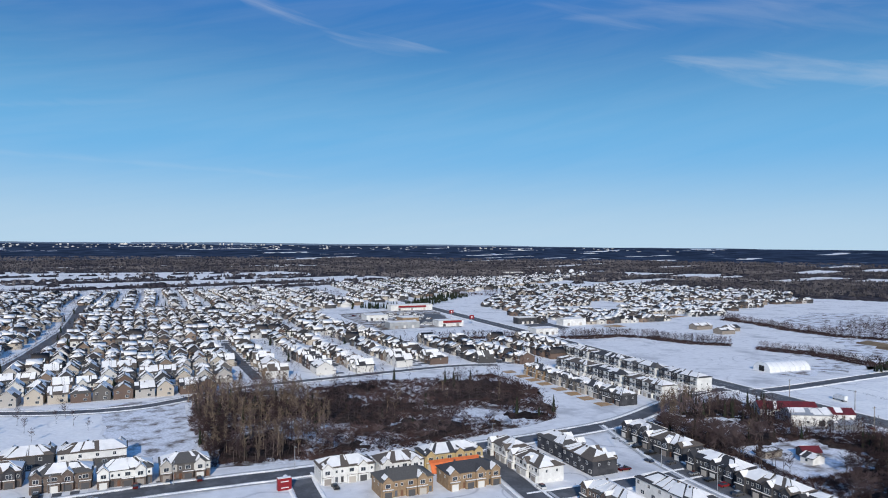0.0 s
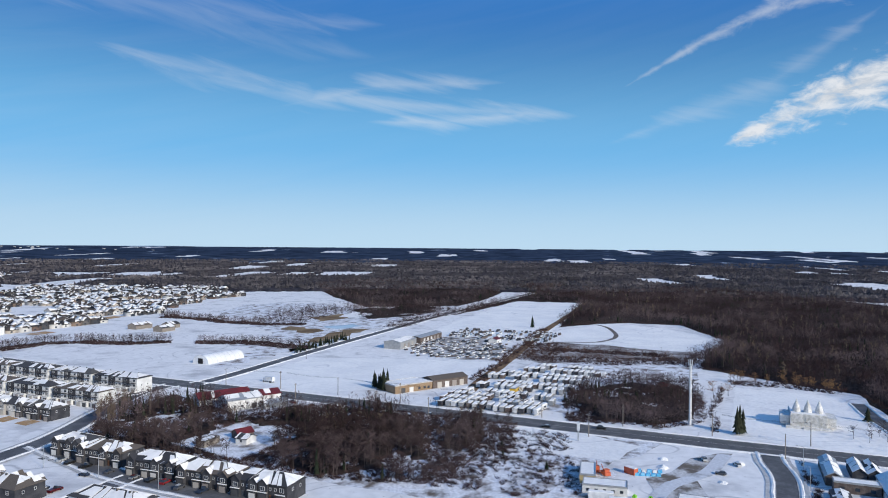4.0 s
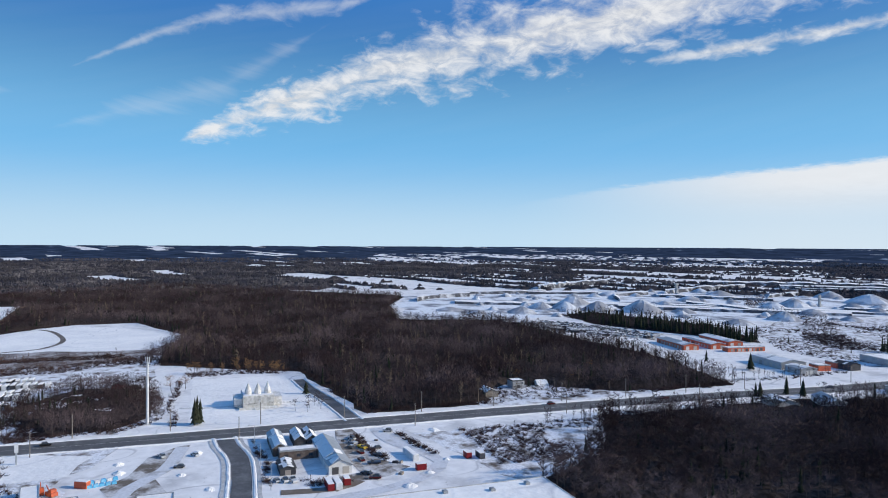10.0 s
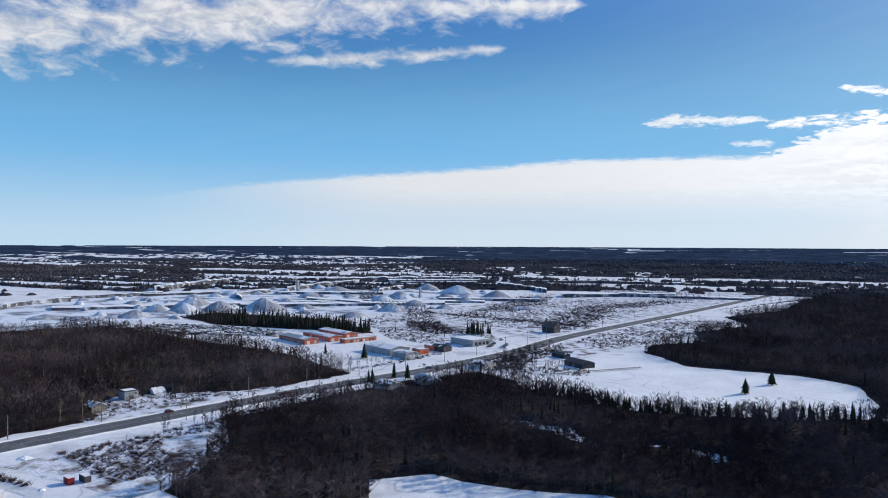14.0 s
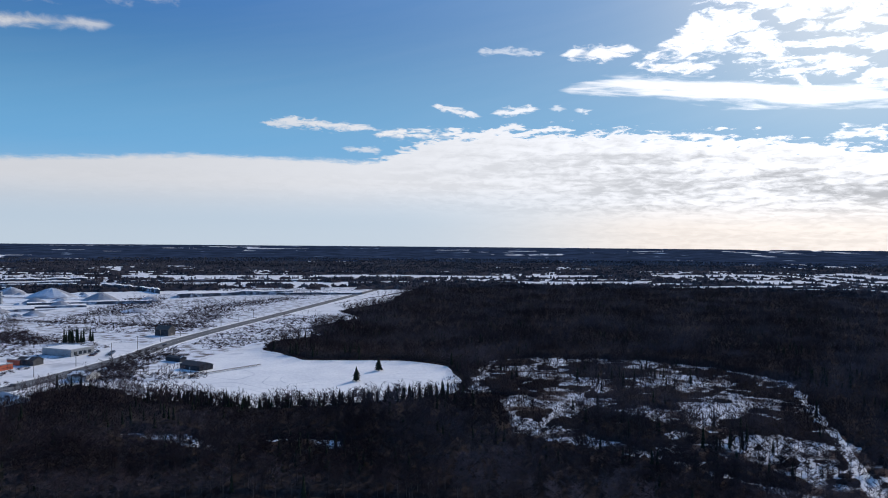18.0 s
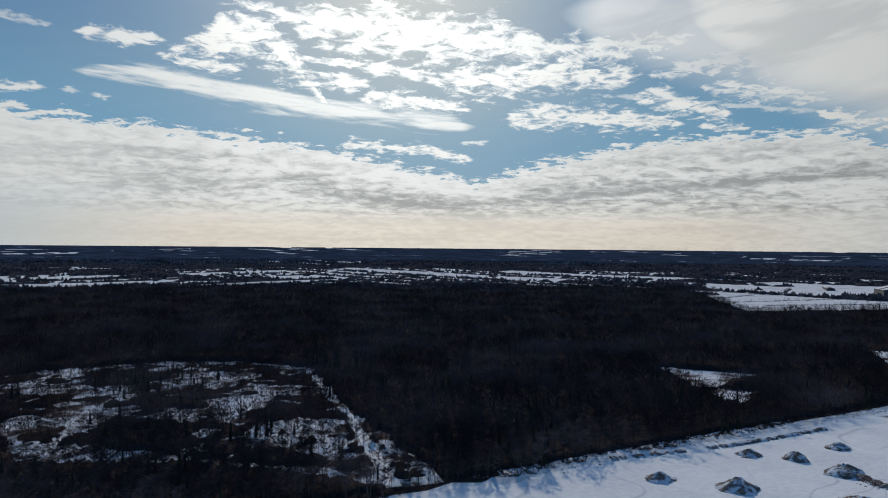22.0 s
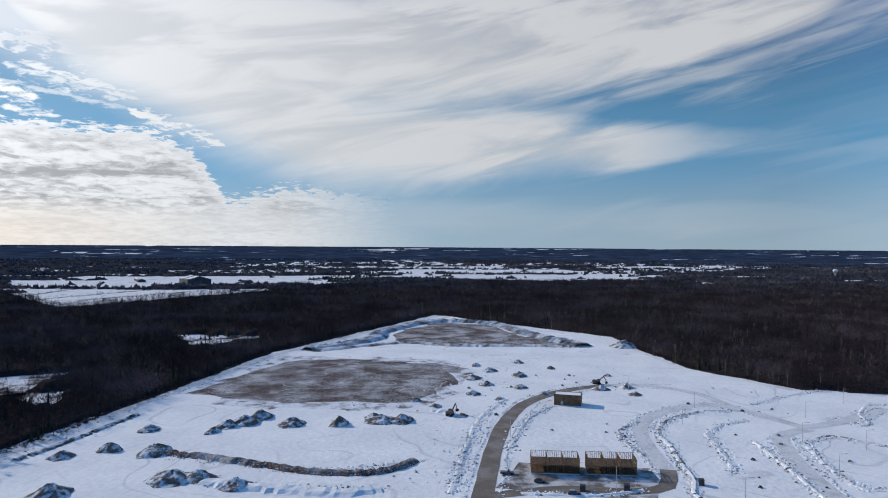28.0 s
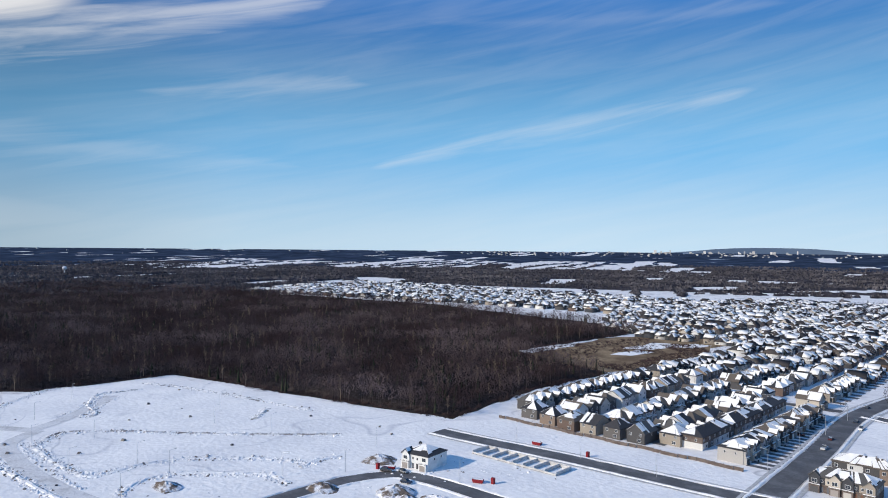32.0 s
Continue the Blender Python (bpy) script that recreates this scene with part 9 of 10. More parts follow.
hedge([(560, -620), (640, -700), (800, -760), (950, -900)], 16, 60, (6, 10), "brown brush round the quarry", seed=20, brush=20)
hedge([(400, -640), (430, -760), (480, -900), (440, -1100)], 26, 90, (5, 9), "bare scrub beside the highway", seed=24, brush=14)
hedge([(560, -760), (600, -900), (660, -1020)], 30, 90, (5, 9), "bare scrub beside the quarry", seed=25, brush=14)
hedge([(420, -1150), (700, -1300), (1000, -1450), (1300, -1500)], 40, 120, (7, 12), "bare woodland behind the quarry", seed=26, brush=30)
hedge([(370, -690), (500, -690), (620, -690)], 10, 50, (4, 8), "brown hedgerow beside the quarry", seed=27, brush=8)
hedge([(250, 280), (262, 292), (282, 306)], 4, 8, (9, 14), "pale birches at the lot corner", THIN, [BIRCH, PALETWIG], 21)
hedge([(-300, 640), (-262, 600), (-262, 520), (-270, 470)], 16, 60, (2, 4), "rusty marsh brush", seed=22, brush=6)
hedge([(-330, 480), (-360, 560), (-340, 640), (-300, 560)], 25, 200, (3, 6), "sparse marsh shrubs", seed=23, brush=14)


def lone_tree(x, y, h, shape, mats, label, girth=1.0):
    v, t, k = shape
    q = v.copy()
    q[:, :2] *= h * girth
    q[:, 2] *= h
    ob = new("tree", big_mesh("tree", q, t, mats, k))
    ob.matrix_world = pose(x, y, land(x, y) - 0.05)
    return tagged(ob, label, "tree", "single trees")


for k, (x, y) in enumerate(((-40, 360), (-25, 385), (-50, 395), (-30, 405), (-18, 372), (-60, 372), (-45, 378), (-72, 402), (-33, 392))):
    lone_tree(x, y, 7 + k % 4, BARE[k % 7], [BARK, TWIG], "slender bare tree in the snowy park")
lone_tree(-58, 388, 5, FIRS[0], [BARK, CONIFER], "small dark spruce in the snowy park")
lone_tree(368, -1, 14, SLIM[0], [BARK, CONIFER], "tall slim dark cedar beside the temple gate", 1.5)
lone_tree(369, -2.2, 15, SLIM[1], [BARK, CONIFER], "tall slim dark cedar beside the temple gate", 1.2)
lone_tree(370, -3.6, 13, SLIM[2], [BARK, CONIFER], "tall slim dark cedar beside the temple gate", 1.2)
for k, (x, y) in enumerate(((378, -58), (382, -52), (386, -60), (392, -64), (384, -66), (398, -67))):
    lone_tree(x, y, 6 + k % 3, BARE[k % 7], [BARK, TWIG], "small bare tree on the temple lawn", 1.3)
lone_tree(424, -64, 8, FIRS[2], [BARK, CONIFER], "round dark evergreen beside the temple lane", 1.5)
for k, (x, y, h) in enumerate(((452, 12, 11), (462, 4, 10), (500, -55, 9), (520, -30, 10), (418, -200, 9), (404, -232, 8), (430, -262, 9))):
    lone_tree(x, y, h, BARE[(k + 2) % 7], [BARK, WILLOW], "bare willow with orange twigs", 1.7)
lone_tree(136, -443, 10, FIRS[3], [BARK, CONIFER], "full dark evergreen on a white clearing", 1.8)
lone_tree(132, -483, 10, FIRS[4], [BARK, CONIFER], "full dark evergreen on a white clearing", 1.8)
lone_tree(377, 108, 13, BARE[3], [BARK, TWIG], "large bare tree at the edge of the trailer lot", 1.5)
lone_tree(470, 312, 12, BARE[1], [BARK, TWIG], "bare tree on a snowfield by the side road", 1.4)
lone_tree(757, 208, 14, FIRS[1], [BARK, CONIFER], "lone dark spruce on a snowfield", 1.2)
lone_tree(404, -380, 13, FIRS[0], [BARK, CONIFER], "dark spruce beside the depot drive", 1.3)
for k, (x, y) in enumerate(((-222, 420), (300, 96), (289, 92), (278, 70))):
    lone_tree(x, y, 3 + k % 2, FIRS[k % 5], [BARK, CONIFER], "small dark spruce among weeds", 1.5)
for k in range(9):
    lone_tree(-600 - 8 * k + (k % 3) * 9, -345 + 5 * (k % 4), 5 + k % 4, FIRS[k % 5], [BARK, CONIFER], "dark spruce in a small snowy clearing", 1.2)


# ---- highway depots to the south-east ----
for x, y in ((522, -408), (519, -434), (527, -460)):
    shed("storage_hall", "long self-storage hall with orange doors and snowy roof", "storage hall", x - 25, y - 7, x + 25, y + 7, 4.2, ORANGEDOOR, GREYMETAL, "x", 1.4, 0.92, [("n", t, 0.2, 2.6, 2.6) for t in even(9, 22)] + [("w", t, 0.2, 3, 3) for t in (-3.5, 3.5)], turn=-10, group="storage halls")
shed("storage_hall", "low row of orange storage doors", "storage hall", 476, -462, 484, -426, 3.2, ORANGEDOOR, GREYMETAL, "y", 0.0, 1.0, [("w", t, 0.2, 2.4, 2.3) for t in even(9, 16)], turn=-6, group="storage halls")
shed("warehouse", "long grey warehouse with a snow-covered roof", "warehouse", 396, -425, 432, -405, 5.0, GREYMETAL, GREYMETAL, "x", 1.8, 0.98, [("n", t, 0, 3.2, 3.4) for t in even(5, 15)], turn=-9)
shed("warehouse", "grey warehouse wing beside a parking yard", "warehouse", 376, -413, 393, -400, 4.2, GREYMETAL, GREYMETAL, "x", 1.2, 0.95, [("w", t, 0, 3, 3) for t in even(2, 4)], turn=-9)
shed("shop", "orange-fronted shop with a snowy flat roof", "shop", 384, -434, 394, -424, 3.8, ORANGEDOOR, GREYMETAL, "x", 0.0, 1.0, turn=-9)
shed("shop", "orange-fronted shop with a snowy flat roof", "shop", 388, -457, 400, -446, 3.8, ORANGEDOOR, GREYMETAL, "x", 0.0, 1.0, turn=-9)
shed("shop", "dark single-storey roadside building", "shop", 378, -456, 392, -446, 4.0, DARKWALL, SHINGLE, "x", 1.6, 0.3)
shed("showroom", "pale flat-roofed showroom beside a car lot", "showroom", 378, -512, 408, -490, 5.0, GREYMETAL, CONCRETE, "x", 0.0, 1.0, [], [("w", t, 1, 3, 2.4) for t in even(4, 9)], turn=-10)
for i in range(21):
    x, y = 352 + (i % 3) * 12 + (i // 3) * 1.5, -520 - (i // 3) * 3.2 + (i % 3) * 3
    copy_thing(CARS[i % 5], pose(x + 4, y + 22, 0.02, 0, 0, 35))
shed("farmhouse", "dark two-storey farmhouse in a snowy field", "house", 376, -628, 390, -616, 6.0, DARKWALL, SHINGLE, "x", 3.4, 0.4, [("w", 0, 0, 1, 2)], [("w", t, 3.6, 1.1, 1.4) for t in (-3, 3)])
shed("bungalow", "roadside bungalow with a snow-covered roof", "house", 300, -318, 316, -304, 3.2, WALL, SHINGLE, "x", 2.0, 0.98, [("s", 2, 0, 1, 2)], [("s", -4, 1, 1.6, 1.2)], turn=-15)
shed("bungalow", "long pale bungalow among evergreens", "house", 290, -345, 312, -334, 3.4, WHITEWALL, GREYMETAL, "x", 2.0, 0.7, [("w", 0, 0, 1, 2)], [("w", t, 1, 1.4, 1.1) for t in (-3, 3)], turn=-25)
shed("bungalow", "small house behind the highway trees", "house", 304, -418, 318, -404, 3.2, WALL, SHINGLE, "x", 2.0, 0.9)
shed("bungalow", "dark bungalow at the corner of the clearing", "house", 250, -468, 270, -456, 3.4, DARKWALL, SHINGLE, "x", 2.0, 0.3, [("n", 0, 0, 1, 2)], turn=-20)
shed("garden_shed", "dark open shed by the clearing", "shed", 284, -492, 300, -486, 3.0, DARKWALL, SHINGLE, "x", 1.0, 0.5, turn=-20)
shed("lumber_shed", "small grey block house in the forest edge clearing", "house", 398, -196, 406, -188, 4.6, GREYMETAL, SHINGLE, "x", 0.0, 1.0, [("w", 0, 0, 2.4, 2.2)], [("w", -2.5, 2.8, 1, 1)])
shed("garden_shed", "weathered shed with a snowy roof beside the highway", "shed", 380, -170, 392, -162, 3.0, POLE, SHINGLE, "x", 1.8, 0.9)
shed("garden_shed", "pale tarpaulin tent on a snowy plot", "shed", 400, -214, 408, -207, 0.4, FABRIC, FABRIC, "y", 3.0, 0.5)
FENCE2 = thing("rail_fence", "dark post-and-rail fence along the clearing", "fence", at=(0, 0, 0))
for i in range(26):
    x, y = 262 - 1.6 * i, -408 - 3.4 * i * 0.9
    if i < 25:
        part("rail", Shell().box(x - 1.7, y - 3.1, 0.9, x + 0.1, y, 1.1), POLE, FENCE2)
    part("post", Shell().box(x - 0.1, y - 0.1, 0, x + 0.1, y + 0.1, 1.3), POLE, FENCE2)

# trailer yard west of the quarry
rnd = random.Random(31)
for i in range(30):
    t = i / 30
    x, y = 728 - 140 * t + rnd.uniform(-10, 10), -346 - 48 * t + rnd.uniform(-14, 14)
    copy_thing(TRAILERS[i % 6], pose(x, y, 0, 0, 0, rnd.uniform(-20, 20) + 60))


# ---- quarry ----
QUARRY = [(800, -250), (1000, -285), (1180, -345), (1160, -480), (1180, -620), (1330, -640), (1480, -900), (1350, -1250), (900, -1150), (680, -980), (640, -700), (700, -540), (790, -420), (760, -350)]
patch("rough_ground", [(366, -560), (470, -600), (640, -640), (640, -900), (700, -1100), (560, -1300), (385, -1400), (370, -900)], ROUGH, "brushy snow-flecked land beside the quarry", z=0.04, wobble=6)
patch("quarry_floor", [(1200, -560), (1600, -700), (1900, -900), (1700, -1500), (1300, -1700), (800, -1600), (560, -1320), (900, -1180), (1350, -1260), (1480, -900)], QUARRYFLOOR, "churned snowy works beyond the quarry", z=0.05, wobble=12)
patch("quarry_floor", QUARRY, QUARRYFLOOR, "churned snowy quarry floor", z=0.05, wobble=8)


def stone_heap(x, y, r, h, seed, label="conical heap of crushed stone dusted with snow"):
    rnd = random.Random(seed)
    sh, n, V = Shell(), 22, []
    sh.weld = True
    sq = rnd.uniform(0.75, 1.0)
    for f, z in ((1, 0), (0.74, 0.30), (0.48, 0.60), (0.24, 0.86), (0.08, 0.98)):
        V.append([(r * f * math.cos(2 * math.pi * i / n) * rnd.uniform(0.94, 1.06), r * f * sq * math.sin(2 * math.pi * i / n) * rnd.uniform(0.94, 1.06), h * z * rnd.uniform(0.96, 1.04) - (1.0 if z == 0 else 0)) for i in range(n)])
    for a, b in zip(V, V[1:]):
        for i in range(n):
            sh.face((a[i], a[(i + 1) % n], b[(i + 1) % n], b[i]))
    for i in range(n):
        sh.face((V[-1][i], V[-1][(i + 1) % n], (0, 0, h)))
    single("stone_mound", sh, GRAVELHEAP, label, "stone heap", "quarry heaps", at=(x, y, land(x, y)))


for i, (x, y, r, h) in enumerate(((899, -521, 34, 17), (850, -480, 30, 13), (842, -526, 28, 13), (805, -571, 38, 17), (889, -463, 26, 10), (838, -408, 26, 9), (767, -759, 28, 13), (805, -836, 30, 13), (664, -675, 26, 11), (811, -996, 44, 16),
                                  (930, -1046, 30, 12), (690, -948, 34, 14), (704, -763, 24, 8), (780, -620, 22, 7), (860, -650, 26, 9), (960, -560, 26, 10), (990, -480, 24, 8), (940, -760, 28, 9), (760, -900, 22, 8), (1010, -880, 34, 11), (1080, -700, 30, 9), (850, -350, 20, 5), (900, -330, 24, 5))):
    stone_heap(x, y, 0.95 * r, 0.95 * h, i)


def bench(pts, h, depth, label):
    """A worked rock face: a low terrace with a steep dark side towards the viewer."""
    rnd = random.Random(int(abs(pts[0][0])))
    line = smooth_line(pts, 12)
    sh = Shell()
    rows = []
    for i, p in enumerate(line):
        out = Vector((p.x, p.y, 0)).normalized()
        z = land(p.x, p.y)
        q0, q1, q2 = p - out * 1.5, p + out * rnd.uniform(0.5, 3.0), p + out * depth
        hh = h * rnd.uniform(0.8, 1.15)
        rows.append(((q0.x, q0.y, z - 1), (q1.x, q1.y, z + hh), (q2.x, q2.y, z + hh * 0.9), (q2.x + out.x * 14, q2.y + out.y * 14, z - 1)))
    for a, b in zip(rows, rows[1:]):
        sh.face((a[0], b[0], b[1], a[1]), 0), sh.face((a[1], b[1], b[2], a[2]), 1), sh.face((a[2], b[2], b[3], a[3]), 1)
    single("quarry_bench", sh, [QUARRYROCK, SNOW], label, "rock face", "quarry benches")


for pts, h, d in (([(1049, -330), (1100, -370), (1128, -450)], 6, 40), ([(1083, -820), (1150, -960), (1191, -1104)], 7, 60), ([(1150, -1156), (1090, -1230), (1000, -1310)], 7, 60), ([(875, -700), (820, -706), (743, -711)], 5, 36),
                  ([(1240, -640), (1330, -760), (1400, -900)], 9, 80), ([(700, -1120), (780, -1180), (900, -1240)], 7, 50), ([(960, -640), (1050, -690), (1080, -780)], 5, 50), ([(1180, -460), (1168, -540), (1168, -619)], 5, 40), ([(620, -1040), (560, -1120), (480, -1180)], 6, 40),
                  ([(1300, -1100), (1200, -1260), (1050, -1400)], 8, 80), ([(900, -880), (960, -950), (1000, -1050)], 5, 40)):
    bench(pts, h, d, "dark worked rock face with snow on its terrace")
rnd = random.Random(23)
for k in range(16):
    a, r, w = radians(rnd.uniform(117, 158)), rnd.uniform(980, 1750), rnd.uniform(60, 170)
    c = Vector((r * math.sin(a), r * math.cos(a)))
    t_ = Vector((math.cos(a), -math.sin(a))) + Vector((math.sin(a), math.cos(a))) * rnd.uniform(-0.3, 0.3)
    bench([tuple(c - t_ * w), tuple(c), tuple(c + t_ * w)], rnd.uniform(2.0, 4.5), rnd.uniform(20, 50), "dark worked rock face with snow on its terrace")
for k in range(14):
    a, r = radians(rnd.uniform(118, 152)), rnd.uniform(820, 1500)
    stone_heap(r * math.sin(a), r * math.cos(a), rnd.uniform(11, 24), rnd.uniform(4, 8.5), 60 + k, "heap of crushed stone dusted with snow")
def spoil_heaps():
    """Small heaps and tipped loads strewn over the quarry floor."""
    rnd, sh = random.Random(77), Shell()
    for k in range(150):
        a, q = radians(rnd.uniform(112, 154)), rnd.uniform(760, 1500)
        x, y, r, h = q * math.sin(a), q * math.cos(a), rnd.uniform(6, 17), rnd.uniform(2.2, 6.5)
        z, n, tw = land(x, y), 9, rnd.uniform(0, 3)
        if not inside(QUARRY, np.array([(x, y)]))[0]:
            continue
        rings = [[(x + r * f * math.cos(2 * math.pi * i / n + tw) * rnd.uniform(0.85, 1.15), y + r * f * math.sin(2 * math.pi * i / n + tw) * rnd.uniform(0.6, 1.1), z + h * t * rnd.uniform(0.85, 1.1) - (0.5 if t == 0 else 0)) for i in range(n)] for f, t in ((1, 0), (0.6, 0.5), (0.22, 0.92))]
        for lo, hi in zip(rings, rings[1:]):
            for i in range(n):
                sh.face((lo[i], lo[(i + 1) % n], hi[(i + 1) % n], hi[i]))
        sh.face(rings[-1])
    tagged(single("spoil_heaps", sh, GRAVELHEAP, "small snow-dusted heaps strewn over the quarry floor", "stone heap"), kind="stuff")


spoil_heaps()
single("crusher_tower", Shell().box(-2, -2, 0, 2, 2, 16).box(-5, -1.5, 8, 2, 1.5, 10).box(-3, -3, 16, 3, 3, 19), GREYMETAL, "grey crusher tower in the quarry", "tower", at=(1090, -850, 0))
single("crusher_tower", Shell().box(-1.5, -1.5, 0, 1.5, 1.5, 18).box(-6, -1, 10, 2, 1, 11.5), GREYMETAL, "slim grey conveyor tower in the quarry", "tower", at=(790, -870, 0))


# ---- plaza, works and far landmarks ----
patch("parking_lot", [(228, 690), (282, 696), (330, 690), (380, 880), (330, 900), (240, 865)], YARD, "snowy parking lot of a shopping plaza", z=0.05, wobble=2)
for i, (x0, y0, x1, y1, h, mt, lb) in enumerate(((318, 886, 378, 902, 7, WHITEWALL, "long white store with a red sign band"), (284, 752, 304, 772, 5, TANWALL, "tan plaza shop with a flat snowy roof"), (306, 700, 336, 716, 6, WHITEWALL, "red-fronted restaurant with a flat snowy roof"),
                                                 (368, 600, 394, 616, 6, WHITEWALL, "white flat-roofed block beside the highway"), (250, 700, 284, 716, 6, GREYMETAL, "broad plaza store under a snowy flat roof"), (470, 745, 490, 757, 7, GREYMETAL, "grey new block under construction"),
                                                 (440, 660, 470, 674, 7, WHITEWALL, "pale new block beside the highway"), (250, 780, 276, 800, 6, WHITEWALL, "pale plaza store under snow"), (400, 690, 424, 702, 7, DARKWALL, "dark new block beside snowy lots"))):
    shed("shop", lb, "shop", x0, y0, x1, y1, h, mt, CONCRETE, "x", 0.0, 1.0, [("s", t, 0, 3, 3) for t in even(3, (x1 - x0) / 2 - 3)], group="plaza shops")
patch("parking_lot", [(292, 722), (336, 722), (362, 832), (300, 846)], ASPHALT, "cleared parking lot of the plaza", z=0.08, wobble=2)
patch("parking_lot", [(400, 640), (436, 640), (440, 690), (402, 686)], ASPHALT, "cleared lot beside new blocks", z=0.08, wobble=2)
for x, y, l in ((330, 698.5, 22), (348, 884.5, 40)):
    single("shop_sign", Shell().box(-l / 2, -0.3, 4.2, l / 2, 0.3, 6.4), RED, "wide red sign band on a shop front", "sign", at=(x - (8 if l < 30 else 0), y, 0))
for x, y, h in ((347, 756, 12), (352, 712, 10)):
    ob = thing("pylon_sign", "tall red pylon sign beside the plaza", "sign", at=(x, y, 0))
    part("post", Shell().tube((0, 0, 0), (0, 0, h - 4), 0.35, 0.3, 8), METAL, ob)
    part("panel", Shell().box(-2.6, -0.35, h - 4, 2.6, 0.35, h), RED, ob, "plain red panel")
    part("emblem", Shell().tube((0, -0.45, h - 2), (0, -0.36, h - 2), 1.0, 1.0, 12), WHITEPAINT, ob, "pale round shape")
rnd = random.Random(44)
for i in range(12):
    copy_thing(CARS[i % 5], pose(rnd.uniform(245, 335), rnd.uniform(720, 860), 0.08, 0, 0, rnd.choice((0, 90))))
for i, (x, y, r) in enumerate(((1180, 1802, 8), (1222, 1792, 9), (1101, 1756, 5), (1085, 1770, 4), (1255, 1780, 4.5))):
    sh = Shell()
    for a in range(6):
        z0, z1 = math.sin(a * 0.2618 * 1.0) * r * 1.3 + 3, math.sin((a + 1) * 0.2618) * r * 1.3 + 3
        sh.tube((0, 0, z0), (0, 0, z1), math.cos(a * 0.2618) * r, max(0.2, math.cos((a + 1) * 0.2618) * r), 16)
    sh.box(-r * 0.8, -r * 0.8, 0, r * 0.8, r * 0.8, 3.2)
    single("radome", sh, FABRIC, "white round antenna dome on a low block", "radome", "antenna domes", at=(x, y, land(x, y)))
shed("station_block", "long low white station building", "building", 1000, 1800, 1060, 1816, 9, WHITEWALL, CONCRETE, "x", 0.0, 1.0)


def water_tower(x, y):
    ob = thing("water_tower", "white ball-shaped water tower above the woods", "water tower", at=(x, y, land(x, y)))
    ob.scale = (0.62, 0.62, 0.62)
    part("stem", Shell().tube((0, 0, 0), (0, 0, 22), 4.0, 3.0, 14), WHITEPAINT, ob)
    b = Shell()
    for a in range(10):
        t0, t1 = math.pi * a / 10 - math.pi / 2, math.pi * (a + 1) / 10 - math.pi / 2
        b.tube((0, 0, 30 + 9 * math.sin(t0)), (0, 0, 30 + 9 * math.sin(t1)), max(0.05, 11 * math.cos(t0)), max(0.05, 11 * math.cos(t1)), 18)
    part("tank", b, FABRIC, ob)


water_tower(-2217, 730)
shed("big_barn", "huge dark arena building on the snowy plain", "barn", -1445, -850, -1375, -800, 12, DARKWALL, SHINGLE, "x", 7, 0.2, turn=45)
shed("long_shed", "long dark shed on the snowy plain", "shed", -1520, -1012, -1430, -996, 5, DARKWALL, SHINGLE, "x", 2.5, 0.5, turn=40)
for i, pts in enumerate(([(-960, -760), (-1200, -700), (-1500, -690)], [(-940, -830), (-1250, -800), (-1350, -790)], [(-1000, -900), (-1300, -980), (-1420, -1060)], [(-1100, -1000), (-1280, -1150)], [(-1500, -660), (-1650, -620)])):
    hedge(pts, 5, 60, (4, 7), "dark hedge line across a snowy plain", seed=50 + i, brush=12)
hedge([(-1560, -560), (-1750, -560), (-1900, -640), (-2050, -560)], 60, 500, (7, 12), "scattered dark spruces on a golf course", FIRS, [BARK, CONIFER], 61)
hedge([(280, 940), (360, 915), (420, 1000), (520, 1100)], 20, 60, (6, 11), "dark evergreens behind the plaza", FIRS, [BARK, CONIFER], 62)
hedge([(519, 1500), (573, 1300), (650, 1270), (700, 1225), (840, 1219)], 30, 110, (7, 13), "dark evergreens among distant houses", FIRS, [BARK, CONIFER], 63)
hedge([(518, 1150), (590, 1120), (660, 1100)], 30, 60, (7, 12), "bare woodlot among distant houses", seed=64, brush=20)


def skyline():
    """Far city towers on two stretches of the horizon."""
    rnd = random.Random(9)
    for a0, a1, n, hi in ((-13, 12, 34, 20), (-29, -16, 30, 26), (-40, -30, 10, 16)):
        for i in range(n):
            a = radians(rnd.uniform(a0, a1))
            r = 4880
            x, y = r * math.sin(a), r * math.cos(a)
            w, h = rnd.uniform(7, 20), rnd.uniform(8, hi * 1.1)
            single("tower_block", Shell().box(-w / 2, -6, 0, w / 2, 6, h).box(-w / 4, -3, h, w / 4, 3, h + 1.5), (STONE, GREYMETAL, CONCRETE)[i % 3], "pale far-off tower block on the horizon", "tower block", "city towers", at=(x, y, land(x, y) - 3), turn=-math.degrees(a))


skyline()


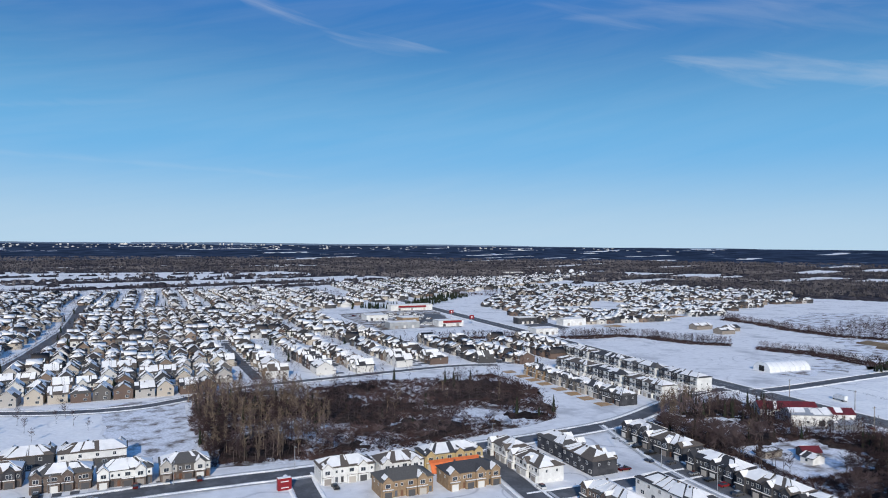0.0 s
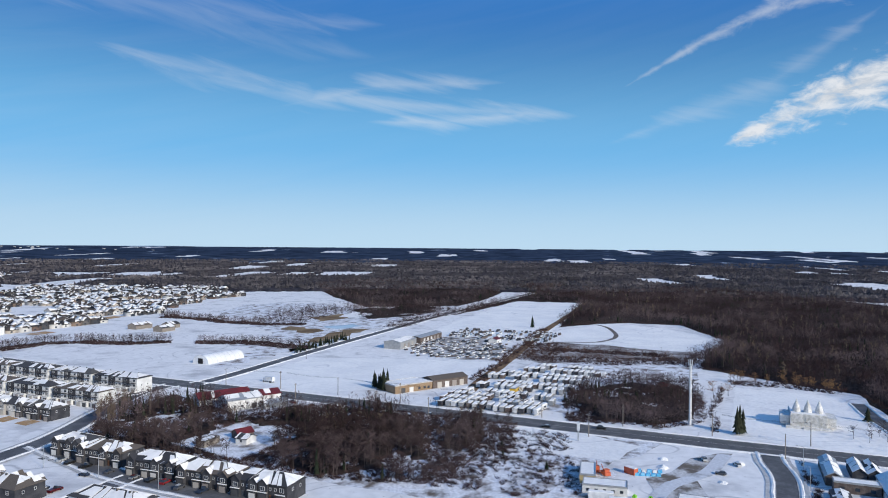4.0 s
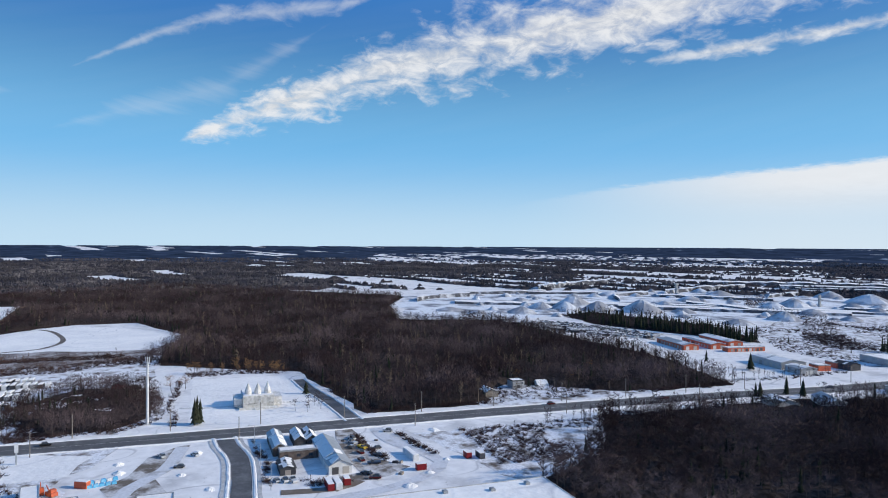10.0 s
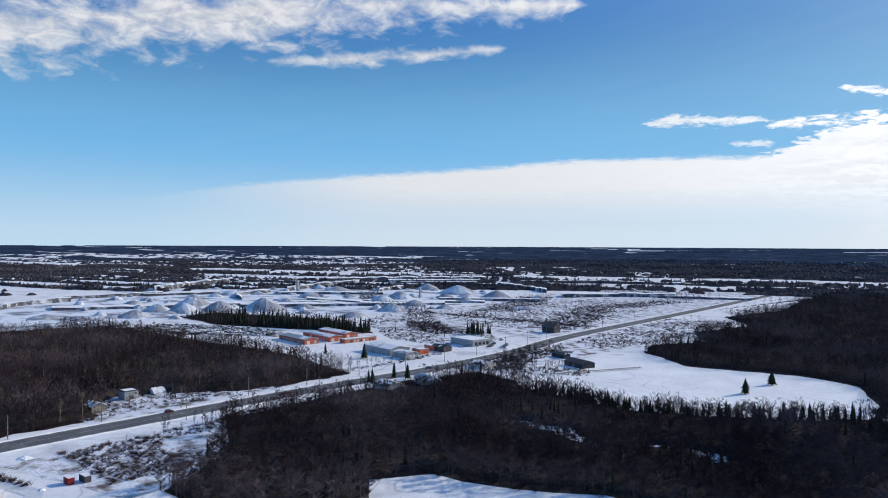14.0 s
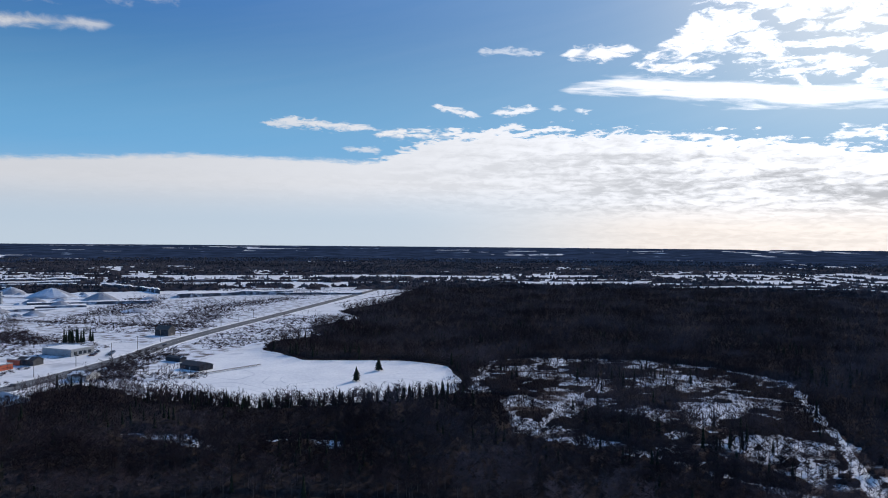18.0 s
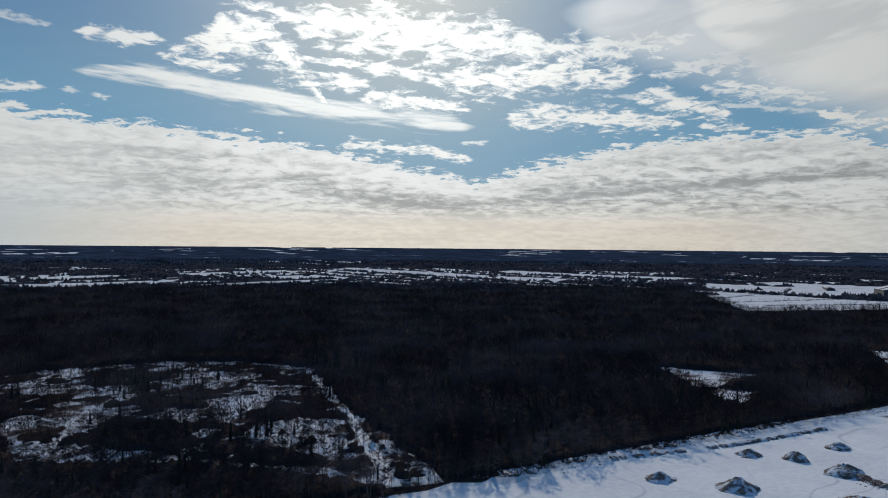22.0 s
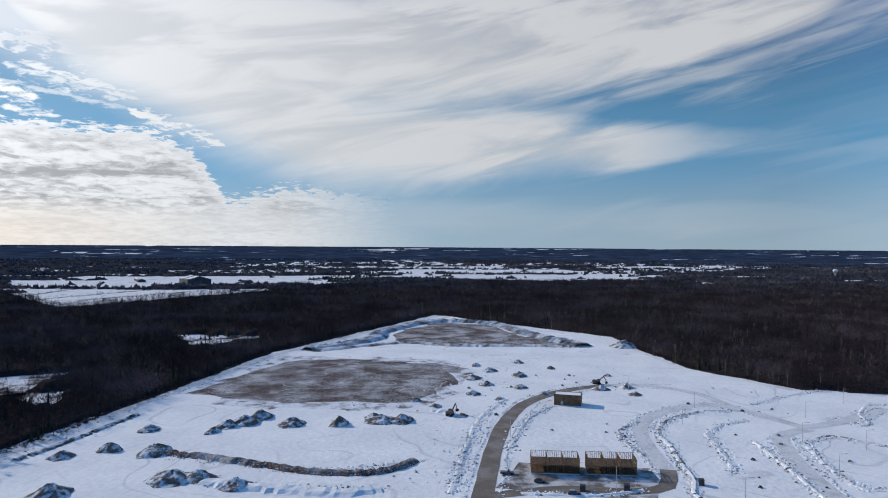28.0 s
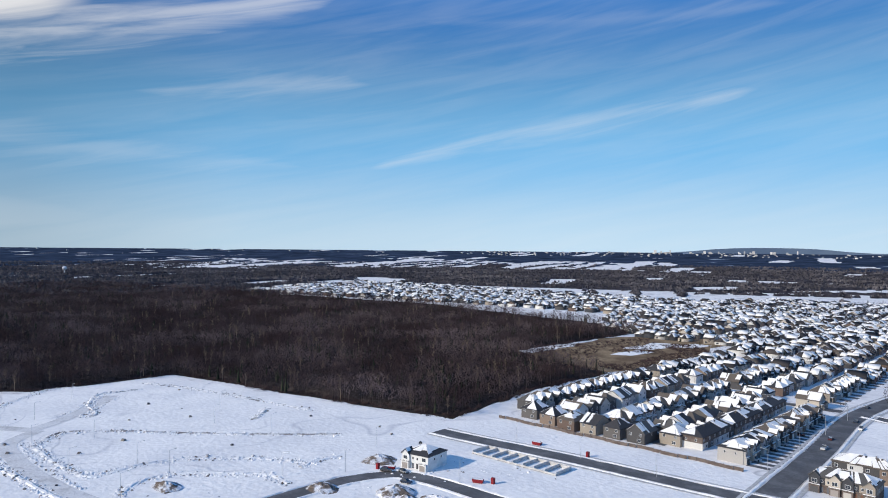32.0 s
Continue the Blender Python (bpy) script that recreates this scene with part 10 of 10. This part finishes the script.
def far_town():
    """Pale low blocks of the city, strewn before the horizon."""
    rnd, sh = random.Random(19), Shell()
    for a0, a1, n in ((-14, 22, 150), (22, 50, 40), (-42, -14, 110), (-75, -42, 14)):
        for i in range(n):
            a, r = radians(rnd.uniform(a0, a1)), rnd.uniform(4350, 4870)
            x, y, w, h = r * math.sin(a), r * math.cos(a), rnd.uniform(2.5, 7), rnd.uniform(6.0, 11.0)
            z = land(x, y)
            sh.box(x - w, y - 5, z - 1, x + w, y + 5, z + h, i % 3)
    tagged(single("city_blocks", sh, [STONE, GREYMETAL, CONCRETE], "pale far-off city blocks before the horizon", "city"), kind="stuff")


far_town()

# clutter on the snowy lots
rnd = random.Random(71)
for i in range(60):
    x, y = rnd.uniform(-500, -215), rnd.uniform(-90, 235)
    if inside(SITE, np.array([(x, y)]))[0]:
        s = rnd.uniform(0.4, 1.1)
        single("rubble", Shell().solid([(-s, -s * 0.8, 0), (s, -s, 0), (s * 1.1, s, 0), (-s * 0.9, s, 0)], [(-s * 0.5, -s * 0.5, s), (s * 0.6, -s * 0.4, s * 0.8), (s * 0.4, s * 0.6, s * 0.9), (-s * 0.5, s * 0.4, s * 1.1)]), (DARKWALL, SOIL, POLE)[i % 3], "small dark pile of building material on snow", "rubble", "site rubble", at=(x, y, 0.02), turn=rnd.uniform(0, 180))
for x, y, r, h in ((262, -88, 2.6, 0.9), (322, -110, 3, 0.9), (300, 27, 3, 1.1), (318, -2, 3.4, 1.1), (250, -76, 3, 1.1), (312, 28, 2.4, 0.8), (276, -100, 2.0, 0.7), (290, 4, 2.4, 0.8), (270, -6, 2.4, 0.8)):
    heap(x, y, r, h, int(x), SNOW, "ploughed heap of snow")
ob = thing("roadside_sign", "tall pale roadside sign in a snowy strip", "sign", at=(325, 67, 0))
part("post", Shell().box(-0.3, -0.3, 0, 0.3, 0.3, 5), METAL, ob)
part("panel", Shell().box(-0.25, -0.7, 5, 0.25, 0.7, 8.5), WHITEPAINT, ob, "blank pale panel")
